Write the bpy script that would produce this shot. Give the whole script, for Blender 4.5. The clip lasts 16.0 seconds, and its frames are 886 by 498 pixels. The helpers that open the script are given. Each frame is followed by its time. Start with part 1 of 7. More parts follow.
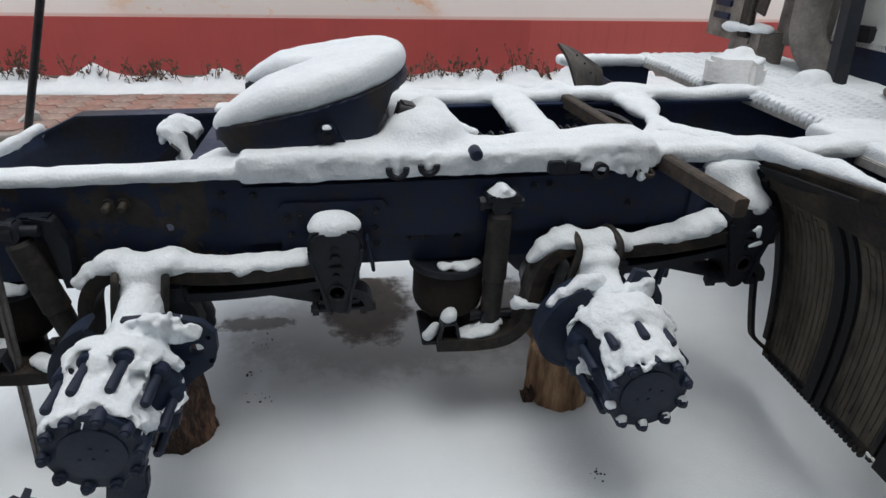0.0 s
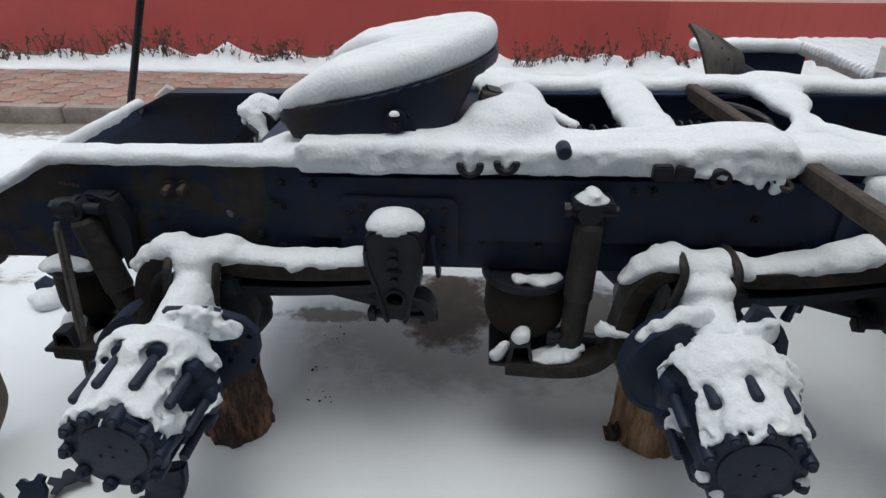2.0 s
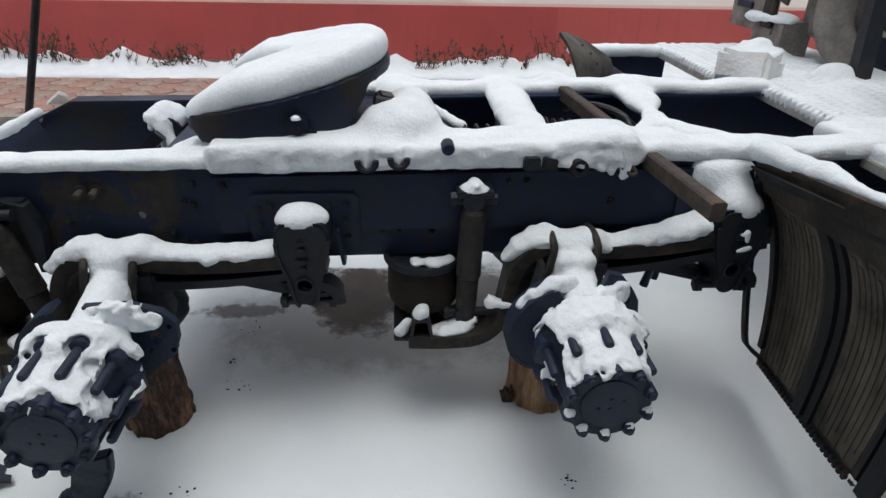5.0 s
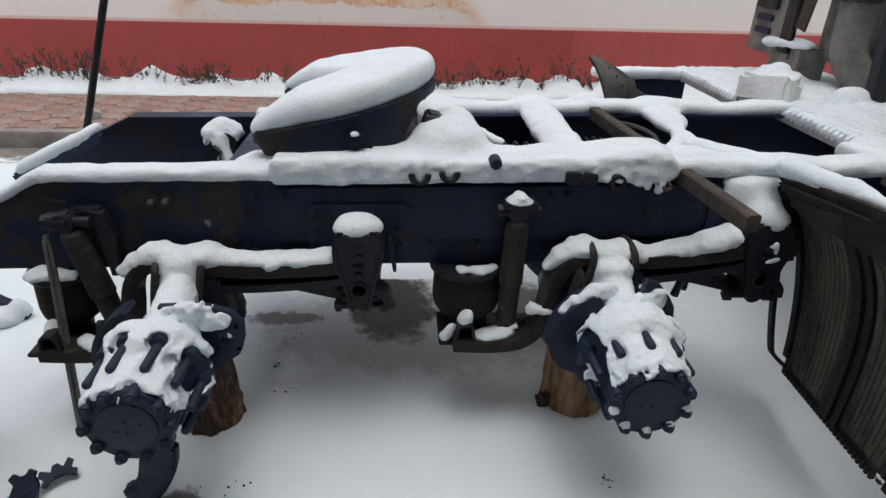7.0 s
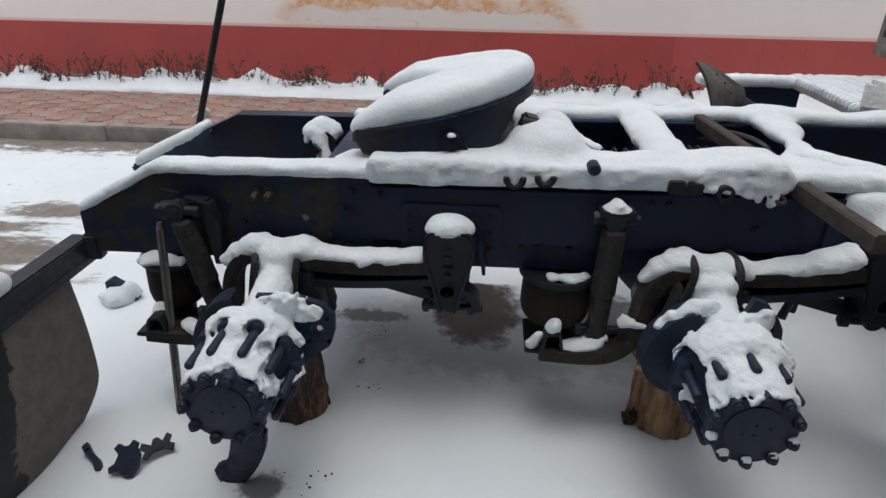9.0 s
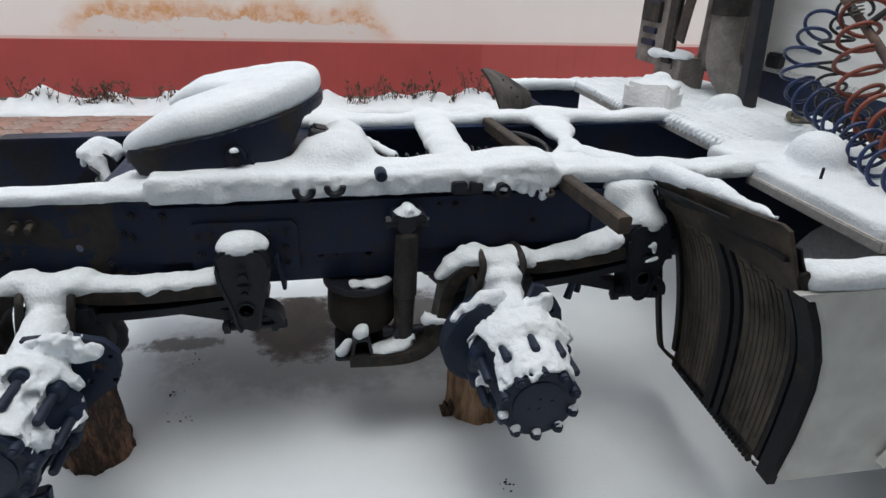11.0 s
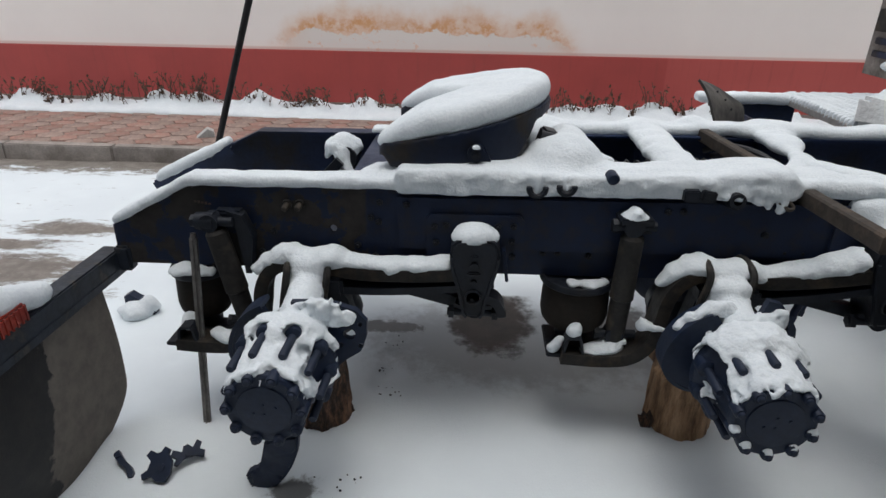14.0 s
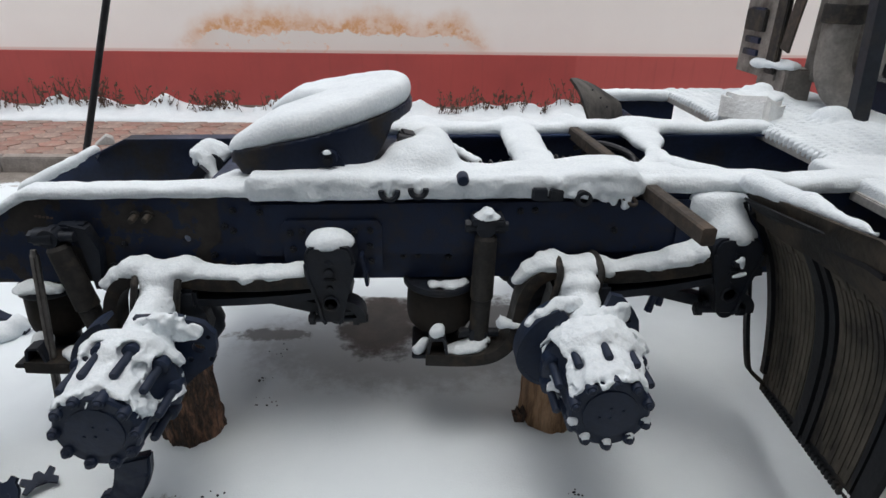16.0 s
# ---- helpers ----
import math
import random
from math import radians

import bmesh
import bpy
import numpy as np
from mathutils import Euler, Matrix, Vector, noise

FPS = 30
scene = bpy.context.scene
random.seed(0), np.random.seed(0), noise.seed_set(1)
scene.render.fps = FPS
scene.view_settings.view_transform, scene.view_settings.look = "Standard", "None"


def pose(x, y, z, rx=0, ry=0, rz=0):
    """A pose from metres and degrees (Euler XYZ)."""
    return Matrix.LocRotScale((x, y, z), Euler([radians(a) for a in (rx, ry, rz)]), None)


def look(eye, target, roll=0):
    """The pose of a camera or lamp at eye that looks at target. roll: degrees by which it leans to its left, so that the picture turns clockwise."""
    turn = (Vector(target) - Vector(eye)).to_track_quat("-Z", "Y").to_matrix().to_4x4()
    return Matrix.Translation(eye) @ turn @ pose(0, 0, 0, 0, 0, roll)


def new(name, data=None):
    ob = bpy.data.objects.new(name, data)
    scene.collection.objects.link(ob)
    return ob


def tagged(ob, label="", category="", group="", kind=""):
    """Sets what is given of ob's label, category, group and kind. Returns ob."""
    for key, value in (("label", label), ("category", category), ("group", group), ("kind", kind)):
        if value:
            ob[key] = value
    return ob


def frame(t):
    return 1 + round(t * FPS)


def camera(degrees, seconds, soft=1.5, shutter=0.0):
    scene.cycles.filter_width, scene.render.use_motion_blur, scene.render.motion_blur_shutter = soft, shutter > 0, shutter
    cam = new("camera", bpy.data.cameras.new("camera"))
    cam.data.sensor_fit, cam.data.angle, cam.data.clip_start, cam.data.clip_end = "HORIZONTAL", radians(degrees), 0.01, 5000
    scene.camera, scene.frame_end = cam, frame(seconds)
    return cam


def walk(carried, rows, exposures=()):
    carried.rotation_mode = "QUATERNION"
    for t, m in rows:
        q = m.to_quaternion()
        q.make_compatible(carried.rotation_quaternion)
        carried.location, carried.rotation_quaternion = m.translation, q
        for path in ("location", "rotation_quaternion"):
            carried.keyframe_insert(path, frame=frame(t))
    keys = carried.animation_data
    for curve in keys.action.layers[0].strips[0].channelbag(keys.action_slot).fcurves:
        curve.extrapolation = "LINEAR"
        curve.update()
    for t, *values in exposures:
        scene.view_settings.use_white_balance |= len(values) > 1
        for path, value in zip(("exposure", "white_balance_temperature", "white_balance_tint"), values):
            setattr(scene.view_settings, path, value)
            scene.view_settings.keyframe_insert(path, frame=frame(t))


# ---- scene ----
cam = camera(72.4, 16.0)
METRES, EYE, TILT, LEAN, TURN = 8.0, 1.5, 0.0, 0.0, 0.0
PATH = [
    (0, (0.127, -1.773, 1.579), (0.399, -0.02, 0.655), 1.6),
    (0.5, (0.261, -1.783, 1.579), (0.271, -0.009, 0.654), 0.4),
    (1, (0.385, -1.805, 1.565), (0.274, -0.039, 0.632), 0.2),
    (1.5, (0.368, -1.742, 1.534), (0.232, 0.016, 0.59), 0.1),
    (2, (0.285, -1.538, 1.521), (0.161, 0.208, 0.552), -0.0),
    (2.5, (0.375, -1.348, 1.53), (0.244, 0.394, 0.555), -0.1),
    (3, (0.452, -1.293, 1.553), (0.314, 0.447, 0.576), 0.3),
    (3.5, (0.475, -1.364, 1.571), (0.366, 0.375, 0.588), 0.8),
    (4, (0.414, -1.508, 1.591), (0.471, 0.238, 0.616), 1.6),
    (4.2, (0.349, -1.567, 1.587), (0.462, 0.175, 0.613), 1.8),
    (6.3, (0.329, -1.851, 1.607), (0.488, -0.086, 0.679), 1.3),
    (6.5, (0.282, -1.852, 1.612), (0.438, -0.084, 0.69), 1.4),
    (7, (0.193, -1.855, 1.613), (0.328, -0.079, 0.702), 1.8),
    (7.5, (0.134, -1.858, 1.612), (0.142, -0.076, 0.704), 1.0),
    (8, (0.1, -1.864, 1.613), (-0.022, -0.085, 0.706), 0.3),
    (8.5, (0.111, -1.851, 1.605), (-0.043, -0.073, 0.702), 0.5),
    (9, (0.161, -1.842, 1.595), (0.03, -0.06, 0.697), 0.9),
    (9.5, (0.23, -1.853, 1.606), (0.29, -0.062, 0.717), 2.2),
    (10, (0.274, -1.865, 1.617), (0.547, -0.091, 0.736), 2.9),
    (10.2, (0.273, -1.864, 1.618), (0.6, -0.098, 0.739), 3.2),
    (12.3, (0.451, -1.884, 1.597), (0.811, -0.102, 0.763), 1.6),
    (12.5, (0.387, -1.884, 1.605), (0.702, -0.094, 0.769), 1.2),
    (13, (0.195, -1.909, 1.604), (0.292, -0.09, 0.777), 0.5),
    (13.5, (0.066, -1.939, 1.596), (-0.003, -0.122, 0.762), 0.3),
    (14, (0.047, -1.942, 1.587), (-0.052, -0.127, 0.753), 0.9),
    (14.5, (0.091, -1.934, 1.585), (-0.015, -0.121, 0.748), 1.4),
    (15, (0.203, -1.92, 1.593), (0.121, -0.107, 0.753), 1.6),
    (15.5, (0.317, -1.917, 1.606), (0.321, -0.102, 0.766), 1.0),
    (16, (0.354, -1.924, 1.606), (0.426, -0.109, 0.77), 0.9),
]
walk(cam, [(t, look(eye, target, roll)) for t, eye, target, roll in PATH], [(0.0, 0.31), (0.5, 0.22), (1.5, 0.2), (2.0, 0.27), (3.0, 0.36), (4.0, 0.44), (6.5, 0.28), (7.5, 0.2), (8.5, 0.14), (9.5, 0.26), (10.2, 0.39), (12.5, 0.38), (13.5, 0.18), (14.5, 0.16), (15.5, 0.29), (16.0, 0.35)])

# ---- light ----
world = bpy.data.worlds.new("overcast_world")
scene.world = world
world.use_nodes = True
wn = world.node_tree
wn.nodes.clear()
w_out = wn.nodes.new("ShaderNodeOutputWorld")
w_bg = wn.nodes.new("ShaderNodeBackground")
w_sky = wn.nodes.new("ShaderNodeTexSky")
w_sky.sky_type = "NISHITA"
w_sky.sun_disc = False
w_sky.sun_elevation = radians(85)
w_sky.sun_rotation = radians(195)
w_sky.air_density, w_sky.dust_density, w_sky.ozone_density = 1.0, 4.0, 1.0
w_hsv = wn.nodes.new("ShaderNodeHueSaturation")
w_hsv.inputs["Saturation"].default_value = 0.36
w_bg.inputs["Strength"].default_value = 0.15
wn.links.new(w_sky.outputs["Color"], w_hsv.inputs["Color"])
wn.links.new(w_hsv.outputs["Color"], w_bg.inputs["Color"])
wn.links.new(w_bg.outputs["Background"], w_out.inputs["Surface"])
sun_data = bpy.data.lights.new("sun", "SUN")
sun_data.energy, sun_data.angle, sun_data.color = 0.62, radians(75), (0.95, 0.985, 0.955)
sun_ob = new("sun", sun_data)
sun_ob.matrix_world = look((0.35, -1.9, 8.0), (0.5, 0.2, 0.0))


# ---- materials ----
def material(name, colors, scale=6.0, rough=0.6, metal=0.0, bump=0.2, fine=60.0, spread=(0.35, 0.65), rough_var=0.15, detail=6.0,
             stretch=(1, 1, 1), random_tint=0.0, bump_dist=0.004, coat=0.0, spec=0.5, big_bump=1.0):
    """Noise-mixed surface: colors runs from the main colour to stains; fine grain in roughness and relief."""
    m = bpy.data.materials.new(name)
    m.use_nodes = True
    n, l = m.node_tree.nodes, m.node_tree.links
    bsdf = n["Principled BSDF"]
    tc = n.new("ShaderNodeTexCoord")
    mp = n.new("ShaderNodeMapping")
    mp.inputs["Scale"].default_value = stretch
    l.new(tc.outputs["Object"], mp.inputs["Vector"])
    big = n.new("ShaderNodeTexNoise")
    big.inputs["Scale"].default_value, big.inputs["Detail"].default_value, big.inputs["Roughness"].default_value = scale, detail, 0.62
    l.new(mp.outputs["Vector"], big.inputs["Vector"])
    ramp = n.new("ShaderNodeValToRGB")
    el = ramp.color_ramp.elements
    lo, hi = spread
    steps = len(colors)
    for i, c in enumerate(colors):
        p = lo + (hi - lo) * i / max(1, steps - 1)
        e = el[i] if i < 2 else el.new(p)
        e.position, e.color = p, (*c, 1)
    l.new(big.outputs["Fac"], ramp.inputs["Fac"])
    small = n.new("ShaderNodeTexNoise")
    small.inputs["Scale"].default_value, small.inputs["Detail"].default_value = fine, 4.0
    l.new(mp.outputs["Vector"], small.inputs["Vector"])
    grain = n.new("ShaderNodeMixRGB")
    grain.blend_type = "OVERLAY"
    grain.inputs["Fac"].default_value = 0.35
    l.new(ramp.outputs["Color"], grain.inputs["Color1"])
    l.new(small.outputs["Fac"], grain.inputs["Color2"])
    last = grain.outputs["Color"]
    if random_tint:
        info = n.new("ShaderNodeObjectInfo")
        mr = n.new("ShaderNodeMapRange")
        mr.inputs["To Min"].default_value, mr.inputs["To Max"].default_value = 1 - random_tint, 1 + random_tint
        l.new(info.outputs["Random"], mr.inputs["Value"])
        hs = n.new("ShaderNodeHueSaturation")
        l.new(mr.outputs["Result"], hs.inputs["Value"])
        l.new(last, hs.inputs["Color"])
        last = hs.outputs["Color"]
    l.new(last, bsdf.inputs["Base Color"])
    rr = n.new("ShaderNodeMapRange")
    rr.inputs["From Min"].default_value, rr.inputs["From Max"].default_value = 0.3, 0.7
    rr.inputs["To Min"].default_value, rr.inputs["To Max"].default_value = max(0.02, rough - rough_var), min(1, rough + rough_var)
    l.new(big.outputs["Fac"], rr.inputs["Value"])
    l.new(rr.outputs["Result"], bsdf.inputs["Roughness"])
    bsdf.inputs["Metallic"].default_value = metal
    bsdf.inputs["Coat Weight"].default_value = coat
    bsdf.inputs["Specular IOR Level"].default_value = spec
    if bump:
        add = n.new("ShaderNodeMath")
        add.operation = "ADD"
        l.new(small.outputs["Fac"], add.inputs[0])
        scaled = n.new("ShaderNodeMath")
        scaled.operation = "MULTIPLY"
        scaled.inputs[1].default_value = big_bump
        l.new(big.outputs["Fac"], scaled.inputs[0])
        l.new(scaled.outputs["Value"], add.inputs[1])
        bp = n.new("ShaderNodeBump")
        bp.inputs["Strength"].default_value, bp.inputs["Distance"].default_value = bump, bump_dist
        l.new(add.outputs["Value"], bp.inputs["Height"])
        l.new(bp.outputs["Normal"], bsdf.inputs["Normal"])
    return m


M_SNOW = material("snow", [(0.715, 0.765, 0.795), (0.662, 0.710, 0.745)], 9, 0.75, bump=0.55, fine=110, bump_dist=0.006, big_bump=0.15)
# lifted bluer than the near rail's paint: skylight and haze put into the colour
M_FRAME = material("frame_paint_lifted", [(0.0140, 0.0250, 0.0640), (0.0130, 0.0210, 0.0490), (0.0240, 0.0220, 0.0220)], 4, 0.45, bump=0.2, spread=(0.42, 0.70), spec=0.28)
M_FIFTH = material("greasy_coupling_steel", [(0.0072, 0.0125, 0.0300), (0.0090, 0.0125, 0.0240), (0.020, 0.0168, 0.0145), (0.028, 0.0228, 0.0185)], 4.5, 0.5, bump=0.3, spread=(0.46, 0.70), spec=0.22, detail=8)
M_HUB = material("hub_paint", [(0.0090, 0.0170, 0.0400), (0.0120, 0.0195, 0.0400), (0.022, 0.0260, 0.036)], 8, 0.5, bump=0.25, spread=(0.40, 0.75), spec=0.28)
M_CAST = material("cast_steel", [(0.0085, 0.0118, 0.0195), (0.0115, 0.0130, 0.0170), (0.024, 0.0205, 0.0180)], 12, 0.55, bump=0.4, spread=(0.42, 0.80), spec=0.30)
M_SPRING = material("weathered_spring_steel", [(0.034, 0.029, 0.025), (0.019, 0.018, 0.017), (0.055, 0.042, 0.031)], 10, 0.65, bump=0.3, spec=0.2)
M_GREY = material("dirty_grey_steel", [(0.034, 0.031, 0.028), (0.020, 0.0195, 0.0195), (0.060, 0.050, 0.040)], 11, 0.62, bump=0.3, spec=0.22)
M_RUBBER = material("dusty_rubber", [(0.018, 0.0155, 0.0135), (0.028, 0.0225, 0.018)], 6, 0.8, bump=0.2, spec=0.15)
M_ANGLE = material("brown_primer_steel", [(0.066, 0.054, 0.044), (0.045, 0.038, 0.033), (0.095, 0.072, 0.055)], 14, 0.65, bump=0.25, spec=0.25)
M_GUARD = material("dusty_guard_plastic", [(0.075, 0.068, 0.060), (0.050, 0.046, 0.042), (0.020, 0.020, 0.021)], 7, 0.7, bump=0.3)
M_ALU = material("dull_aluminium", [(0.48, 0.47, 0.45), (0.38, 0.37, 0.35)], 12, 0.5, metal=0.3, bump=0.2)
M_WHITE = material("white_paint", [(0.82, 0.83, 0.80), (0.78, 0.79, 0.76), (0.45, 0.42, 0.36)], 2.2, 0.45, bump=0.05, spread=(0.45, 0.85))
# white paint darkened to stand in for the skirt's shade, with dirt mottling
M_SKIRT = material("dirty_shaded_white", [(0.50, 0.51, 0.48), (0.47, 0.48, 0.45), (0.36, 0.35, 0.31)], 1.2, 0.45, bump=0.0, spread=(0.45, 0.9), fine=9)
M_TANK = material("grey_white_paint", [(0.42, 0.43, 0.42), (0.36, 0.37, 0.36)], 3, 0.5, bump=0.1)
M_EXH = material("sooty_exhaust_steel", [(0.24, 0.22, 0.20), (0.17, 0.155, 0.14), (0.085, 0.072, 0.062)], 6, 0.6, metal=0.2, bump=0.3)
M_LOG_PALE = material("pale_log_wood", [(0.46, 0.29, 0.165), (0.33, 0.195, 0.105), (0.11, 0.06, 0.035)], 9, 0.85, bump=0.9, stretch=(2.5, 2.5, 0.5), bump_dist=0.02)
M_LOG_DARK = material("rotten_log_wood", [(0.27, 0.135, 0.075), (0.105, 0.058, 0.038), (0.030, 0.022, 0.018), (0.16, 0.085, 0.052)], 13, 0.85, bump=0.9, stretch=(2, 2, 0.7), bump_dist=0.02)
M_FEND = material("fender_plastic", [(0.010, 0.0115, 0.0145), (0.014, 0.0142, 0.0155), (0.050, 0.041, 0.031)], 5, 0.65, bump=0.3, spread=(0.44, 0.72), spec=0.2)
M_FEND_TOP = material("scuffed_fender_edge", [(0.016, 0.015, 0.014), (0.045, 0.037, 0.029), (0.080, 0.062, 0.046)], 6, 0.7, bump=0.4, spread=(0.38, 0.68), spec=0.2)
M_RIB = material("dried_mud_rib", [(0.115, 0.100, 0.078), (0.080, 0.070, 0.056), (0.024, 0.023, 0.022)], 5, 0.9, bump=0.5, stretch=(1, 1, 0.35), spec=0.2)
M_BEAM = material("spattered_beam_paint", [(0.022, 0.028, 0.040), (0.018, 0.022, 0.030), (0.075, 0.066, 0.056), (0.11, 0.10, 0.09)], 9, 0.5, bump=0.3, spread=(0.44, 0.72), detail=9, spec=0.35)
M_POST = material("blue_grey_steel", [(0.016, 0.021, 0.031), (0.013, 0.017, 0.024), (0.030, 0.030, 0.032)], 8, 0.5, bump=0.2, spec=0.3)
M_POLE = material("dark_pipe", [(0.026, 0.024, 0.026), (0.018, 0.017, 0.018)], 20, 0.6, bump=0.2, spec=0.25)
M_ROD = material("bright_bar_steel", [(0.20, 0.19, 0.18), (0.12, 0.11, 0.105)], 20, 0.45, metal=0.5, bump=0.2)
M_HOSE_B = material("blue_hose", [(0.016, 0.038, 0.125), (0.012, 0.024, 0.070)], 10, 0.4, bump=0.1)
M_HOSE_R = material("faded_red_hose", [(0.26, 0.060, 0.035), (0.16, 0.045, 0.03)], 10, 0.5, bump=0.1)
M_HOSE_K = material("black_hose", [(0.012, 0.013, 0.017), (0.02, 0.02, 0.024)], 10, 0.45, bump=0.1)
M_RUST = material("rusty_tube", [(0.13, 0.075, 0.05), (0.08, 0.05, 0.04), (0.05, 0.04, 0.038)], 14, 0.7, bump=0.3)
M_LENS = material("red_lens", [(0.30, 0.045, 0.03), (0.20, 0.03, 0.025)], 10, 0.3, bump=0.05)
M_ICE = material("foam_block", [(0.76, 0.77, 0.77), (0.66, 0.66, 0.65)], 7, 0.7, bump=0.5, bump_dist=0.01)
M_BACK = material("grey_render", [(0.085, 0.082, 0.08), (0.065, 0.063, 0.062)], 1.5, 0.9, bump=0.3)
M_KERB = material("kerb_concrete", [(0.32, 0.28, 0.25), (0.26, 0.23, 0.21), (0.20, 0.175, 0.155)], 5, 0.85, bump=0.4, random_tint=0.08)
M_SLAB = material("pavement_bed", [(0.24, 0.19, 0.17), (0.17, 0.14, 0.12)], 8, 0.9, bump=0.4)
M_PAV_R = material("red_paver", [(0.33, 0.170, 0.135), (0.26, 0.150, 0.122), (0.30, 0.215, 0.185)], 9, 0.85, bump=0.4, random_tint=0.14)
M_PAV_G = material("grey_paver", [(0.31, 0.215, 0.180), (0.24, 0.175, 0.150), (0.35, 0.26, 0.22)], 9, 0.85, bump=0.4, random_tint=0.12)
M_STEM = material("dry_stem", [(0.10, 0.065, 0.045), (0.06, 0.04, 0.03)], 20, 0.8, bump=0.3)
M_LEAF = material("withered_leaf", [(0.135, 0.080, 0.055), (0.075, 0.050, 0.036), (0.21, 0.115, 0.072)], 30, 0.8, bump=0.2)
M_CLOTH = material("tangled_strap", [(0.16, 0.13, 0.08), (0.05, 0.05, 0.05)], 30, 0.8, bump=0.4)


def nodes_of(name):
    m = bpy.data.materials.new(name)
    m.use_nodes = True
    return m, m.node_tree.nodes, m.node_tree.links


def noise_node(n, l, vec, scale, detail=6.0, rough=0.6):
    t = n.new("ShaderNodeTexNoise")
    t.inputs["Scale"].default_value, t.inputs["Detail"].default_value, t.inputs["Roughness"].default_value = scale, detail, rough
    l.new(vec, t.inputs["Vector"])
    return t.outputs["Fac"]


def math_node(n, l, op, a, b, clamp=False):
    t = n.new("ShaderNodeMath")
    t.operation, t.use_clamp = op, clamp
    for i, v in enumerate((a, b)):
        if isinstance(v, (int, float)):
            t.inputs[i].default_value = v
        else:
            l.new(v, t.inputs[i])
    return t.outputs["Value"]


def step_node(n, l, v, lo, hi, a=0.0, b=1.0):
    t = n.new("ShaderNodeMapRange")
    t.interpolation_type = "SMOOTHSTEP"
    for k, x in (("From Min", lo), ("From Max", hi), ("To Min", a), ("To Max", b)):
        t.inputs[k].default_value = x
    l.new(v, t.inputs["Value"])
    return t.outputs["Result"]


def mix_node(n, l, fac, a, b):
    t = n.new("ShaderNodeMixRGB")
    l.new(fac, t.inputs["Fac"])
    for k, v in (("Color1", a), ("Color2", b)):
        if isinstance(v, tuple):
            t.inputs[k].default_value = (*v, 1)
        else:
            l.new(v, t.inputs[k])
    return t.outputs["Color"]


def blob_mask(n, l, xyz, cx, cy, rx, ry, wobble, amount):
    """1 inside an ellipse on the ground whose edge is broken up by a noise."""
    dx = math_node(n, l, "DIVIDE", math_node(n, l, "SUBTRACT", xyz.outputs["X"], cx), rx)
    dy = math_node(n, l, "DIVIDE", math_node(n, l, "SUBTRACT", xyz.outputs["Y"], cy), ry)
    d = math_node(n, l, "SQRT", math_node(n, l, "ADD", math_node(n, l, "MULTIPLY", dx, dx), math_node(n, l, "MULTIPLY", dy, dy)), 0.0)
    d = math_node(n, l, "ADD", d, math_node(n, l, "MULTIPLY", math_node(n, l, "SUBTRACT", wobble, 0.5), amount))
    return step_node(n, l, d, 0.62, 1.12, 1.0, 0.0)


def rail_material():
    """Black-blue chassis paint; dried brown mud sticks to the tail of the rail only, up to the mounting plate."""
    m, n, l = nodes_of("muddy_rail_paint")
    bsdf = n["Principled BSDF"]
    geo = n.new("ShaderNodeNewGeometry")
    pos = geo.outputs["Position"]
    xyz = n.new("ShaderNodeSeparateXYZ")
    l.new(pos, xyz.inputs["Vector"])
    big, mid, fine = noise_node(n, l, pos, 4.6, 9.0, 0.62), noise_node(n, l, pos, 19.0, 6.0, 0.6), noise_node(n, l, pos, 120.0, 3.0)
    paint = mix_node(n, l, step_node(n, l, mid, 0.35, 0.7), (0.0115, 0.0200, 0.0480), (0.0130, 0.0180, 0.0360))
    mud = mix_node(n, l, step_node(n, l, mid, 0.3, 0.7), (0.046, 0.041, 0.0355), (0.029, 0.0265, 0.0240))
    edge = math_node(n, l, "ADD", xyz.outputs["X"], math_node(n, l, "MULTIPLY", math_node(n, l, "SUBTRACT", mid, 0.5), 0.035))
    tail_part = step_node(n, l, edge, -0.335, -0.322, 1.0, 0.0)
    splash = math_node(n, l, "MULTIPLY", step_node(n, l, big, 0.485, 0.505), tail_part)
    film = math_node(n, l, "MULTIPLY", step_node(n, l, mid, 0.50, 0.66), 0.30)
    col = mix_node(n, l, math_node(n, l, "MAXIMUM", math_node(n, l, "MULTIPLY", splash, 0.92), film), paint, mud)
    l.new(col, bsdf.inputs["Base Color"])
    l.new(step_node(n, l, splash, 0.0, 1.0, 0.48, 0.85), bsdf.inputs["Roughness"])
    bsdf.inputs["Specular IOR Level"].default_value = 0.20
    bp = n.new("ShaderNodeBump")
    bp.inputs["Strength"].default_value, bp.inputs["Distance"].default_value = 0.35, 0.003
    l.new(math_node(n, l, "ADD", math_node(n, l, "MULTIPLY", splash, 0.8), math_node(n, l, "ADD", fine, mid)), bp.inputs["Height"])
    l.new(bp.outputs["Normal"], bsdf.inputs["Normal"])
    return m


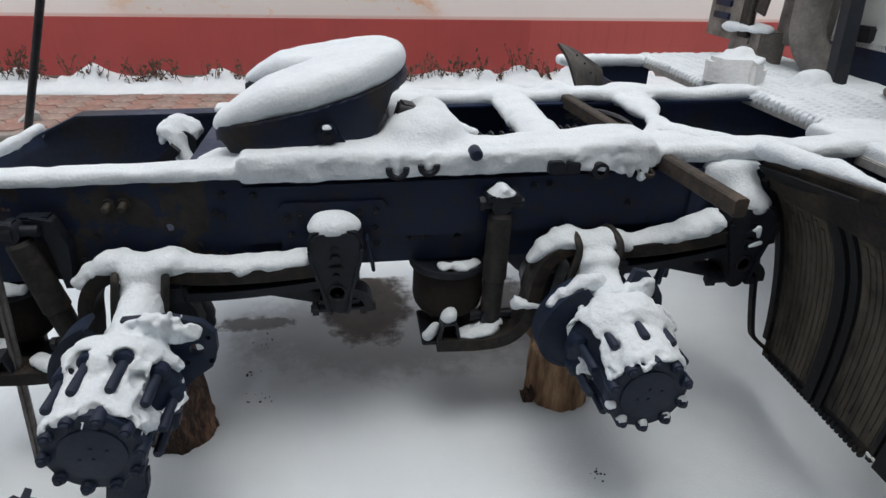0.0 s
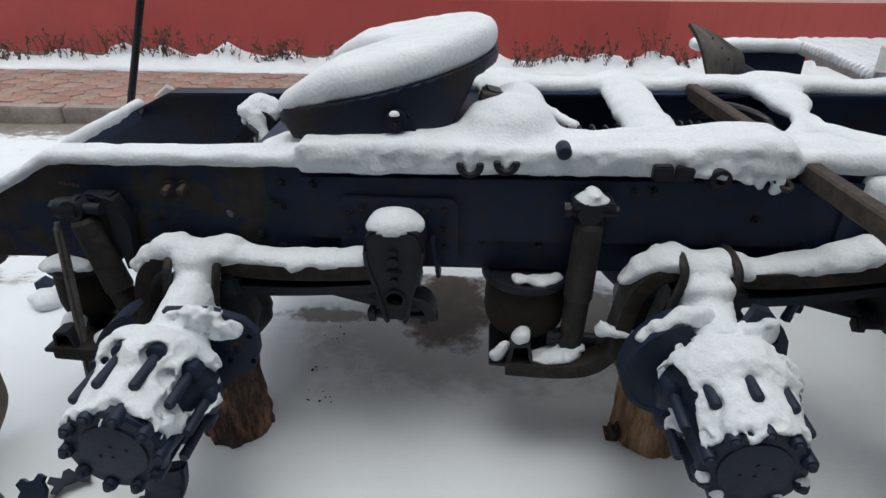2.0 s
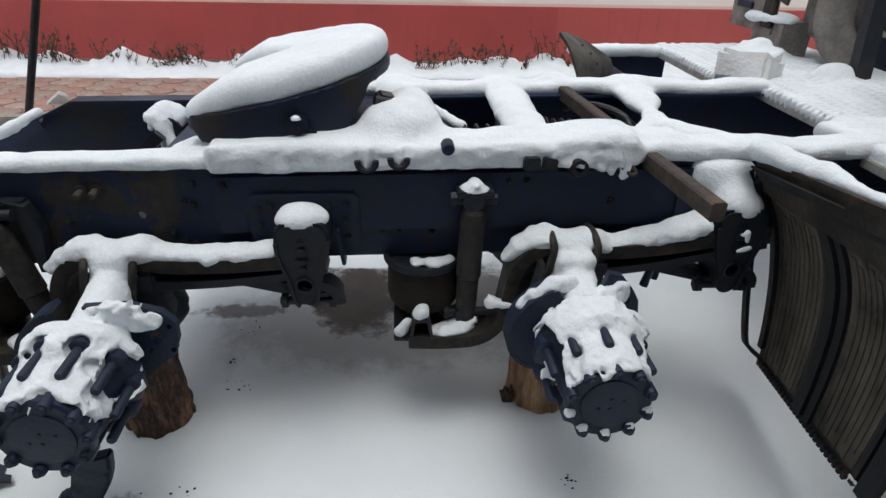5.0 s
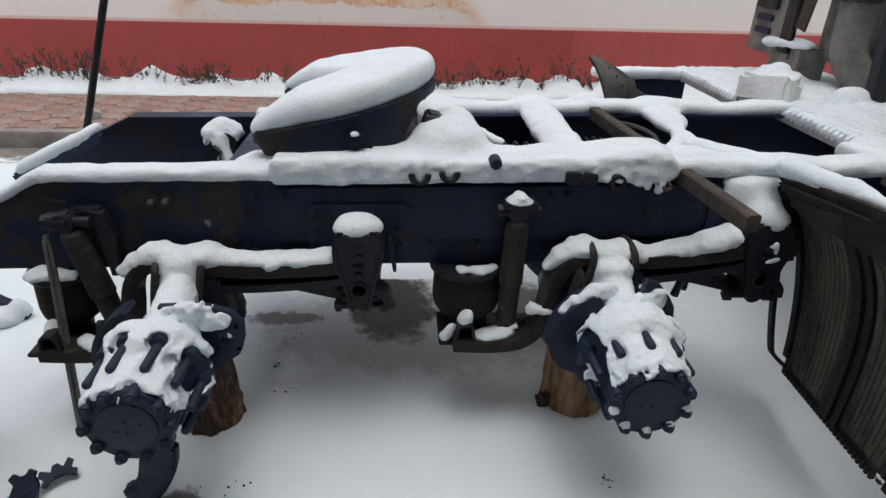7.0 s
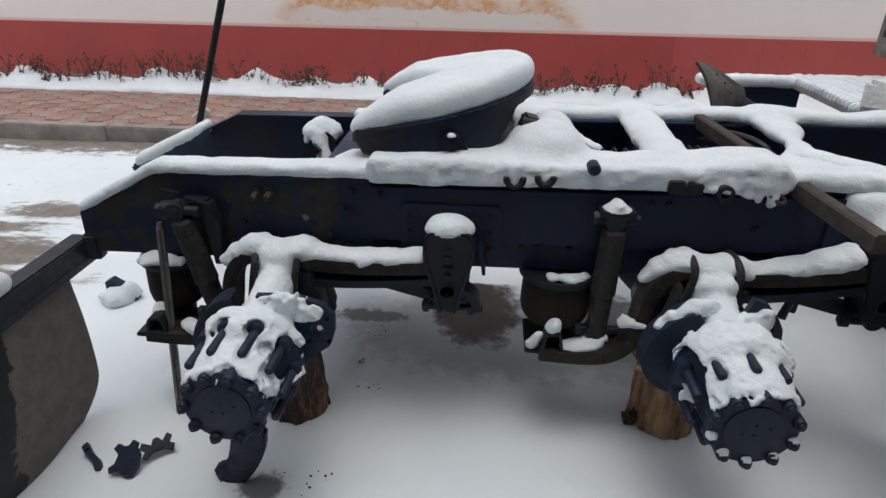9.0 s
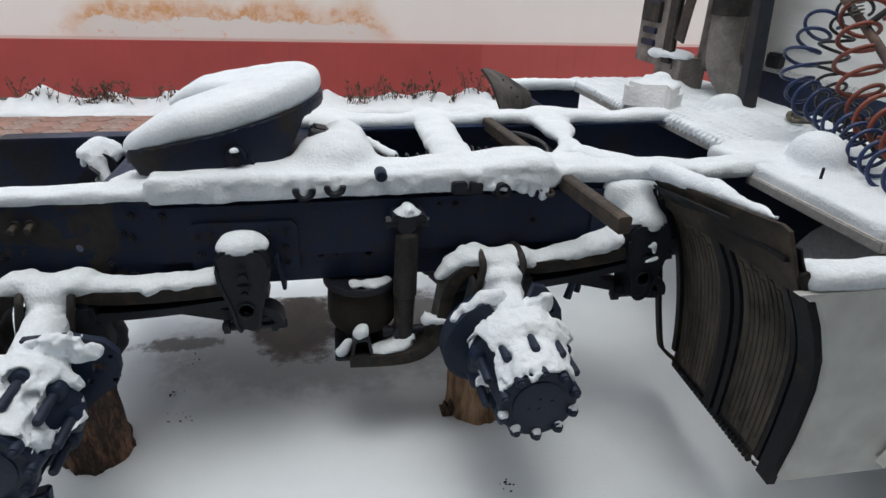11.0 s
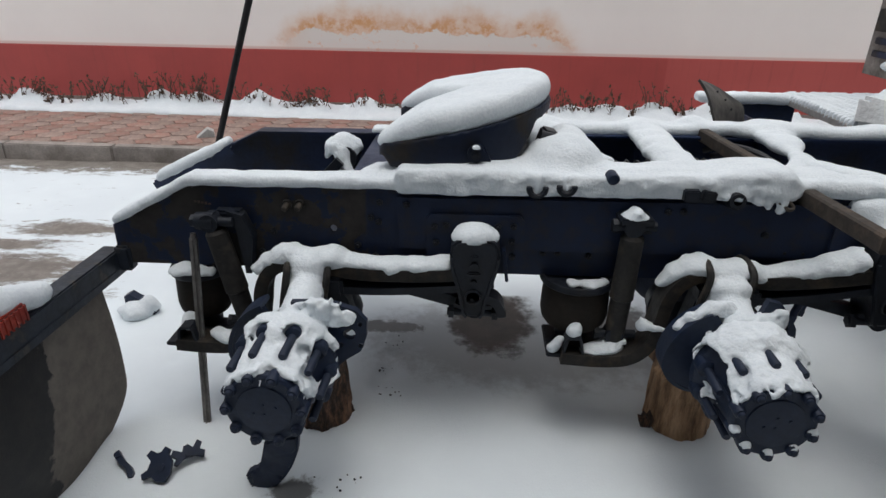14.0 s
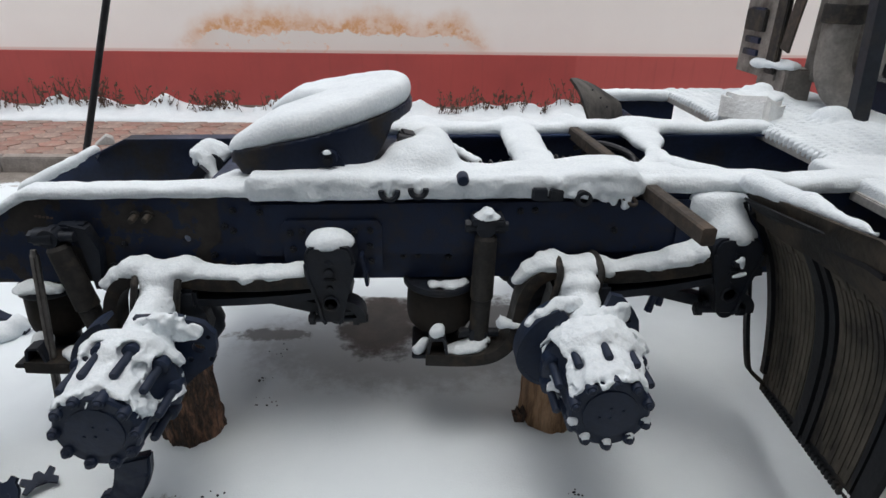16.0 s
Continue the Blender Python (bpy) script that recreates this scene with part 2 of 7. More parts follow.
def flap_material():
    """Dusty grey-brown rubber whose outer half is wet and black with a ragged edge."""
    m, n, l = nodes_of("mud_flap_rubber")
    bsdf = n["Principled BSDF"]
    geo = n.new("ShaderNodeNewGeometry")
    pos = geo.outputs["Position"]
    xyz = n.new("ShaderNodeSeparateXYZ")
    l.new(pos, xyz.inputs["Vector"])
    big, mid, fine = noise_node(n, l, pos, 3.0, 8.0, 0.6), noise_node(n, l, pos, 16.0, 7.0, 0.65), noise_node(n, l, pos, 180.0, 3.0)
    dust = mix_node(n, l, step_node(n, l, mid, 0.35, 0.7), (0.165, 0.146, 0.128), (0.120, 0.107, 0.095))
    wet = mix_node(n, l, step_node(n, l, mid, 0.35, 0.7), (0.014, 0.014, 0.015), (0.024, 0.022, 0.021))
    line = math_node(n, l, "ADD", xyz.outputs["Y"], math_node(n, l, "MULTIPLY", xyz.outputs["Z"], -0.16))
    line = math_node(n, l, "ADD", line, math_node(n, l, "MULTIPLY", math_node(n, l, "SUBTRACT", mid, 0.5), 0.14))
    line = math_node(n, l, "ADD", line, math_node(n, l, "MULTIPLY", math_node(n, l, "SUBTRACT", big, 0.5), 0.30))
    dark = step_node(n, l, line, -0.575, -0.560, 1.0, 0.0)
    l.new(mix_node(n, l, dark, dust, wet), bsdf.inputs["Base Color"])
    l.new(step_node(n, l, dark, 0.0, 1.0, 0.85, 0.45), bsdf.inputs["Roughness"])
    bsdf.inputs["Specular IOR Level"].default_value = 0.25
    bp = n.new("ShaderNodeBump")
    bp.inputs["Strength"].default_value, bp.inputs["Distance"].default_value = 0.3, 0.003
    l.new(math_node(n, l, "ADD", fine, mid), bp.inputs["Height"])
    l.new(bp.outputs["Normal"], bsdf.inputs["Normal"])
    return m


def ground_material():
    """Fresh snow, thin and broken over the road at the back, melted to mud under the differential; a wide grey slush
    tint there also carries painted chassis shade.
    """
    m, n, l = nodes_of("snowy_ground")
    bsdf = n["Principled BSDF"]
    geo = n.new("ShaderNodeNewGeometry")
    pos = geo.outputs["Position"]
    xyz = n.new("ShaderNodeSeparateXYZ")
    l.new(pos, xyz.inputs["Vector"])
    big, mid, fine = noise_node(n, l, pos, 1.6), noise_node(n, l, pos, 9.0, 8.0, 0.7), noise_node(n, l, pos, 160.0, 3.0)
    mp = n.new("ShaderNodeMapping")
    mp.inputs["Scale"].default_value = (2.2, 6.0, 1.0)
    l.new(pos, mp.inputs["Vector"])
    streak = noise_node(n, l, mp.outputs["Vector"], 1.9, 10.0, 0.78)
    snow = mix_node(n, l, step_node(n, l, big, 0.35, 0.65), (0.712, 0.770, 0.805), (0.668, 0.725, 0.765))
    road = mix_node(n, l, step_node(n, l, mid, 0.35, 0.7), (0.15, 0.13, 0.115), (0.25, 0.225, 0.20))
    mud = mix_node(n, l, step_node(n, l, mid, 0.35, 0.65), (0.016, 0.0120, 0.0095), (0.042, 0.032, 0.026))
    # the road strip: patches where the snow has worn through
    back = math_node(n, l, "MULTIPLY", step_node(n, l, xyz.outputs["Y"], 0.5, 1.1), step_node(n, l, xyz.outputs["X"], -1.25, -1.9))
    holes = math_node(n, l, "MULTIPLY", step_node(n, l, streak, 0.60, 0.66), back)
    for cx, cy, rx, ry in ((-2.62, 1.62, 0.42, 0.13), (-2.55, 1.02, 0.45, 0.22), (-2.95, 1.35, 0.5, 0.10), (-2.3, 0.75, 0.4, 0.10), (-3.0, 0.6, 0.8, 0.25)):
        holes = math_node(n, l, "MAXIMUM", holes, blob_mask(n, l, xyz, cx, cy, rx, ry, streak, 3.4))
    edge = math_node(n, l, "ADD", xyz.outputs["Y"], math_node(n, l, "MULTIPLY", math_node(n, l, "SUBTRACT", streak, 0.5), 1.2))
    holes = math_node(n, l, "MAXIMUM", holes, step_node(n, l, edge, 2.78, 2.90))
    col = mix_node(n, l, holes, snow, road)
    soil_shade = blob_mask(n, l, xyz, 0.15, 0.70, 0.245, 0.37, mid, 1.1)
    soil_shade = math_node(n, l, "MULTIPLY", soil_shade, step_node(n, l, math_node(n, l, "ADD", xyz.outputs["Y"], math_node(n, l, "MULTIPLY", mid, 0.06)), 0.965, 0.985, 1.0, 0.0))
    soil_shade = math_node(n, l, "MAXIMUM", soil_shade, math_node(n, l, "MULTIPLY", blob_mask(n, l, xyz, -0.36, 0.57, 0.20, 0.06, mid, 2.4), 0.80))
    soil_shade = math_node(n, l, "MAXIMUM", soil_shade, math_node(n, l, "MULTIPLY", blob_mask(n, l, xyz, 0.70, 0.70, 0.30, 0.26, mid, 1.4), 0.85))
    # wide soft ellipse: dirty slush plus the chassis's shade, put into the colour
    slush_shade = math_node(n, l, "MULTIPLY", blob_mask(n, l, xyz, 0.28, 0.50, 0.80, 0.38, mid, 1.2), 0.36)
    soil_shade = math_node(n, l, "MAXIMUM", soil_shade, slush_shade)
    soil_shade = math_node(n, l, "MAXIMUM", soil_shade, math_node(n, l, "MULTIPLY", blob_mask(n, l, xyz, -0.53, -0.47, 0.09, 0.07, mid, 3.0), 0.8))
    col = mix_node(n, l, soil_shade, col, mud)
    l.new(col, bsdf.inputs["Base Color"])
    bare = math_node(n, l, "MAXIMUM", holes, soil_shade)
    l.new(step_node(n, l, bare, 0.0, 1.0, 0.75, 0.55), bsdf.inputs["Roughness"])
    bp = n.new("ShaderNodeBump")
    bp.inputs["Strength"].default_value, bp.inputs["Distance"].default_value = 0.3, 0.005
    h = math_node(n, l, "ADD", fine, math_node(n, l, "MULTIPLY", mid, 1.5))
    l.new(math_node(n, l, "SUBTRACT", h, math_node(n, l, "MULTIPLY", bare, 2.0)), bp.inputs["Height"])
    l.new(bp.outputs["Normal"], bsdf.inputs["Normal"])
    return m


def wall_material():
    """Cream distempered plaster, with a rusty damp stain along the plinth and flaked patches in it."""
    m, n, l = nodes_of("cream_plaster")
    bsdf = n["Principled BSDF"]
    geo = n.new("ShaderNodeNewGeometry")
    pos = geo.outputs["Position"]
    xyz = n.new("ShaderNodeSeparateXYZ")
    l.new(pos, xyz.inputs["Vector"])
    big, mid, fine = noise_node(n, l, pos, 0.8), noise_node(n, l, pos, 4.2, 8.0, 0.62), noise_node(n, l, pos, 70.0, 4.0)
    base = mix_node(n, l, step_node(n, l, big, 0.3, 0.7), (0.93, 0.860, 0.810), (0.90, 0.825, 0.780))
    tall = math_node(n, l, "SUBTRACT", xyz.outputs["Z"], 0.775)
    # the damp rises highest in the middle of the stretch
    span = math_node(n, l, "MULTIPLY", step_node(n, l, xyz.outputs["X"], -2.45, -1.75), step_node(n, l, xyz.outputs["X"], 1.25, 0.70))
    slow, ragged, specks = noise_node(n, l, pos, 1.5, 5.0, 0.6), noise_node(n, l, pos, 6.5, 10.0, 0.68), noise_node(n, l, pos, 17.0, 8.0, 0.7)
    rise = math_node(n, l, "ADD", math_node(n, l, "MULTIPLY", span, 0.27), math_node(n, l, "MULTIPLY", math_node(n, l, "SUBTRACT", slow, 0.5), 0.34))
    rise = math_node(n, l, "ADD", rise, math_node(n, l, "MULTIPLY", math_node(n, l, "SUBTRACT", ragged, 0.5), 0.20))
    over = math_node(n, l, "SUBTRACT", rise, tall)
    # pale orange halo that fades upward
    halo = math_node(n, l, "MULTIPLY", step_node(n, l, over, -0.26, 0.06), span)
    col = mix_node(n, l, math_node(n, l, "MULTIPLY", halo, math_node(n, l, "MULTIPLY", slow, 1.35)), base, (0.76, 0.47, 0.29))
    # rust along the broken edge of the coat
    band = math_node(n, l, "MULTIPLY", step_node(n, l, over, -0.11, 0.020), step_node(n, l, over, 0.19, 0.09))
    rust = math_node(n, l, "MULTIPLY", math_node(n, l, "MULTIPLY", band, span), step_node(n, l, ragged, 0.40, 0.56))
    rust = math_node(n, l, "MULTIPLY", rust, step_node(n, l, specks, 0.40, 0.52, 0.45, 1.0))
    rust = math_node(n, l, "MULTIPLY", rust, step_node(n, l, mid, 0.40, 0.56, 0.30, 1.0))
    col = mix_node(n, l, math_node(n, l, "MULTIPLY", rust, 0.85), col, (0.70, 0.33, 0.125))
    # bare whitish plaster below it, dotted with what is left of the stain
    flake = math_node(n, l, "MULTIPLY", math_node(n, l, "MULTIPLY", step_node(n, l, over, 0.060, 0.072), step_node(n, l, ragged, 0.37, 0.41)), span)
    flake = math_node(n, l, "MULTIPLY", flake, step_node(n, l, specks, 0.66, 0.62))
    col = mix_node(n, l, flake, col, (0.80, 0.735, 0.685))
    # hairline of bare plaster along the top of the plinth
    col = mix_node(n, l, math_node(n, l, "MULTIPLY", step_node(n, l, tall, 0.030, 0.010), 0.55), col, (0.62, 0.40, 0.34))
    l.new(col, bsdf.inputs["Base Color"])
    bsdf.inputs["Roughness"].default_value = 0.9
    bp = n.new("ShaderNodeBump")
    bp.inputs["Strength"].default_value, bp.inputs["Distance"].default_value = 0.35, 0.006
    l.new(math_node(n, l, "SUBTRACT", fine, math_node(n, l, "MULTIPLY", flake, 1.5)), bp.inputs["Height"])
    l.new(bp.outputs["Normal"], bsdf.inputs["Normal"])
    return m


def plinth_material():
    """Dull red oil paint: two coats that meet at an upright edge, streaked below."""
    m, n, l = nodes_of("red_plinth_paint")
    bsdf = n["Principled BSDF"]
    geo = n.new("ShaderNodeNewGeometry")
    pos = geo.outputs["Position"]
    xyz = n.new("ShaderNodeSeparateXYZ")
    l.new(pos, xyz.inputs["Vector"])
    big, fine = noise_node(n, l, pos, 1.3, 7.0), noise_node(n, l, pos, 90.0, 4.0)
    mp = n.new("ShaderNodeMapping")
    mp.inputs["Scale"].default_value = (9.0, 1.0, 0.7)
    l.new(pos, mp.inputs["Vector"])
    drip = noise_node(n, l, mp.outputs["Vector"], 2.0, 6.0)
    old = mix_node(n, l, step_node(n, l, big, 0.35, 0.7), (0.43, 0.069, 0.060), (0.37, 0.061, 0.055))
    fresh = mix_node(n, l, step_node(n, l, big, 0.35, 0.7), (0.47, 0.088, 0.077), (0.43, 0.079, 0.070))
    col = mix_node(n, l, step_node(n, l, xyz.outputs["X"], 2.06, 2.09), old, fresh)
    dirt = math_node(n, l, "MULTIPLY", step_node(n, l, drip, 0.50, 0.75), 0.32)
    col = mix_node(n, l, dirt, col, (0.23, 0.055, 0.045))
    l.new(col, bsdf.inputs["Base Color"])
    bsdf.inputs["Roughness"].default_value = 0.62
    bp = n.new("ShaderNodeBump")
    bp.inputs["Strength"].default_value, bp.inputs["Distance"].default_value = 0.25, 0.004
    l.new(math_node(n, l, "ADD", fine, big), bp.inputs["Height"])
    l.new(bp.outputs["Normal"], bsdf.inputs["Normal"])
    return m


M_GROUND, M_WALL, M_PLINTH = ground_material(), wall_material(), plinth_material()
M_FRAME_MUD, M_FLAP = rail_material(), flap_material()


# ---- builders ----
def box(bm, c, s, rot=(0, 0, 0), bevel=0.0, seg=2):
    g = bmesh.ops.create_cube(bm, size=1.0, matrix=pose(*c, *rot) @ Matrix.Diagonal((*s, 1)))
    if bevel:
        es = {e for v in g["verts"] for e in v.link_edges}
        bmesh.ops.bevel(bm, geom=list(es), offset=bevel, segments=seg, affect="EDGES", clamp_overlap=True)


def cyl(bm, p0, p1, r0, r1=None, seg=20):
    p0, p1 = Vector(p0), Vector(p1)
    d = p1 - p0
    m = Matrix.Translation((p0 + p1) / 2) @ d.to_track_quat("Z", "Y").to_matrix().to_4x4()
    bmesh.ops.create_cone(bm, cap_ends=True, segments=seg, radius1=r0, radius2=r0 if r1 is None else r1, depth=d.length, matrix=m)


def lathe(bm, p0, axis, prof, seg=28):
    """prof: (distance along the axis, radius) pairs; the ends are closed."""
    q = Vector(axis).normalized().to_track_quat("Z", "Y").to_matrix()
    rings = []
    for s, r in prof:
        rings.append([bm.verts.new(Vector(p0) + q @ Vector((r * math.cos(a), r * math.sin(a), s)))
                      for a in (2 * math.pi * i / seg for i in range(seg))])
    for a, b in zip(rings, rings[1:]):
        for i in range(seg):
            bm.faces.new((a[i], a[(i + 1) % seg], b[(i + 1) % seg], b[i]))
    bm.faces.new(list(reversed(rings[0])))
    bm.faces.new(rings[-1])


def sweep(bm, pts, prof, up=(0, 1, 0), closed_ends=True):
    """A section of (sideways, upward) offsets carried along a line of points."""
    pts = [Vector(p) for p in pts]
    rings = []
    for i, p in enumerate(pts):
        t = (pts[min(i + 1, len(pts) - 1)] - pts[max(i - 1, 0)]).normalized()
        side = Vector(up) - t * t.dot(Vector(up))
        side = side.normalized() if side.length > 1e-5 else t.orthogonal().normalized()
        nor = t.cross(side)
        rings.append([bm.verts.new(p + side * a + nor * b) for a, b in prof])
    k = len(prof)
    for a, b in zip(rings, rings[1:]):
        for i in range(k):
            bm.faces.new((a[i], a[(i + 1) % k], b[(i + 1) % k], b[i]))
    if closed_ends:
        bm.faces.new(list(reversed(rings[0])))
        bm.faces.new(rings[-1])


def ring(r, seg=8):
    return [(r * math.cos(2 * math.pi * i / seg), r * math.sin(2 * math.pi * i / seg)) for i in range(seg)]


def rect(w, h):
    return [(-w / 2, -h / 2), (w / 2, -h / 2), (w / 2, h / 2), (-w / 2, h / 2)]


def smooth_line(pts, n=6):
    """Catmull-Rom through the points."""
    pts = [Vector(p) for p in pts]
    out = []
    for i in range(len(pts) - 1):
        a, b, c, d = pts[max(i - 1, 0)], pts[i], pts[i + 1], pts[min(i + 2, len(pts) - 1)]
        for k in range(n):
            t = k / n
            out.append(0.5 * (2 * b + (c - a) * t + (2 * a - 5 * b + 4 * c - d) * t * t + (3 * b - a - 3 * c + d) * t ** 3))
    return out + [pts[-1]]


def plate(bm, outline, y0, y1, holes=(), bevel=0.0):
    """An outline of (x, z) with round holes (x, z, r), given thickness from y0 to y1."""
    edges = []
    for loop in [list(outline)] + [[(hx + r * math.cos(2 * math.pi * i / 14), hz + r * math.sin(2 * math.pi * i / 14)) for i in range(14)] for hx, hz, r in holes]:
        vs = [bm.verts.new((x, y0, z)) for x, z in loop]
        edges += [bm.edges.new((vs[i], vs[(i + 1) % len(vs)])) for i in range(len(vs))]
    g = bmesh.ops.triangle_fill(bm, use_beauty=True, use_dissolve=False, edges=edges)
    faces = [f for f in g["geom"] if isinstance(f, bmesh.types.BMFace)]
    ex = bmesh.ops.extrude_face_region(bm, geom=faces)
    bmesh.ops.translate(bm, verts=[v for v in ex["geom"] if isinstance(v, bmesh.types.BMVert)], vec=(0, y1 - y0, 0))


def mesh_of(name, bm, mat, sharp=38):
    bmesh.ops.recalc_face_normals(bm, faces=bm.faces)
    me = bpy.data.meshes.new(name)
    bm.to_mesh(me)
    bm.free()
    me.materials.append(mat)
    me.shade_smooth()
    me.set_sharp_from_angle(angle=radians(sharp))
    return me


def under(ob, parent):
    ob.parent = parent
    if parent is not None and parent.type == "EMPTY":
        ob.matrix_parent_inverse = Matrix.Translation(-parent.location)
    return ob


def part(name, bm, mat, parent, label="", sharp=38):
    ob = under(new(name, mesh_of(name, bm, mat, sharp)), parent)
    return tagged(ob, label) if label else ob


def piece(name, me, m, parent):
    """A repeat on shared mesh data."""
    ob = under(new(name, me), parent)
    ob.matrix_basis = m
    return ob


def thing(name, at, label, category, group=""):
    e = new(name)
    e.location = at
    e.empty_display_size = 0.1
    return tagged(e, label, category, group)


# ---- rounded forms of snow: a distance field made into a mesh ----
def lattice_noise(x, y, z, cell, seed=0):
    """Smooth value noise between -1 and 1."""
    x, y, z = x / cell + 37.1, y / cell + 91.7, z / cell + 53.3
    xi, yi, zi = np.floor(x).astype(np.int64), np.floor(y).astype(np.int64), np.floor(z).astype(np.int64)
    fx, fy, fz = x - xi, y - yi, z - zi
    fx, fy, fz = fx * fx * (3 - 2 * fx), fy * fy * (3 - 2 * fy), fz * fz * (3 - 2 * fz)

    def h(i, j, k):
        v = (i * 374761393 + j * 668265263 + k * 2147483647 + seed * 974634777) & 0x7FFFFFFF
        v = ((v ^ (v >> 13)) * 1274126177) & 0x7FFFFFFF
        return ((v ^ (v >> 16)) & 0xFFFF) / 32767.5 - 1.0

    out = 0.0
    for a in (0, 1):
        for b in (0, 1):
            for c in (0, 1):
                out = out + (fx if a else 1 - fx) * (fy if b else 1 - fy) * (fz if c else 1 - fz) * h(xi + a, yi + b, zi + c)
    return out


def smin(a, b, k=0.02):
    h = np.clip(0.5 + 0.5 * (b - a) / k, 0, 1)
    return b + (a - b) * h - k * h * (1 - h)


def smax(a, b, k=0.02):
    return -smin(-a, -b, k)


def d_box(X, Y, Z, c, half, r):
    qx, qy, qz = np.abs(X - c[0]) - half[0] + r, np.abs(Y - c[1]) - half[1] + r, np.abs(Z - c[2]) - half[2] + r
    return np.sqrt(np.maximum(qx, 0) ** 2 + np.maximum(qy, 0) ** 2 + np.maximum(qz, 0) ** 2) + np.minimum(np.maximum(qx, np.maximum(qy, qz)), 0) - r


def d_capsule(X, Y, Z, a, b, ra, rb=None, flat=1.0):
    """flat < 1 squeezes the capsule in height."""
    rb = ra if rb is None else rb
    az, bz, Zf = a[2] / flat, b[2] / flat, Z / flat
    dx, dy, dz = b[0] - a[0], b[1] - a[1], bz - az
    t = np.clip(((X - a[0]) * dx + (Y - a[1]) * dy + (Zf - az) * dz) / (dx * dx + dy * dy + dz * dz + 1e-9), 0, 1)
    return (np.sqrt((X - a[0] - t * dx) ** 2 + (Y - a[1] - t * dy) ** 2 + (Zf - az - t * dz) ** 2) - (ra + (rb - ra) * t)) * flat


def d_line(X, Y, Z, pts, r, flat=1.0, k=0.015):
    d = None
    for a, b in zip(pts, pts[1:]):
        e = d_capsule(X, Y, Z, a, b, r, None, flat)
        d = e if d is None else smin(d, e, k)
    return d


def d_ball(X, Y, Z, c, r):
    q = np.sqrt(((X - c[0]) / r[0]) ** 2 + ((Y - c[1]) / r[1]) ** 2 + ((Z - c[2]) / r[2]) ** 2)
    return (q - 1) * min(r)


def net(field, lo, hi, h):
    """Surface nets: vertices and quads of the field's zero level."""
    xs, ys, zs = (np.arange(a, b + h, h) for a, b in zip(lo, hi))
    X, Y, Z = np.meshgrid(xs, ys, zs, indexing="ij")
    V = field(X, Y, Z)
    V[0], V[-1], V[:, 0], V[:, -1], V[:, :, 0], V[:, :, -1] = 1, 1, 1, 1, 1, 1
    ins = V < 0
    nx, ny, nz = (s - 1 for s in V.shape)
    corner = [(a, b, c) for a in (0, 1) for b in (0, 1) for c in (0, 1)]
    count = sum(ins[a:a + nx, b:b + ny, c:c + nz].astype(np.int8) for a, b, c in corner)
    I = np.argwhere((count > 0) & (count < 8))
    vid = -np.ones((nx, ny, nz), np.int64)
    vid[tuple(I.T)] = np.arange(len(I))
    vals = [V[I[:, 0] + a, I[:, 1] + b, I[:, 2] + c] for a, b, c in corner]
    acc, num = np.zeros((len(I), 3)), np.zeros(len(I))
    for p in range(8):
        for q in range(p + 1, 8):
            ca, cb = np.array(corner[p]), np.array(corner[q])
            if np.abs(ca - cb).sum() != 1:
                continue
            va, vb = vals[p], vals[q]
            cross = (va < 0) != (vb < 0)
            t = np.where(cross, va / np.where(cross, va - vb, 1), 0)
            acc += np.where(cross[:, None], ca + t[:, None] * (cb - ca), 0)
            num += cross
    P = (I + acc / num[:, None]) * h + np.array([xs[0], ys[0], zs[0]])
    quads = []
    for ax in range(3):
        b1, b2 = [k for k in range(3) if k != ax]
        sl0, sl1 = [slice(None)] * 3, [slice(None)] * 3
        sl0[ax], sl1[ax] = slice(0, -1), slice(1, None)
        A, B = ins[tuple(sl0)], ins[tuple(sl1)]
        E = np.argwhere(A != B)
        E = E[(E[:, b1] > 0) & (E[:, b2] > 0) & (E[:, b1] < V.shape[b1] - 1) & (E[:, b2] < V.shape[b2] - 1)]
        first = A[tuple(E.T)]
        cells = []
        for o1, o2 in ((0, 0), (-1, 0), (-1, -1), (0, -1)):
            c = E.copy()
            c[:, b1] += o1
            c[:, b2] += o2
            cells.append(vid[tuple(c.T)])
        Q = np.stack(cells, 1)
        flip = first if ax != 1 else ~first
        Q = np.where(flip[:, None], Q, Q[:, ::-1])
        quads.append(Q)
    return P, np.concatenate(quads)


def snow_form(name, field, lo, hi, h, label, rough=0.004, seed=1, category="snow", grain=0.0013, cut=None):
    """cut: a field that trims the form to a clean edge after it has been roughened."""
    def f(X, Y, Z):
        d = field(X, Y, Z) + rough * lattice_noise(X, Y, Z, 0.055, seed) + grain * lattice_noise(X, Y, Z, 0.021, seed + 5)
        return d if cut is None else np.maximum(d, cut(X, Y, Z))
    if name == "snow_patch":
        rough, grain = 0.009, 0.004
    if name in ("snow_crust", "snow_strip"):
        rough, grain = 0.004, 0.0030
    P, Q = net(f, lo, hi, h)
    me = bpy.data.meshes.new(name)
    me.from_pydata(P.tolist(), [], Q.tolist())
    me.materials.append(M_SNOW)
    me.shade_smooth()
    me.update()
    return tagged(new(name, me), label, category, "snow caps", "stuff")


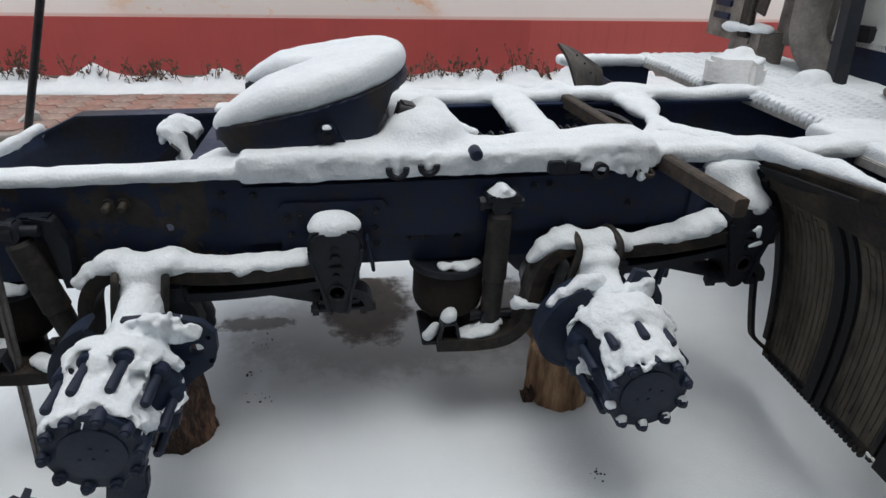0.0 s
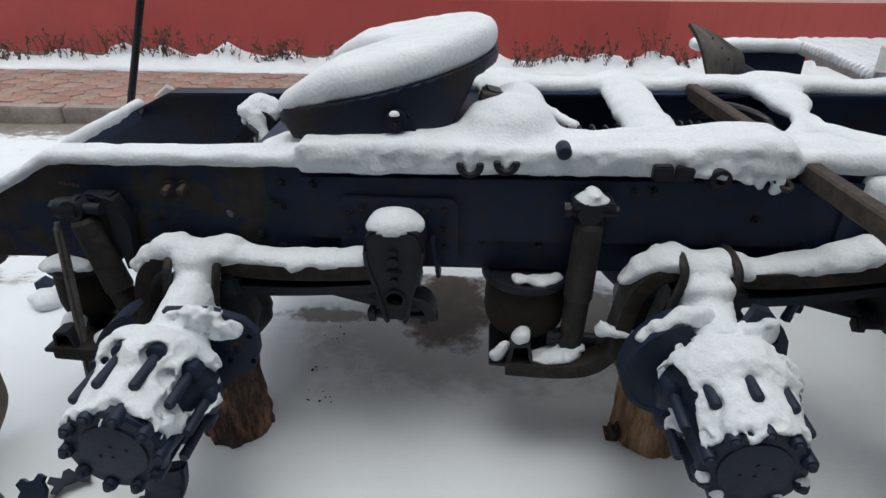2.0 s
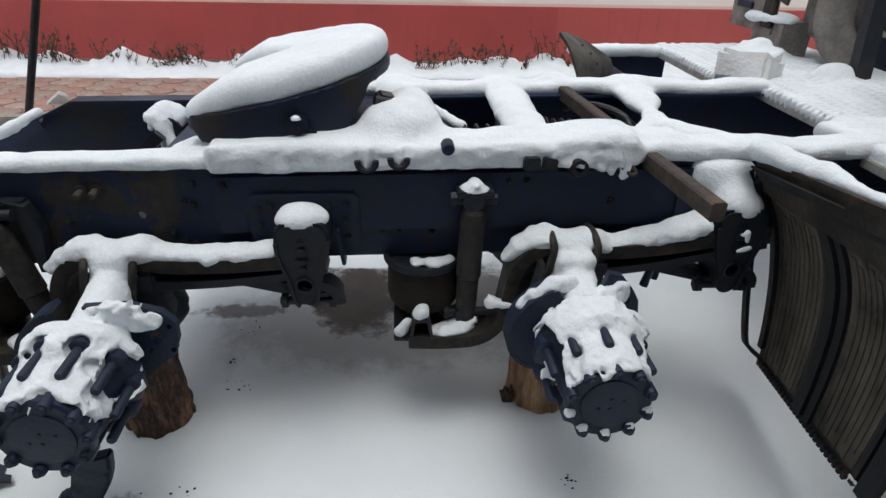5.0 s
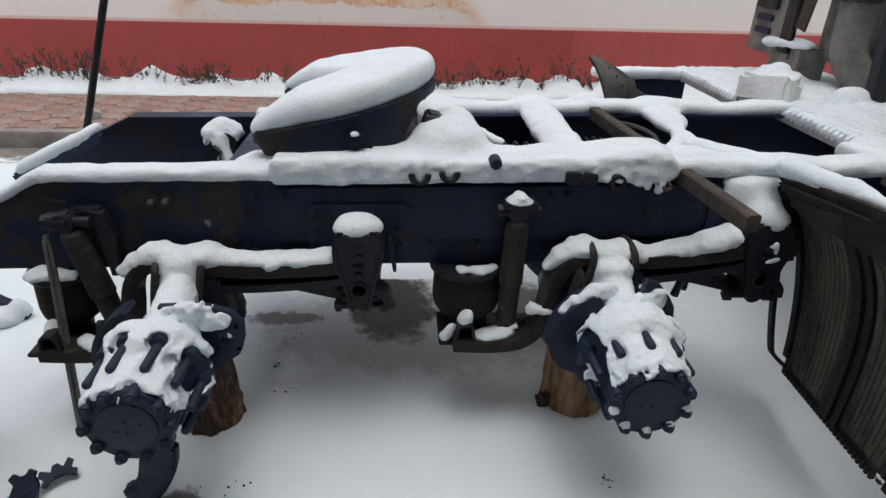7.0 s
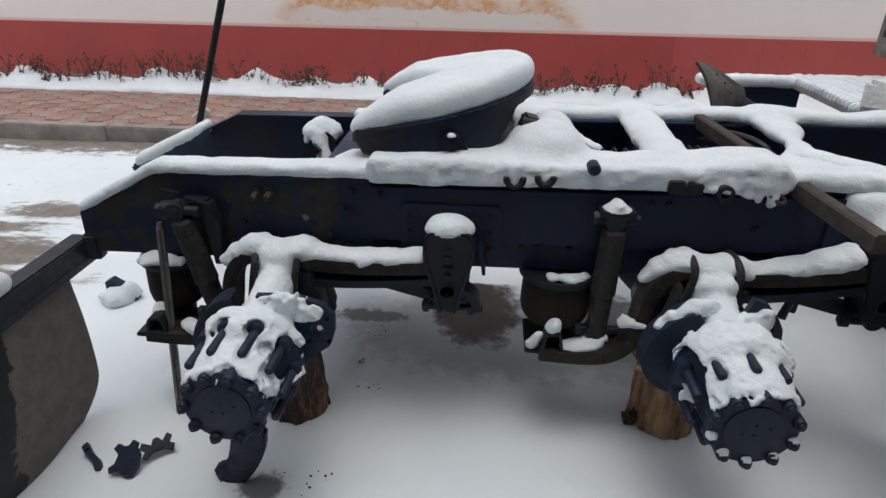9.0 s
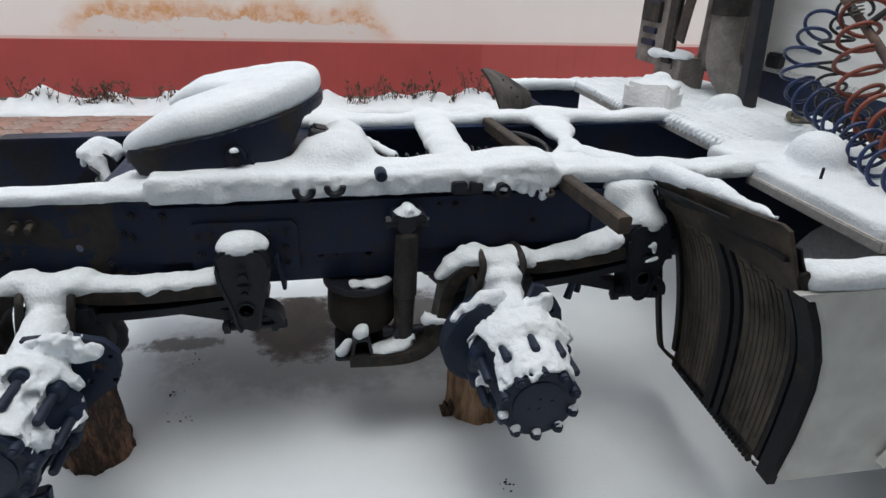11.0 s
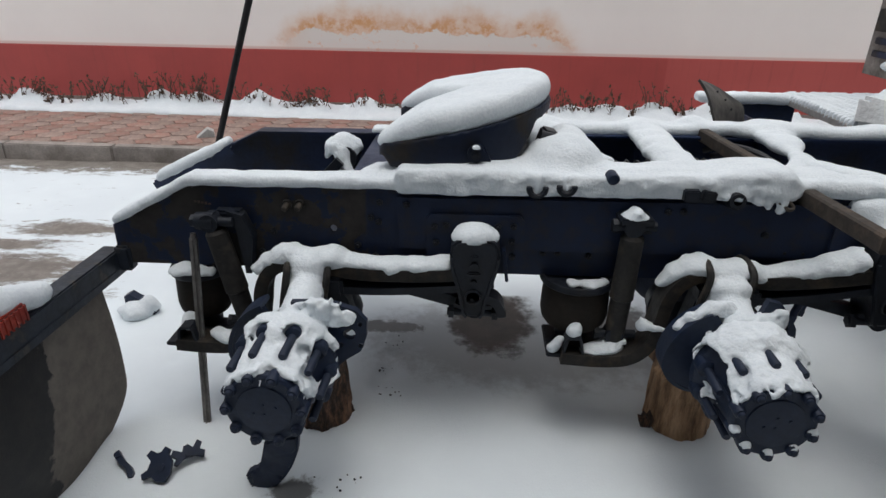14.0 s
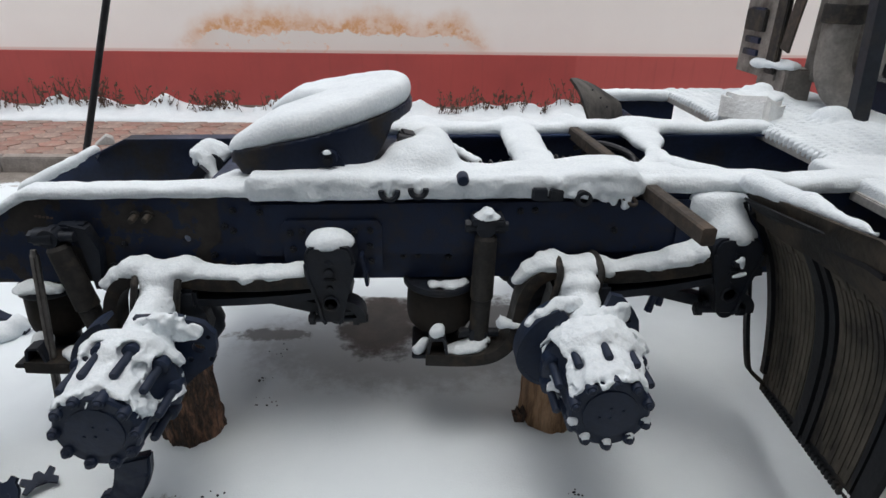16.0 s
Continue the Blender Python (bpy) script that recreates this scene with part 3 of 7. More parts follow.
# ---- the yard ----
def ground_height(x, y):
    z = 0.010 * lattice_noise(x, y, 0 * x, 0.9, 3) + 0.005 * lattice_noise(x, y, 0 * x, 0.28, 4) + 0.002 * lattice_noise(x, y, 0 * x, 0.09, 5)
    # an old wheel rut that swings past the front drive axle
    d = np.hypot(x - 0.1, y + 1.6) - 1.75
    z = z + 0.022 * np.exp(-(d / 0.12) ** 2) * (x > 0.9) * np.clip((x - 0.9) * 4, 0, 1)
    # melted hollow under the differential
    z = z - 0.02 * np.exp(-(((x - 0.16) / 0.2) ** 2 + ((y - 0.56) / 0.22) ** 2))
    # snow trodden thin on the road
    z = z - 0.008 * np.clip((y - 0.9) * 2, 0, 1)
    # old footprints
    for fx, fy in ((-1.35, 0.35), (-1.28, 0.22), (-1.0, 0.33), (-1.12, 0.12), (-0.31, 0.20), (-0.33, 0.10), (-0.30, 0.34)):
        z = z - 0.018 * np.exp(-(((x - fx) / 0.035) ** 2 + ((y - fy) / 0.05) ** 2))
    return z


def axis_marks(lo, hi, step, far):
    mid = np.arange(lo, hi + 1e-6, step)
    out, a, b, s = list(mid), lo, hi, step
    while b < far:
        s *= 1.35
        a, b = a - s, b + s
        out = [a] + out + [b]
    return np.array(out)


def build_ground():
    xs, ys = axis_marks(-4.2, 3.2, 0.03, 400), axis_marks(-1.6, 3.1, 0.03, 400)
    X, Y = np.meshgrid(xs, ys, indexing="ij")
    Z = ground_height(X, Y)
    Z = np.where(Y > 3.15, -0.02, Z)
    P = np.stack([X.ravel(), Y.ravel(), Z.ravel()], 1)
    nx, ny = len(xs), len(ys)
    i, j = np.meshgrid(np.arange(nx - 1), np.arange(ny - 1), indexing="ij")
    a = (i * ny + j).ravel()
    Q = np.stack([a, a + ny, a + ny + 1, a + 1], 1)
    me = bpy.data.meshes.new("ground")
    me.from_pydata(P.tolist(), [], Q.tolist())
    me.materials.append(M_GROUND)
    me.shade_smooth()
    me.update()
    tagged(new("ground", me), "snow-covered yard with worn asphalt patches showing", "ground", kind="structure")


build_ground()

WALL_Y = 5.0
bm = bmesh.new()
box(bm, (0, WALL_Y + 0.18, 2.6), (30, 0.30, 5.2))
wall = tagged(new("wall_north", mesh_of("wall_north", bm, M_WALL)), "cream plastered wall with orange damp stains above a red plinth", "wall", kind="structure")
bm = bmesh.new()
box(bm, (0, WALL_Y + 0.10, 0.38), (30, 0.20, 0.77), bevel=0.008)
part("plinth", bm, M_PLINTH, wall, "dull red painted plinth")
bm = bmesh.new()
box(bm, (0, WALL_Y - 0.008, 0.10), (30, 0.03, 0.20), bevel=0.006)
part("base_course", bm, M_SLAB, wall, "bare brown footing strip")

# unseen wall behind the camera, added to block the low southern sky
bm = bmesh.new()
box(bm, (2.4, -2.85, 3.0), (16.0, 0.30, 6.0))
tagged(new("unseen_shade_wall", mesh_of("unseen_shade_wall", bm, M_BACK)), "plain grey rendered wall, unseen, added to shade the yard", "wall", kind="structure")

# pavement
PAVE_Z = 0.115
bm = bmesh.new()
box(bm, (0, 4.12, PAVE_Z / 2 - 0.05), (30, 1.76, PAVE_Z + 0.1))
pavement = tagged(new("pavement", mesh_of("pavement", bm, M_SLAB)), "raised pavement laid with red and grey hexagonal pavers", "pavement", kind="structure")
bm = bmesh.new()
box(bm, (0, 3.19, 0.045), (0.995, 0.115, 0.17), bevel=0.010)
kerb_mesh = mesh_of("kerb_stone", bm, M_KERB)
kerb = tagged(new("kerb"), "worn grey concrete kerb along the pavement", "kerb", kind="structure")
for i in range(-8, 7):
    piece("kerb_stone", kerb_mesh, Matrix.Translation((i * 1.0 + 0.3, random.uniform(-0.006, 0.006), random.uniform(-0.006, 0.004))), kerb)


# ---- the truck: frame ----
RAIL_Y, RAIL_H = 0.84, 0.315


def top(x):
    """Height of the frame's upper edge, which rises a little towards the cab."""
    return 0.906 + 0.0135 * (x + 0.94)


truck = thing("semi_truck", (0.9, 0.42, 0.0), "stripped black semi truck chassis on logs, wheels removed, under snow", "truck")

# outlines of the rails: the tail is cut away upward
tail = [(-1.235, 0.592), (-1.252, 0.645), (-1.25, 0.742), (-0.945, 0.906)]
HOLE = (-0.446, 0.760, 0.0125)
for side, (y0, s) in enumerate(((0.0, 1), (RAIL_Y, -1))):
    bm = bmesh.new()
    ends = tail if side == 0 else [(-1.485, 0.50), (-1.502, 0.55), (-1.50, 0.650), (-0.96, 0.906)]
    outline = ends + [(3.4, top(3.4)), (3.4, top(3.4) - RAIL_H), (0.3, top(0.3) - RAIL_H)]
    plate(bm, outline, y0, y0 + s * 0.009, holes=(HOLE,) if side == 0 else ())
    # flanges
    line = ends[2:] + [(3.4, top(3.4))]
    sweep(bm, [(x, y0 + s * 0.044, z - 0.005) for x, z in line], rect(0.070, 0.009))
    sweep(bm, [(-1.235, y0 + s * 0.044, 0.597), (3.4, y0 + s * 0.044, top(3.4) - RAIL_H + 0.005)], rect(0.070, 0.009))
    rail = part("frame_rail", bm, M_FRAME_MUD if side == 0 else M_FRAME, truck, "black channel rail with brown mud stains", 30)
    if side == 0:
        near_rail = rail
    else:
        far_rail = rail
bm = bmesh.new()
sweep(bm, [(-1.50, RAIL_Y - 0.078, 0.618), (-1.10, RAIL_Y - 0.078, 0.812)], rect(0.008, 0.042))
part("tail_lip", bm, M_FRAME, far_rail)

# fifth-wheel mounting angle along the near rail
bm = bmesh.new()
box(bm, (0.56, -0.011, 0.805), (1.55, 0.012, 0.19), rot=(0, -0.77, 0), bevel=0.002)
box(bm, (0.42, 0.045, 0.928), (1.27, 0.12, 0.010), rot=(0, -0.77, 0), bevel=0.002)
part("mounting_angle", bm, M_FRAME_MUD, near_rail, "flat black mounting angle")
bm = bmesh.new()
box(bm, (0.42, RAIL_Y + 0.011, 0.80), (1.27, 0.012, 0.20), rot=(0, -0.77, 0), bevel=0.002)
box(bm, (0.42, RAIL_Y - 0.045, 0.928), (1.27, 0.12, 0.010), rot=(0, -0.77, 0), bevel=0.002)
part("mounting_angle", bm, M_FRAME, far_rail)

# bolts on the near web
bm = bmesh.new()
cyl(bm, (0, 0, 0), (0, -0.010, 0), 0.0125, 0.0115, 6)
cyl(bm, (0, -0.010, 0), (0, -0.020, 0), 0.0065, 0.006, 8)
bolt_mesh = mesh_of("bolt", bm, M_CAST)
for x, z, y in [(-0.279, 0.863, 0), (-0.285, 0.79, 0), (-0.312, 0.806, 0), (-0.185, 0.863, -0.017), (-0.088, 0.792, -0.030), (-0.082, 0.734, -0.030), (-0.048, 0.80, -0.030),
                (0.128, 0.800, -0.030), (0.182, 0.803, -0.030), (0.179, 0.745, -0.030), (0.183, 0.689, -0.030), (0.291, 0.696, 0), (0.343, 0.699, 0),
                (0.45, 0.69, 0), (0.69, 0.87, -0.017), (0.74, 0.872, -0.017), (1.02, 0.80, -0.017), (1.10, 0.735, 0), (1.16, 0.735, 0), (-0.71, 0.66, 0), (-0.30, 0.66, 0), (-0.36, 0.70, 0), (-0.66, 0.74, 0)]:
    piece("bolt", bolt_mesh, pose(x, y, z), near_rail)
bm = bmesh.new()
lathe(bm, (0, 0, 0), (0, -1, 0), [(0, 0.017), (0.014, 0.017), (0.014, 0.011), (0.044, 0.011), (0.047, 0.008)], 10)
long_bolt = mesh_of("bolt", bm, M_GREY)
for x, z in ((-0.602, 0.847), (-0.557, 0.849)):
    piece("bolt", long_bolt, pose(x, 0, z, 8, 0, 0), near_rail)

# faded red stencil on the tail, no longer legible
bm = bmesh.new()
for k in range(5):
    box(bm, (-0.931 + 0.0125 * k, -0.0006, 0.842 - 0.0018 * k), (0.009, 0.0016, 0.010 if k % 2 else 0.007))
part("stencil", bm, M_RUST, near_rail, "faded red stencil marks")
# drain pegs under the tail of the near rail
bm = bmesh.new()
cyl(bm, (0, 0, 0.012), (0, 0, -0.022), 0.012, 0.010, 10)
peg_mesh = mesh_of("peg", bm, M_CAST)
for x in (-0.935, -0.899, -0.842):
    piece("peg", peg_mesh, pose(x, 0.035, 0.595, 0, 4, 0), near_rail)

# cross members between the rails
for x, w in ((0.37, 0.10), (0.78, 0.09), (1.315, 0.06), (-0.35, 0.12), (2.35, 0.10)):
    bm = bmesh.new()
    zt = top(x)
    box(bm, (x, 0.42, zt - 0.13), (w * 0.18, 0.82, 0.24), bevel=0.003)
    box(bm, (x, 0.42, zt - 0.012), (w, 0.82, 0.012), bevel=0.003)
    box(bm, (x, 0.42, zt - 0.25), (w, 0.82, 0.012), bevel=0.003)
    part("crossmember", bm, M_FRAME, truck)
# deck plates that carry the fifth wheel
bm = bmesh.new()
box(bm, (0.55, 0.13, 0.936), (0.95, 0.16, 0.012), rot=(0, -0.77, 0), bevel=0.003)
part("deck_plate", bm, M_FRAME, truck)
bm = bmesh.new()
box(bm, (0.08, 0.42, 0.925), (0.75, 0.70, 0.012), rot=(0, -0.77, 0), bevel=0.003)
part("deck_plate", bm, M_FRAME, truck)

# ---- fifth wheel ----
FW_X, FW_Y, FW_R = -0.085, 0.435, 0.405


def fw_z(x):
    return 1.105 + 0.20 * x


def d_coupling(X, Y, grow=0.0):
    """Plan of the coupling plate: a disc with two horns to the rear and a tapering throat."""
    disc = np.hypot(X - FW_X, Y - FW_Y) - FW_R
    # horns: the disc is cut off square at the back
    body = smax(disc, -0.295 - X, 0.03)
    open_ = np.abs(Y - FW_Y) - (0.045 + np.clip((-0.02 - X), 0, 1) * 0.90)
    throat = np.maximum(open_, X - 0.03)
    hole = np.hypot(X - 0.01, Y - FW_Y) - 0.048
    return np.maximum(body, -np.minimum(throat, hole)) - grow


def coupling_mesh():
    def f(X, Y, Z):
        zt = fw_z(X)
        droop = 0.10 * np.clip(-0.20 - X, 0, 1)
        slab = np.abs(Z - (zt - droop - 0.02)) - 0.02
        d2 = d_coupling(X, Y)
        top_plate = np.maximum(d2, slab)
        deep = np.clip((zt - 0.968) * 0.5 * np.clip((X + 0.31) / 0.06, 0.2, 1) * np.clip((0.262 - X) / 0.10, 0, 1) ** 0.6, 0.022, 0.1)
        rim = np.maximum(np.maximum(d2, -(d2 + 0.022)), np.abs(Z - (zt - deep)) - deep)
        rim = np.maximum(rim, -0.28 - X)
        return np.minimum(top_plate, rim)
    P, Q = net(f, (-0.36, 0.0, 0.93), (0.36, 0.87, 1.24), 0.0085)
    me = bpy.data.meshes.new("coupling_plate")
    me.from_pydata(P.tolist(), [], Q.tolist())
    me.materials.append(M_FIFTH)
    me.shade_smooth()
    me.set_sharp_from_angle(angle=radians(50))
    return me


fifth = tagged(under(new("fifth_wheel", coupling_mesh()), truck), "tilted black cast fifth wheel coupling plate")
for y in (0.075, 0.795):
    bm = bmesh.new()
    plate(bm, [(-0.09, 0.93), (0.13, 0.93), (0.105, 0.985), (0.075, 1.05), (0.005, 1.05), (-0.06, 0.985)], y - 0.02, y + 0.02)
    cyl(bm, (0.045, y - 0.047, 1.033), (0.045, y + 0.047, 1.033), 0.030, 0.030, 24)
    part("bracket", bm, M_FIFTH, fifth)
bm = bmesh.new()
lathe(bm, (0.045, 0.034, 1.03), (0, -1, 0), [(0, 0.018), (0.010, 0.018), (0.010, 0.009), (0.016, 0.008)], 14)
part("pivot_bolt", bm, M_CAST, fifth)
# release lever gear at the front of the coupling
bm = bmesh.new()
cyl(bm, (0.27, 0.20, 1.065), (0.345, 0.22, 1.045), 0.016, None, 10)
box(bm, (0.30, 0.25, 1.04), (0.06, 0.06, 0.07), rot=(10, 15, 20), bevel=0.008)
cyl(bm, (0.30, 0.16, 1.03), (0.34, 0.28, 1.02), 0.012, None, 10)
part("release_lever", bm, M_HOSE_K, fifth)

# post with a lamp-shaped lug behind the coupling
bm = bmesh.new()
plate(bm, [(-0.585, 0.70), (-0.47, 0.70), (-0.465, 0.90), (-0.56, 0.90)], 0.53, 0.61)
cyl(bm, (-0.505, 0.49, 0.870), (-0.505, 0.62, 0.870), 0.050)
sweep(bm, [(-0.60, 0.40, 0.77), (-0.565, 0.41, 0.82), (-0.51, 0.43, 0.875)], rect(0.06, 0.040), up=(0, 1, 0))
part("ramp_lug", bm, M_CAST, truck)


# ---- suspension: hangers, springs, air bags, dampers ----
def hanger(x0, dz):
    """Cast shield-shaped spring hanger on the outside of the rail."""
    o = [(0.002, 0.735), (0.006, 0.768), (0.022, 0.788), (0.050, 0.795), (0.116, 0.795), (0.146, 0.788), (0.162, 0.768), (0.168, 0.735), (0.164, 0.700), (0.153, 0.660), (0.140, 0.615), (0.130, 0.570), (0.122, 0.525), (0.112, 0.512),
         (0.056, 0.512), (0.046, 0.525), (0.038, 0.570), (0.028, 0.615), (0.014, 0.660), (0.004, 0.700)]
    bm = bmesh.new()
    plate(bm, [(x0 + a, b + dz) for a, b in o], -0.020, -0.150)
    bmesh.ops.bevel(bm, geom=[e for e in bm.edges if all(v.co.y < -0.149 for v in e.verts) and len(e.link_faces) == 2 and e.calc_face_angle(0) > 1.0], offset=0.008, segments=2, affect="EDGES")
    # flange round the edge and a keel down the middle of the casting
    sweep(bm, [(x0 + a + 0.006, -0.152, b + dz) for a, b in o[:1] + o[:13:-1]], rect(0.012, 0.010))
    sweep(bm, [(x0 + a - 0.006, -0.152, b + dz) for a, b in o[7:14]], rect(0.012, 0.010))
    # nubs down the middle of the shield, and the pin bore below them
    box(bm, (x0 + 0.083, -0.152, 0.735 + dz), (0.026, 0.014, 0.020), bevel=0.004)
    cyl(bm, (x0 + 0.083, -0.14, 0.705 + dz), (x0 + 0.083, -0.160, 0.705 + dz), 0.017, 0.014, 12)
    box(bm, (x0 + 0.083, -0.152, 0.673 + dz), (0.044, 0.018, 0.022), bevel=0.006)
    cyl(bm, (x0 + 0.083, -0.14, 0.645 + dz), (x0 + 0.083, -0.158, 0.645 + dz), 0.013, 0.010, 12)
    lathe(bm, (x0 + 0.083, -0.146, 0.588 + dz), (0, -1, 0), [(0, 0.030), (0.012, 0.029), (0.014, 0.024), (0.004, 0.021)], 20)
    h = part("spring_hanger", bm, M_CAST, truck, "black cast spring hanger", 30)
    bm = bmesh.new()
    cyl(bm, (x0 - 0.005, -0.105, 0.505 + dz), (x0 + 0.20, -0.105, 0.505 + dz), 0.014, None, 12)
    cyl(bm, (x0 + 0.0, -0.105, 0.505 + dz), (x0 + 0.018, -0.105, 0.505 + dz), 0.026, None, 6)
    cyl(bm, (x0 + 0.15, -0.105, 0.505 + dz), (x0 + 0.17, -0.105, 0.505 + dz), 0.028, None, 6)
    cyl(bm, (x0 + 0.172, -0.105, 0.508 + dz), (x0 + 0.196, -0.105, 0.508 + dz), 0.022, 0.018, 14)
    sweep(bm, smooth_line([(x0 + 0.12, -0.10, 0.575 + dz), (x0 + 0.155, -0.10, 0.562 + dz), (x0 + 0.176, -0.10, 0.535 + dz), (x0 + 0.178, -0.10, 0.505 + dz)], 4), rect(0.07, 0.030))
    box(bm, (x0 + 0.10, -0.085, 0.525 + dz), (0.15, 0.05, 0.03), bevel=0.006)
    part("pin", bm, M_CAST, h)
    # the foot that bolts it to the web
    bm = bmesh.new()
    plate(bm, [(x0 - 0.085, 0.66 + dz), (x0 - 0.065, 0.645 + dz), (x0 + 0.23, 0.645 + dz), (x0 + 0.25, 0.66 + dz), (x0 + 0.25, 0.82 + dz), (x0 + 0.235, 0.838 + dz), (x0 - 0.07, 0.838 + dz), (x0 - 0.085, 0.82 + dz)], -0.018, -0.030)
    box(bm, (x0 + 0.190, -0.05, 0.67 + dz), (0.012, 0.05, 0.12), rot=(0, -8, 0), bevel=0.003)
    part("foot", bm, M_FRAME_MUD, h)
    return h


hanger(-0.030, 0.0)
hanger(1.318, 0.030)

SPRING = [(0.12, 0.728, -0.095), (0.02, 0.722, -0.095), (-0.15, 0.690, -0.095), (-0.30, 0.672, -0.095), (-0.40, 0.672, -0.095), (-0.50, 0.690, -0.095), (-0.58, 0.690, -0.095),
          (-0.645, 0.655, -0.095), (-0.680, 0.590, -0.095), (-0.695, 0.500, -0.095), (-0.715, 0.420, -0.10), (-0.775, 0.362, -0.105), (-0.87, 0.345, -0.105), (-1.015, 0.350, -0.105)]


def spring(x0, dz, end):
    head = [(0.12, 0.735), (0.02, 0.722), (-0.15, 0.692), (-0.29, 0.676), (-0.40, 0.672)] if x0 > 1 else [(0.12, 0.690), (0.02, 0.676), (-0.15, 0.664), (-0.30, 0.662), (-0.40, 0.670)]
    line = [(a, b, -0.095) for a, b in head] + SPRING[5:end]
    pts = smooth_line([(x0 + a, c, b + dz) for a, b, c in line], 5)
    bm = bmesh.new()
    sweep(bm, pts, [(-0.045, -0.022), (0.045, -0.022), (0.047, -0.014), (0.047, 0.014), (0.045, 0.022), (-0.045, 0.022), (-0.047, 0.014), (-0.047, -0.014)])
    s = part("trailing_spring", bm, M_SPRING, truck, "weathered brown Z-shaped trailing spring", 30)
    # second leaf under the first, towards the hanger
    bm = bmesh.new()
    sweep(bm, smooth_line([(x0 + a, c, b + dz - 0.044 - 0.02 * k / 3) for k, (a, b, c) in enumerate(line[:5])], 4), rect(0.085, 0.026))
    part("lower_leaf", bm, M_CAST, s)
    # U-bolts
    for ux in (-0.575, -0.438):
        bm = bmesh.new()
        zt = (0.706 if x0 > 1 else 0.676) + dz - (0.004 if ux > -0.5 else 0)
        sweep(bm, smooth_line([(x0 + ux - 0.040, -0.172, zt - 0.255), (x0 + ux - 0.018, -0.172, zt - 0.11), (x0 + ux, -0.170, zt - 0.015), (x0 + ux, -0.138, zt + 0.020), (x0 + ux, -0.055, zt + 0.020), (x0 + ux, -0.026, zt - 0.02), (x0 + ux + 0.02, -0.027, zt - 0.20)], 5), ring(0.0125), up=(1, 0, 0))
        part("u_bolt", bm, M_GREY, s)
    # axle seat below the spring
    bm = bmesh.new()
    box(bm, (x0 - 0.49, -0.095, 0.615 + dz), (0.20, 0.12, 0.07), bevel=0.012)
    plate(bm, [(x0 - 0.62, 0.45 + dz), (x0 - 0.60, 0.43 + dz), (x0 - 0.40, 0.43 + dz), (x0 - 0.375, 0.45 + dz), (x0 - 0.365, 0.50 + dz), (x0 - 0.38, 0.56 + dz), (x0 - 0.41, 0.60 + dz), (x0 - 0.59, 0.60 + dz)], -0.055, -0.13)
    part("axle_seat", bm, M_CAST, s)
    # lower control rod to the hanger
    bm = bmesh.new()
    sweep(bm, [(x0 - 0.40, -0.03, 0.585 + dz), (x0 - 0.20, -0.03, 0.575 + dz), (x0 + 0.06, -0.035, 0.510 + dz)], rect(0.05, 0.042))
    cyl(bm, (x0 + 0.06, -0.08, 0.510 + dz), (x0 + 0.06, 0.01, 0.510 + dz), 0.034)
    part("control_rod", bm, M_CAST, s)
    return s


spring_rear = spring(0.0, -0.012, 14)
spring_front = spring(1.385, 0.006, 14)
bm = bmesh.new()
lathe(bm, (0.805, 0.17, 0.450), (0, -1, 0), [(0, 0.060), (0.01, 0.085), (0.07, 0.092), (0.085, 0.100), (0.098, 0.100), (0.11, 0.088), (0.155, 0.070), (0.16, 0.03)], 28)
box(bm, (0.80, 0.10, 0.50), (0.10, 0.09, 0.10), rot=(0, 20, 0), bevel=0.02)
part("brake_chamber", bm, M_CAST, truck, "dark round brake chamber beside the axle")
bm = bmesh.new()
bmesh.ops.create_icosphere(bm, subdivisions=4, radius=1.0, matrix=pose(-0.440, -0.050, 0.490, 0, -14, 0) @ Matrix.Diagonal((0.075, 0.085, 0.125, 1)))
for v in bm.verts:
    v.co += Vector((1, 0.6, 0.7)) * (0.020 * noise.noise(v.co * 13) + 0.008 * noise.noise(v.co * 34))
part("saddle_casting", bm, M_CAST, spring_rear, "lumpy black saddle casting over the log", 50)
for x, y, l in ((1.205, 0.02, 0.085), (1.275, 0.10, 0.105)):
    bm = bmesh.new()
    cyl(bm, (x + 0.02, y, 0.545), (x, y, 0.545 - l), 0.014, None, 10)
    cyl(bm, (x + 0.004, y, 0.56 - l), (x, y, 0.540 - l), 0.017, None, 6)
    part("peg", bm, M_FRAME, spring_front)


def air_spring(x, y, zb, zt, r, dz=0):
    bm = bmesh.new()
    lathe(bm, (x, y, zb), (0, 0, 1), [(0, r * 0.66), (0.010, r * 0.84), (0.030, r * 0.95), (0.060, r * 1.0), (0.10, r * 0.99), (zt - zb - 0.03, r * 0.96), (zt - zb - 0.018, r * 0.94)], 32)
    a = part("air_spring", bm, M_RUBBER, truck, "dusty brown rubber air spring", 50)
    bm = bmesh.new()
    lathe(bm, (x, y, zt - 0.024), (0, 0, 1), [(0, r * 1.04), (0.006, r * 1.09), (0.020, r * 1.10), (0.026, r * 1.07), (0.026, r * 0.98), (0.014, r * 0.93), (0.012, r * 0.4)], 40)
    part("top_ring", bm, M_CAST, a)
    bm = bmesh.new()
    lathe(bm, (x, y, zb - 0.055), (0, 0, 1), [(0, r * 0.45), (0.01, r * 0.5), (0.06, r * 0.55)], 24)
    part("piston", bm, M_CAST, a)
    bm = bmesh.new()
    box(bm, (x, y + 0.045, zt + 0.035), (r * 1.5, 0.06, 0.07), bevel=0.004)
    part("mount", bm, M_FRAME_MUD, a)
    return a


air_spring(0.423, 0.015, 0.415, 0.612, 0.122)
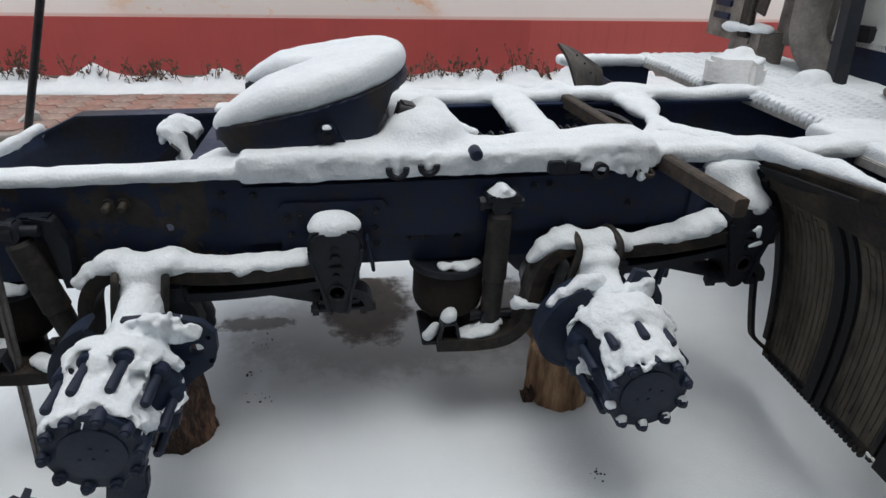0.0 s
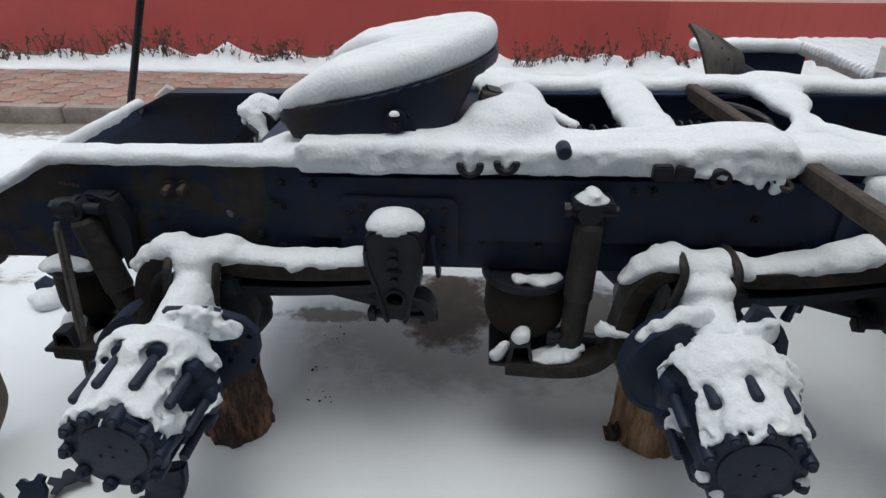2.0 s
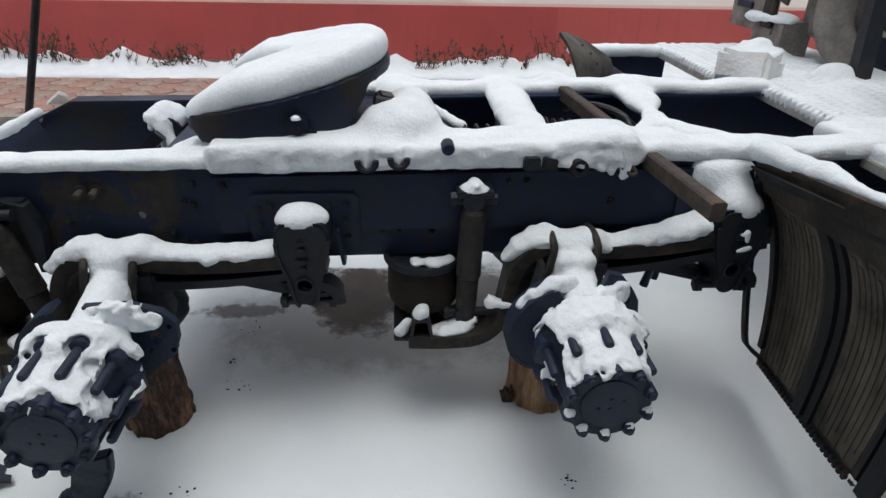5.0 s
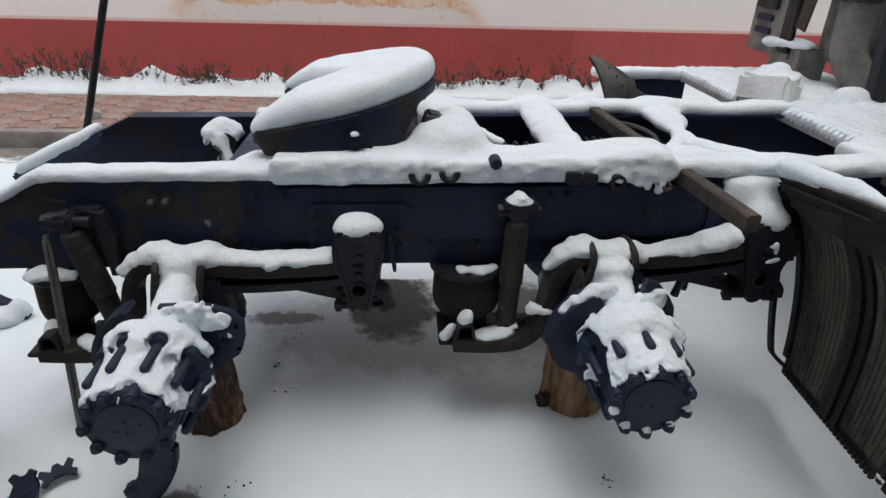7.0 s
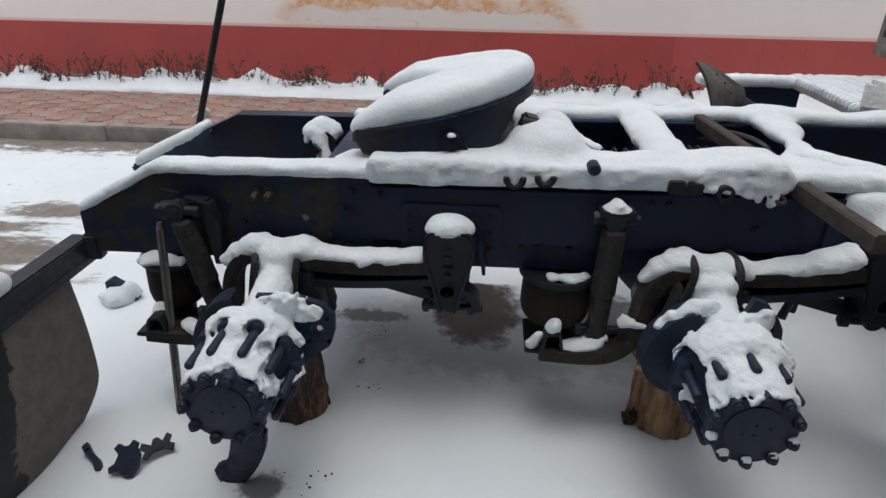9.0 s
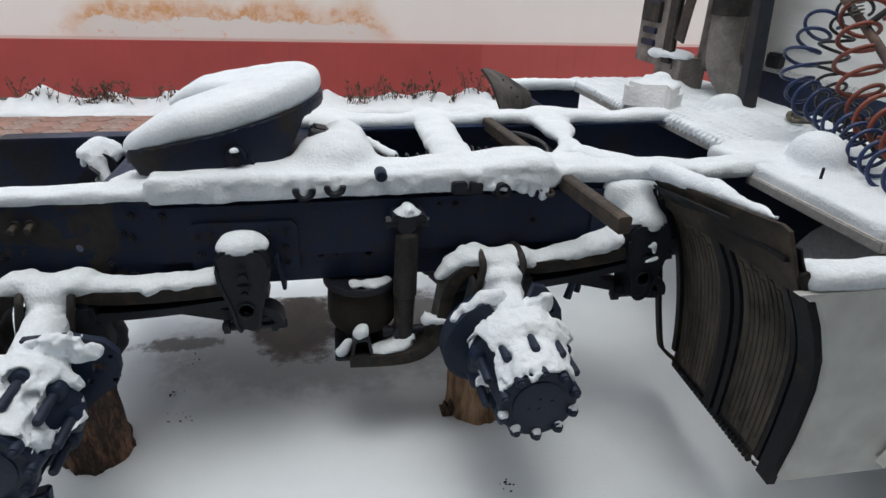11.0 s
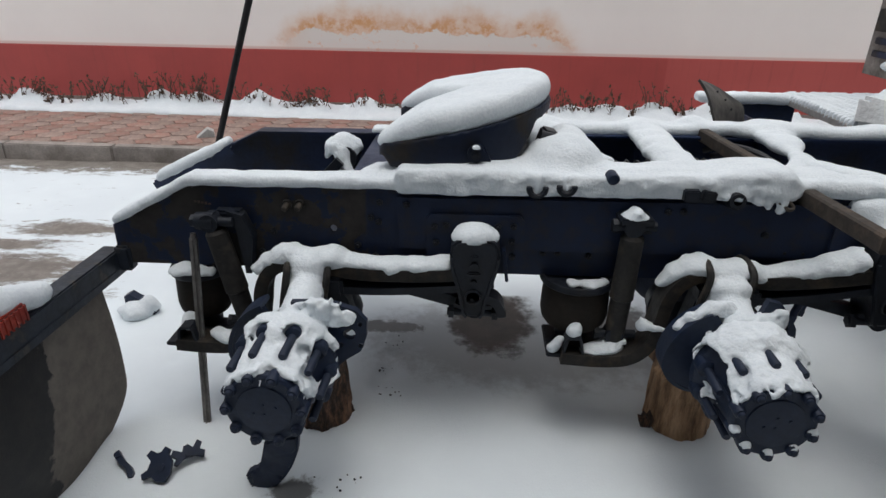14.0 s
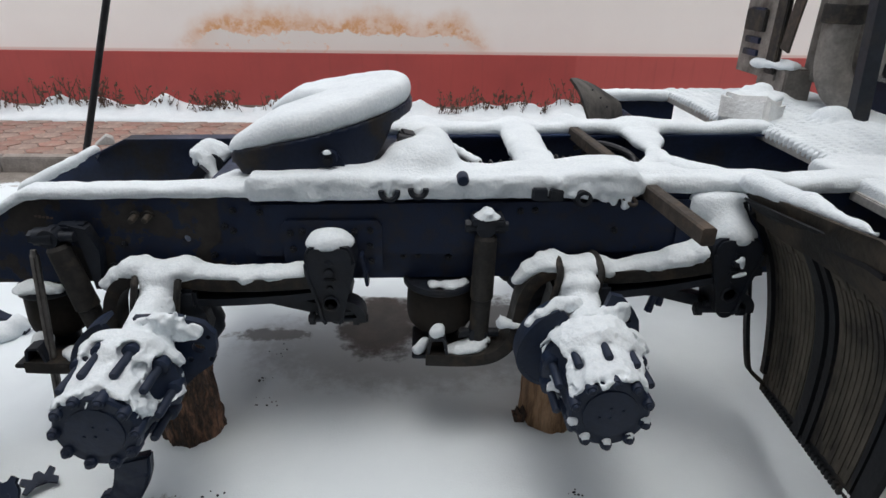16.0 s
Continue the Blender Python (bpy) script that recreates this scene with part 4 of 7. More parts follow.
air_spring(-0.972, 0.045, 0.380, 0.575, 0.100)

# seats on the ends of the springs, with the little clevis
for x, dz in ((0.0, 0.0), (-1.385, -0.028)):
    bm = bmesh.new()
    box(bm, (0.45 + x, -0.03, 0.352 + dz), (0.26, 0.20, 0.016), rot=(0, 2, 0), bevel=0.004)
    sweep(bm, [(0.376 + x, -0.118, 0.358 + dz), (0.386 + x, -0.118, 0.428 + dz), (0.392 + x, -0.118, 0.436 + dz), (0.428 + x, -0.118, 0.438 + dz), (0.434 + x, -0.118, 0.430 + dz), (0.448 + x, -0.118, 0.358 + dz)], rect(0.055, 0.009))
    part("air_spring_seat", bm, M_CAST, truck)


def damper(xt, zt, xb, zb, y, k):
    bm = bmesh.new()
    d = Vector((xb - xt, 0, zb - zt)).normalized()
    p = Vector((xt, y, zt))
    lathe(bm, p + d * 0.03, d, [(0, 0.030), (0.012, 0.038 * k), (0.20, 0.040 * k), (0.235, 0.041 * k), (0.24, 0.036 * k), (0.40, 0.034 * k), (0.41, 0.022)], 24)
    s = part("shock_absorber", bm, M_GREY, truck, "dirty grey telescopic shock absorber", 30)
    for q in (p, Vector((xb, y, zb))):
        bm = bmesh.new()
        cyl(bm, q + Vector((-0.005, -0.028, 0)), q + Vector((-0.005, 0.028, 0)), 0.032)
        cyl(bm, q + Vector((-0.07, 0, 0)), q + Vector((0.07, 0, 0)), 0.017, None, 12)
        cyl(bm, q + Vector((-0.072, 0, 0)), q + Vector((-0.056, 0, 0)), 0.023, None, 6)
        part("eye", bm, M_CAST, s)
    return s


damper_front = damper(0.572, 0.838, 0.560, 0.425, -0.075, 1.0)
damper_rear = damper(-0.845, 0.800, -0.765, 0.410, -0.075, 1.0)
bm = bmesh.new()
plate(bm, [(0.515, 0.80), (0.64, 0.80), (0.625, 0.87), (0.53, 0.87)], -0.017, -0.05)
box(bm, (0.575, -0.06, 0.858), (0.11, 0.085, 0.022), bevel=0.005)
part("bracket", bm, M_CAST, damper_front)
bm = bmesh.new()
box(bm, (-0.80, -0.03, 0.805), (0.10, 0.05, 0.05), bevel=0.008)
plate(bm, [(-0.80, 0.835), (-0.745, 0.82), (-0.715, 0.74), (-0.735, 0.60), (-0.755, 0.60), (-0.77, 0.76)], -0.02, -0.065)
cyl(bm, (-0.90, -0.075, 0.80), (-0.835, -0.075, 0.80), 0.030, 0.034, 18)
part("bracket", bm, M_CAST, damper_rear)


# ---- axles and bare hubs ----
def axle(x, z, y_face, turn):
    """A drive axle with its stripped wheel hub at the near end."""
    bm = bmesh.new()
    prof = [(-0.12, 0.072), (0.08, 0.076), (0.18, 0.092), (0.26, 0.135), (0.33, 0.175), (0.38, 0.188), (0.46, 0.188), (0.51, 0.175), (0.58, 0.135), (0.66, 0.092), (0.76, 0.076), (1.15, 0.07)]
    lathe(bm, (x, 0.0, z), (0, 1, 0), prof, 20)
    ax = part("axle", bm, M_HUB, truck, "black drive axle housing")
    yf = y_face
    # pinion housing with its flange
    bm = bmesh.new()
    lathe(bm, (x, 0.42, z + 0.02), (1 if x < 0 else -1, 0, 0.02), [(0.05, 0.15), (0.17, 0.125), (0.20, 0.10), (0.27, 0.078), (0.30, 0.085), (0.315, 0.085), (0.32, 0.05)], 24)
    part("pinion_housing", bm, M_CAST, ax, "dirty cast pinion housing")
    # spider and dust shield
    bm = bmesh.new()
    lathe(bm, (x, yf + 0.30, z), (0, 1, 0), [(0.0, 0.085), (0.004, 0.11), (0.05, 0.11), (0.09, 0.08), (0.13, 0.075)], 24)
    part("axle_sleeve", bm, M_HUB, ax)
    bm = bmesh.new()
    n = 26
    r1, y0, y1, sx, sz = 0.200, 0.296, 0.375, x - 0.020, z - 0.028
    rings = []
    for a in np.linspace(112, 236, n):
        c, s = math.cos(radians(a)), math.sin(radians(a))
        rr = r1 - 0.075 * max(0.0, (a - 180) / 56) ** 1.4
        rings.append([bm.verts.new((sx + r * c, yf + y, sz + r * s)) for r, y in ((rr, y0), (rr, y1), (rr - 0.014, y1), (rr - 0.014, y0))])
    for a, b in zip(rings, rings[1:]):
        for i in range(4):
            bm.faces.new((a[i], a[(i + 1) % 4], b[(i + 1) % 4], b[i]))
    bm.faces.new(rings[0][::-1])
    bm.faces.new(rings[-1])
    # web of the shield
    vs = [bm.verts.new((sx + (0.194 - 0.075 * max(0.0, (a - 180) / 56) ** 1.4) * math.cos(radians(a)), yf + 0.299, sz + (0.194 - 0.075 * max(0.0, (a - 180) / 56) ** 1.4) * math.sin(radians(a)))) for a in np.linspace(108, 238, 24)]
    c = bm.verts.new((x + 0.03, yf + 0.305, z))
    for a, b in zip(vs, vs[1:]):
        bm.faces.new((a, b, c))
    part("dust_shield", bm, M_HUB, ax, "dark curved brake dust shield", 40)
    # brake spider arm with bolt holes on the other side
    bm = bmesh.new()
    if x > 0:
        o = [(0.03, -0.10), (0.11, -0.07), (0.155, 0.0), (0.172, 0.07), (0.165, 0.115), (0.145, 0.15), (0.105, 0.198), (0.065, 0.208), (0.05, 0.16), (0.0, 0.13)]
        h = ((0.15, 0.05, 0.012), (0.135, -0.01, 0.010), (0.13, 0.115, 0.010))
    else:
        o = [(0.03, -0.10), (0.10, -0.10), (0.16, -0.04), (0.215, 0.0), (0.235, 0.055), (0.237, 0.11), (0.205, 0.15), (0.12, 0.175), (0.0, 0.17)]
        h = ((0.18, 0.063, 0.020), (0.215, 0.10, 0.008), (0.215, 0.02, 0.009), (0.15, 0.02, 0.010))
    plate(bm, [(x + a, z + b) for a, b in o], yf + 0.305, yf + 0.328, holes=[(x + a, z + b, r) for a, b, r in h])
    part("brake_spider", bm, M_HUB, ax)
    # hub barrel
    bm = bmesh.new()
    lathe(bm, (x, yf, z), (0, 1, 0), [(0.0, 0.108), (0.006, 0.115), (0.026, 0.117), (0.032, 0.110), (0.05, 0.108), (0.12, 0.115), (0.17, 0.128), (0.195, 0.150), (0.205, 0.156), (0.235, 0.156), (0.24, 0.12), (0.30, 0.10)], 40)
    hub = part("wheel_hub", bm, M_HUB, ax, "bare black wheel hub with studs", 30)
    bm = bmesh.new()
    for a in range(0, 360, 45):
        box(bm, (0.106 * math.cos(radians(a)), 0.11, 0.106 * math.sin(radians(a))), (0.030, 0.15, 0.016), rot=(0, -a, 0), bevel=0.004)
    rib_mesh = mesh_of("rib", bm, M_HUB)
    piece("rib", rib_mesh, pose(x, yf, z, 0, turn, 0), hub)
    # wheel studs
    bm = bmesh.new()
    lathe(bm, (0, 0.02, 0), (0, -1, 0), [(0, 0.027), (0.04, 0.027), (0.046, 0.020), (0.048, 0.0130), (0.145, 0.0130), (0.150, 0.010)], 12)
    stud_mesh = mesh_of("stud", bm, M_HUB)
    for i in range(10):
        a = radians(turn + 36 * i)
        piece("stud", stud_mesh, pose(x + 0.139 * math.cos(a), yf + 0.195, z + 0.139 * math.sin(a)), hub)
    # half-shaft cover with its nuts
    bm = bmesh.new()
    lathe(bm, (0, 0, 0), (0, -1, 0), [(-0.03, 0.0170), (0.012, 0.0170), (0.016, 0.0145), (0.016, 0.0105), (0.023, 0.0100), (0.026, 0.007)], 12)
    nut_mesh = mesh_of("nut", bm, M_HUB)
    for i in range(10):
        a = radians(turn + 36 * i)
        piece("nut", nut_mesh, pose(x + 0.107 * math.cos(a), yf + 0.004, z + 0.107 * math.sin(a)), hub)
    bm = bmesh.new()
    lathe(bm, (x, yf, z), (0, -1, 0), [(-0.004, 0.080), (0.004, 0.078), (0.006, 0.056)], 32)
    for dx, dz in ((0.0, 0.02), (0.0, -0.012), (-0.03, -0.01), (0.035, 0.012)):
        cyl(bm, (x + dx, yf - 0.006, z + dz), (x + dx, yf - 0.009, z + dz), 0.0045, None, 8)
    part("shaft_cover", bm, M_HUB, hub)
    return ax


AX_F, AX_R = (0.880, 0.490, -0.600), (-0.515, 0.472, -0.632)
axle(*AX_F[:2], AX_F[2], 18)
axle(*AX_R[:2], AX_R[2], 0)


# shaft hidden behind the near rail, added to help darken the ground below
bm = bmesh.new()
lathe(bm, (AX_R[0] + 0.31, 0.42, AX_R[1] + 0.025), (AX_F[0] - AX_R[0] - 0.62, 0, AX_F[1] - AX_R[1]), [(0, 0.045), (0.02, 0.062), (0.06, 0.062), (0.08, 0.046), (0.69, 0.046), (0.71, 0.062), (0.75, 0.062), (0.77, 0.045)], 20)
part("drive_shaft", bm, M_CAST, truck, "dark drive shaft between the axles, unseen, added for shade")

# ---- rear bumper beam and mud flap ----
bm = bmesh.new()
box(bm, (-1.290, -0.46, 0.600), (0.075, 0.98, 0.085), bevel=0.006)
box(bm, (-1.255, -0.46, 0.560), (0.010, 0.98, 0.03), bevel=0.002)
box(bm, (-1.235, 0.01, 0.61), (0.06, 0.05, 0.10), bevel=0.01)
beam = part("rear_beam", bm, M_BEAM, truck, "black rear crossbeam under patchy snow")
bm = bmesh.new()
rings = []
for v in np.linspace(0, 1, 21):
    row = []
    # the inner bottom corner is rounded off
    inset = 0.13 * max(0.0, (v - 0.74) / 0.26) ** 2.2
    for u in np.linspace(0, 1, 15):
        zz = 0.60 - 0.598 * v
        yy = -0.105 - inset - (0.69 - inset) * u - 0.022 * math.sin(v * 2.9) * (1 - u)
        xx = -1.285 + 0.034 * math.sin(v * 2.7) - 0.014 * v + 0.014 * math.sin(u * 3.1 + v) + 0.006 * math.sin(u * 9 + v * 4)
        row.append((xx, yy, zz))
    rings.append(row)
for off in (0.0, -0.009):
    grid_v = [[bm.verts.new((p[0] + off, p[1], p[2])) for p in row] for row in rings]
    for a, b in zip(grid_v, grid_v[1:]):
        for i in range(14):
            bm.faces.new((a[i], a[i + 1], b[i + 1], b[i]))
bmesh.ops.bridge_loops(bm, edges=[e for e in bm.edges if e.is_boundary])
part("mud_flap", bm, M_FLAP, beam, "grey rubber mud flap with a dark wet patch", 60)
bm = bmesh.new()
box(bm, (-1.275, -0.60, 0.676), (0.085, 0.22, 0.075), bevel=0.012)
lamp = part("tail_lamp", bm, M_HOSE_K, beam)
bm = bmesh.new()
box(bm, (-1.241, -0.56, 0.680), (0.030, 0.12, 0.055), bevel=0.008)
for i in range(6):
    box(bm, (-1.225, -0.615 + 0.02 * i, 0.680), (0.006, 0.006, 0.05))
part("lens", bm, M_LENS, lamp, "ribbed red tail lamp lens")

# ---- front wheel-arch guard ----
# its inner edge hangs a little lower and further forward than its outer edge
ARC_IN = smooth_line([(1.330, 0, 0.985), (1.395, 0, 0.955), (1.450, 0, 0.908), (1.503, 0, 0.843), (1.552, 0, 0.754), (1.588, 0, 0.655), (1.628, 0, 0.490), (1.655, 0, 0.313), (1.664, 0, 0.180)], 4)
ARC_OUT = smooth_line([(1.335, 0, 1.085), (1.400, 0, 1.050), (1.436, 0, 0.982), (1.492, 0, 0.882), (1.537, 0, 0.800), (1.578, 0, 0.694), (1.592, 0, 0.590), (1.586, 0, 0.420), (1.570, 0, 0.250)], 4)
Y_IN, Y_OUT = -0.065, -0.757
nseg = len(ARC_IN)


def arc_at(i, y, off=0.0):
    """A point of the guard's sheet, lifted by off from its wheel side."""
    u = (y - Y_IN) / (Y_OUT - Y_IN)
    p, q, c = (ARC_IN[k].lerp(ARC_OUT[k], u) for k in (max(i - 1, 0), min(i + 1, nseg - 1), i))
    t = (q - p).normalized()
    nrm = Vector((t.z, 0, -t.x))
    nrm = -nrm if nrm.x > 0 else nrm
    c = c + nrm * off
    return Vector((c.x, y, c.z))


def arc_sheet(bm, y0, y1, i0, i1, off=0.0, thick=0.006):
    rows = []
    for i in range(i0, i1):
        rows.append([bm.verts.new(arc_at(i, y, o)) for y, o in ((y0, off), (y1, off), (y1, off - thick), (y0, off - thick))])
    for a, b in zip(rows, rows[1:]):
        for k in range(4):
            bm.faces.new((a[k], a[(k + 1) % 4], b[(k + 1) % 4], b[k]))
    bm.faces.new(rows[0][::-1])
    bm.faces.new(rows[-1])


bm = bmesh.new()
arc_sheet(bm, Y_IN, Y_OUT, 6, nseg)
guard = part("mudguard", bm, M_FEND, truck, "black ribbed plastic wheel-arch mudguard caked with mud", 40)
bm = bmesh.new()
arc_sheet(bm, Y_OUT - 0.012, Y_OUT + 0.050, 9, nseg, 0.020, 0.026)
part("rim", bm, M_FEND, guard)
bm = bmesh.new()
arc_sheet(bm, Y_IN + 0.006, Y_IN - 0.022, 9, nseg - 2, 0.016, 0.022)
part("rim", bm, M_FEND, guard)
# raised ribs in two fields, with dried mud between
ys = [-0.100 - 0.0235 * k for k in range(10)] + [-0.465 - 0.0225 * k for k in range(9)]
for k, y in enumerate(ys):
    bm = bmesh.new()
    arc_sheet(bm, y, y - 0.0150, 12 + (k * 7) % 3, nseg - 1 - (k * 5) % 2, 0.0065, 0.009)
    part("rib", bm, M_RIB, guard)
for y0, y1, off in ((-0.350, -0.395, 0.016), (-0.412, -0.440, 0.012), (-0.672, -0.690, 0.014)):
    bm = bmesh.new()
    arc_sheet(bm, y0, y1, 10, nseg, off, off + 0.003)
    part("rib", bm, M_FEND, guard)
for y0, y1 in ((-0.092, -0.345), (-0.447, -0.668)):
    bm = bmesh.new()
    arc_sheet(bm, y0, y1, 11, nseg - 1, 0.003, 0.004)
    part("mud_field", bm, M_RIB, guard)
# toothed lower edge
bm = bmesh.new()
for k in range(27):
    y = -0.085 - 0.0215 * k
    c = arc_at(nseg - 1, y, 0.004)
    box(bm, (c.x, c.y, c.z - 0.004), (0.016, 0.0115, 0.026), rot=(0, -4, 0))
part("toothed_edge", bm, M_FEND, guard)
bm = bmesh.new()
c = arc_at(nseg - 2, -0.690, 0.013)
box(bm, (c.x, c.y, c.z - 0.012), (0.004, 0.045, 0.013), rot=(0, -4, 0), bevel=0.0015)
part("sticker", bm, M_WHITE, guard, "small white sticker")
# flat upper band, wider towards the outside
bm = bmesh.new()
fr = [(1.425, -0.07, 0.968), (1.436, -0.25, 0.990), (1.436, -0.40, 1.008), (1.420, -0.58, 1.036), (1.400, -0.70, 1.060), (1.388, -0.742, 1.060), (1.402, -0.762, 1.000), (1.425, -0.762, 0.945), (1.455, -0.762, 0.890), (1.470, -0.55, 0.878), (1.486, -0.40, 0.862), (1.486, -0.22, 0.850), (1.472, -0.07, 0.862)]
va = [bm.verts.new(p) for p in fr]
vb = [bm.verts.new((p[0] + 0.010, p[1], p[2] + 0.002)) for p in fr]
bm.faces.new(va)
bm.faces.new(vb[::-1])
for k in range(len(fr)):
    bm.faces.new((va[k], va[(k + 1) % len(fr)], vb[(k + 1) % len(fr)], vb[k]))
band = part("top_band", bm, M_FEND_TOP, guard, "scuffed top edge of the mudguard")
# a torn fold across the band
bm = bmesh.new()
sweep(bm, smooth_line([(1.452, -0.16, 0.925), (1.448, -0.34, 0.945), (1.436, -0.52, 0.955), (1.420, -0.66, 0.978), (1.408, -0.74, 0.985)], 5), rect(0.012, 0.016), up=(0, 0, 1))
part("fold", bm, M_FEND, band)
# stay from the hanger down to the guard
bm = bmesh.new()
sweep(bm, smooth_line([(1.440, -0.040, 0.915), (1.475, -0.050, 0.80), (1.520, -0.055, 0.60), (1.550, -0.055, 0.44), (1.590, -0.055, 0.275), (1.612, -0.060, 0.232), (1.660, -0.075, 0.190)], 5), rect(0.026, 0.014))
part("stay", bm, M_FEND, guard)

# far wheel-arch guard, seen over the frame
bm = bmesh.new()
edge_in = smooth_line([(1.064, 1.0, 1.152), (1.11, 1.0, 1.095), (1.142, 1.0, 1.031), (1.18, 1.0, 0.94)], 5)
edge_out = smooth_line([(1.183, 1.35, 1.098), (1.267, 1.35, 1.069), (1.365, 1.35, 1.014), (1.436, 1.35, 0.963), (1.462, 1.35, 0.851)], 4)
grid_v = []
for k in range(16):
    a, b = edge_in[k], edge_out[k]
    n_up = Vector((0.6, 0, 0.8)) * 0.012
    grid_v.append([bm.verts.new(a.lerp(b, u)) for u in (0, 0.5, 1)] + [bm.verts.new(a.lerp(b, u) - n_up) for u in (1, 0.5, 0)])
for a, b in zip(grid_v, grid_v[1:]):
    for k in range(6):
        bm.faces.new((a[k], a[(k + 1) % 6], b[(k + 1) % 6], b[k]))
bm.faces.new(grid_v[0][::-1])
bm.faces.new(grid_v[-1])
far_guard = part("mudguard", bm, M_GUARD, truck, "bent grey-brown far mudguard")
bm = bmesh.new()
cyl(bm, (0, 0, 0), (0, -0.006, 0.004), 0.006, 0.005, 8)
guard_bolt = mesh_of("bolt", bm, M_CAST)
for k in (6, 9, 12):
    p = edge_in[k].lerp(edge_out[k], 0.55)
    piece("bolt", guard_bolt, pose(p.x, p.y, p.z), far_guard)
# open box on the far side of the frame
bm = bmesh.new()
box(bm, (1.705, 1.715, 0.735), (0.35, 0.012, 0.37), bevel=0.002)
box(bm, (1.705, 1.36, 0.556), (0.35, 0.70, 0.012), bevel=0.002)
box(bm, (1.53, 1.36, 0.72), (0.012, 0.70, 0.33), bevel=0.002)
part("side_box", bm, M_FRAME, truck, "open black steel box on the far side")

# ---- side skirt, tank, catwalk ----
bm = bmesh.new()
sk = [(1.425, 0.912), (2.9, 0.930), (2.9, 0.29), (2.02, 0.282), (1.572, 0.285), (1.592, 0.42), (1.598, 0.59), (1.582, 0.694), (1.541, 0.80), (1.496, 0.882)]
plate(bm, sk, -0.79, -0.765)
box(bm, (2.18, -0.70, 0.905), (1.43, 0.17, 0.02), rot=(0, -0.7, 0), bevel=0.004)
skirt = part("side_skirt", bm, M_SKIRT, truck, "white side skirt panel speckled with mud")
bm = bmesh.new()
box(bm, (1.90, -0.795, 0.80), (0.06, 0.012, 0.20), bevel=0.02)
part("grip_recess", bm, M_HOSE_K, skirt)
bm = bmesh.new()
plate(bm, [(1.86, 0.33), (2.4, 0.30), (2.4, 0.52), (1.96, 0.50), (1.90, 0.42)], -0.80, -0.83)
part("step_panel", bm, M_SKIRT, skirt)
bm = bmesh.new()
lathe(bm, (1.985, -0.42, 0.585), (1, 0, 0), [(0, 0.28), (0.006, 0.305), (0.03, 0.318), (0.85, 0.318), (0.87, 0.30)], 48)
part("fuel_tank", bm, M_TANK, truck, "grey-white cylindrical fuel tank")

for x0, x1, y0, y1, z in ((1.830, 2.70, -0.60, 0.04, 0.925), (1.925, 2.70, 0.045, 1.03, 0.930), (1.82, 2.70, 1.035, 1.76, 0.930)):
    bm = bmesh.new()
    box(bm, ((x0 + x1) / 2, (y0 + y1) / 2, z), (x1 - x0, y1 - y0, 0.035), bevel=0.004)
    part("catwalk", bm, M_ALU, truck, "dull aluminium catwalk plate under snow")

# ---- cab back and exhaust ----
bm = bmesh.new()
box(bm, (3.55, 0.42, 2.10), (1.5, 2.42, 2.1), bevel=0.05, seg=3)
cab = part("cab", bm, M_WHITE, truck, "white cab rear wall with pressed ribs")
for z, h in ((1.30, 0.12), (1.50, 0.10), (1.72, 0.14), (1.98, 0.12)):
    bm = bmesh.new()
    box(bm, (2.80, 0.55, z), (0.014, 1.30, h), bevel=0.006)
    part("rib_panel", bm, M_WHITE, cab)
bm = bmesh.new()
box(bm, (3.15, 0.42, 1.02), (0.7, 2.2, 0.26), bevel=0.02)
part("cab_mount", bm, M_FRAME, truck)
bm = bmesh.new()
box(bm, (2.78, 1.20, 1.17), (0.06, 0.10, 0.08), bevel=0.01)
part("latch", bm, M_HOSE_K, cab)
# exhaust
bm = bmesh.new()
sweep(bm, smooth_line([(2.46, 1.23, 2.6), (2.46, 1.23, 1.55), (2.46, 1.23, 1.30), (2.47, 1.22, 1.16), (2.52, 1.18, 1.06), (2.62, 1.12, 1.02)], 6), ring(0.084, 20), up=(1, 0, 0))
exhaust = part("exhaust_pipe", bm, M_EXH, truck, "sooty grey exhaust stack with elbow", 50)
for z in (1.44, 1.85):
    bm = bmesh.new()
    lathe(bm, (2.46, 1.23, z - 0.045), (0, 0, 1), [(0, 0.094), (0.005, 0.099), (0.085, 0.099), (0.09, 0.094)], 24)
    part("clamp", bm, M_GREY, exhaust)
bm = bmesh.new()
sweep(bm, [(2.43, 0.885, 0.95), (2.43, 0.95, 1.50), (2.43, 1.06, 2.5)], rect(0.075, 0.058), up=(1, 0, 0))
part("stack_post", bm, M_POST, truck, "dark blue-grey upright steel post")
# muffler behind the shield
bm = bmesh.new()
lathe(bm, (2.60, 1.42, 1.08), (0, 0, 1), [(0, 0.11), (0.01, 0.13), (0.03, 0.135), (1.4, 0.135)], 28)
part("muffler", bm, M_EXH, truck, "sooty grey muffler can", 50)
# louvred heat shield
bm = bmesh.new()
plate(bm, [(2.33, 1.07), (2.345, 1.07), (2.345, 2.4), (2.33, 2.4)], 1.50, 1.94)
shield = part("heat_shield", bm, M_EXH, truck, "slotted grey exhaust heat shield")
bm = bmesh.new()
box(bm, (2.325, 1.80, 0), (0.02, 0.16, 0.035), bevel=0.004)
slot_mesh = mesh_of("louvre", bm, M_FRAME)
for z in (1.19, 1.26, 1.33, 1.42, 1.55, 1.68):
    piece("louvre", slot_mesh, Matrix.Translation((0, 0, z)), shield)
bm = bmesh.new()
box(bm, (2.325, 1.80, 1.37), (0.03, 0.22, 0.12), bevel=0.006)
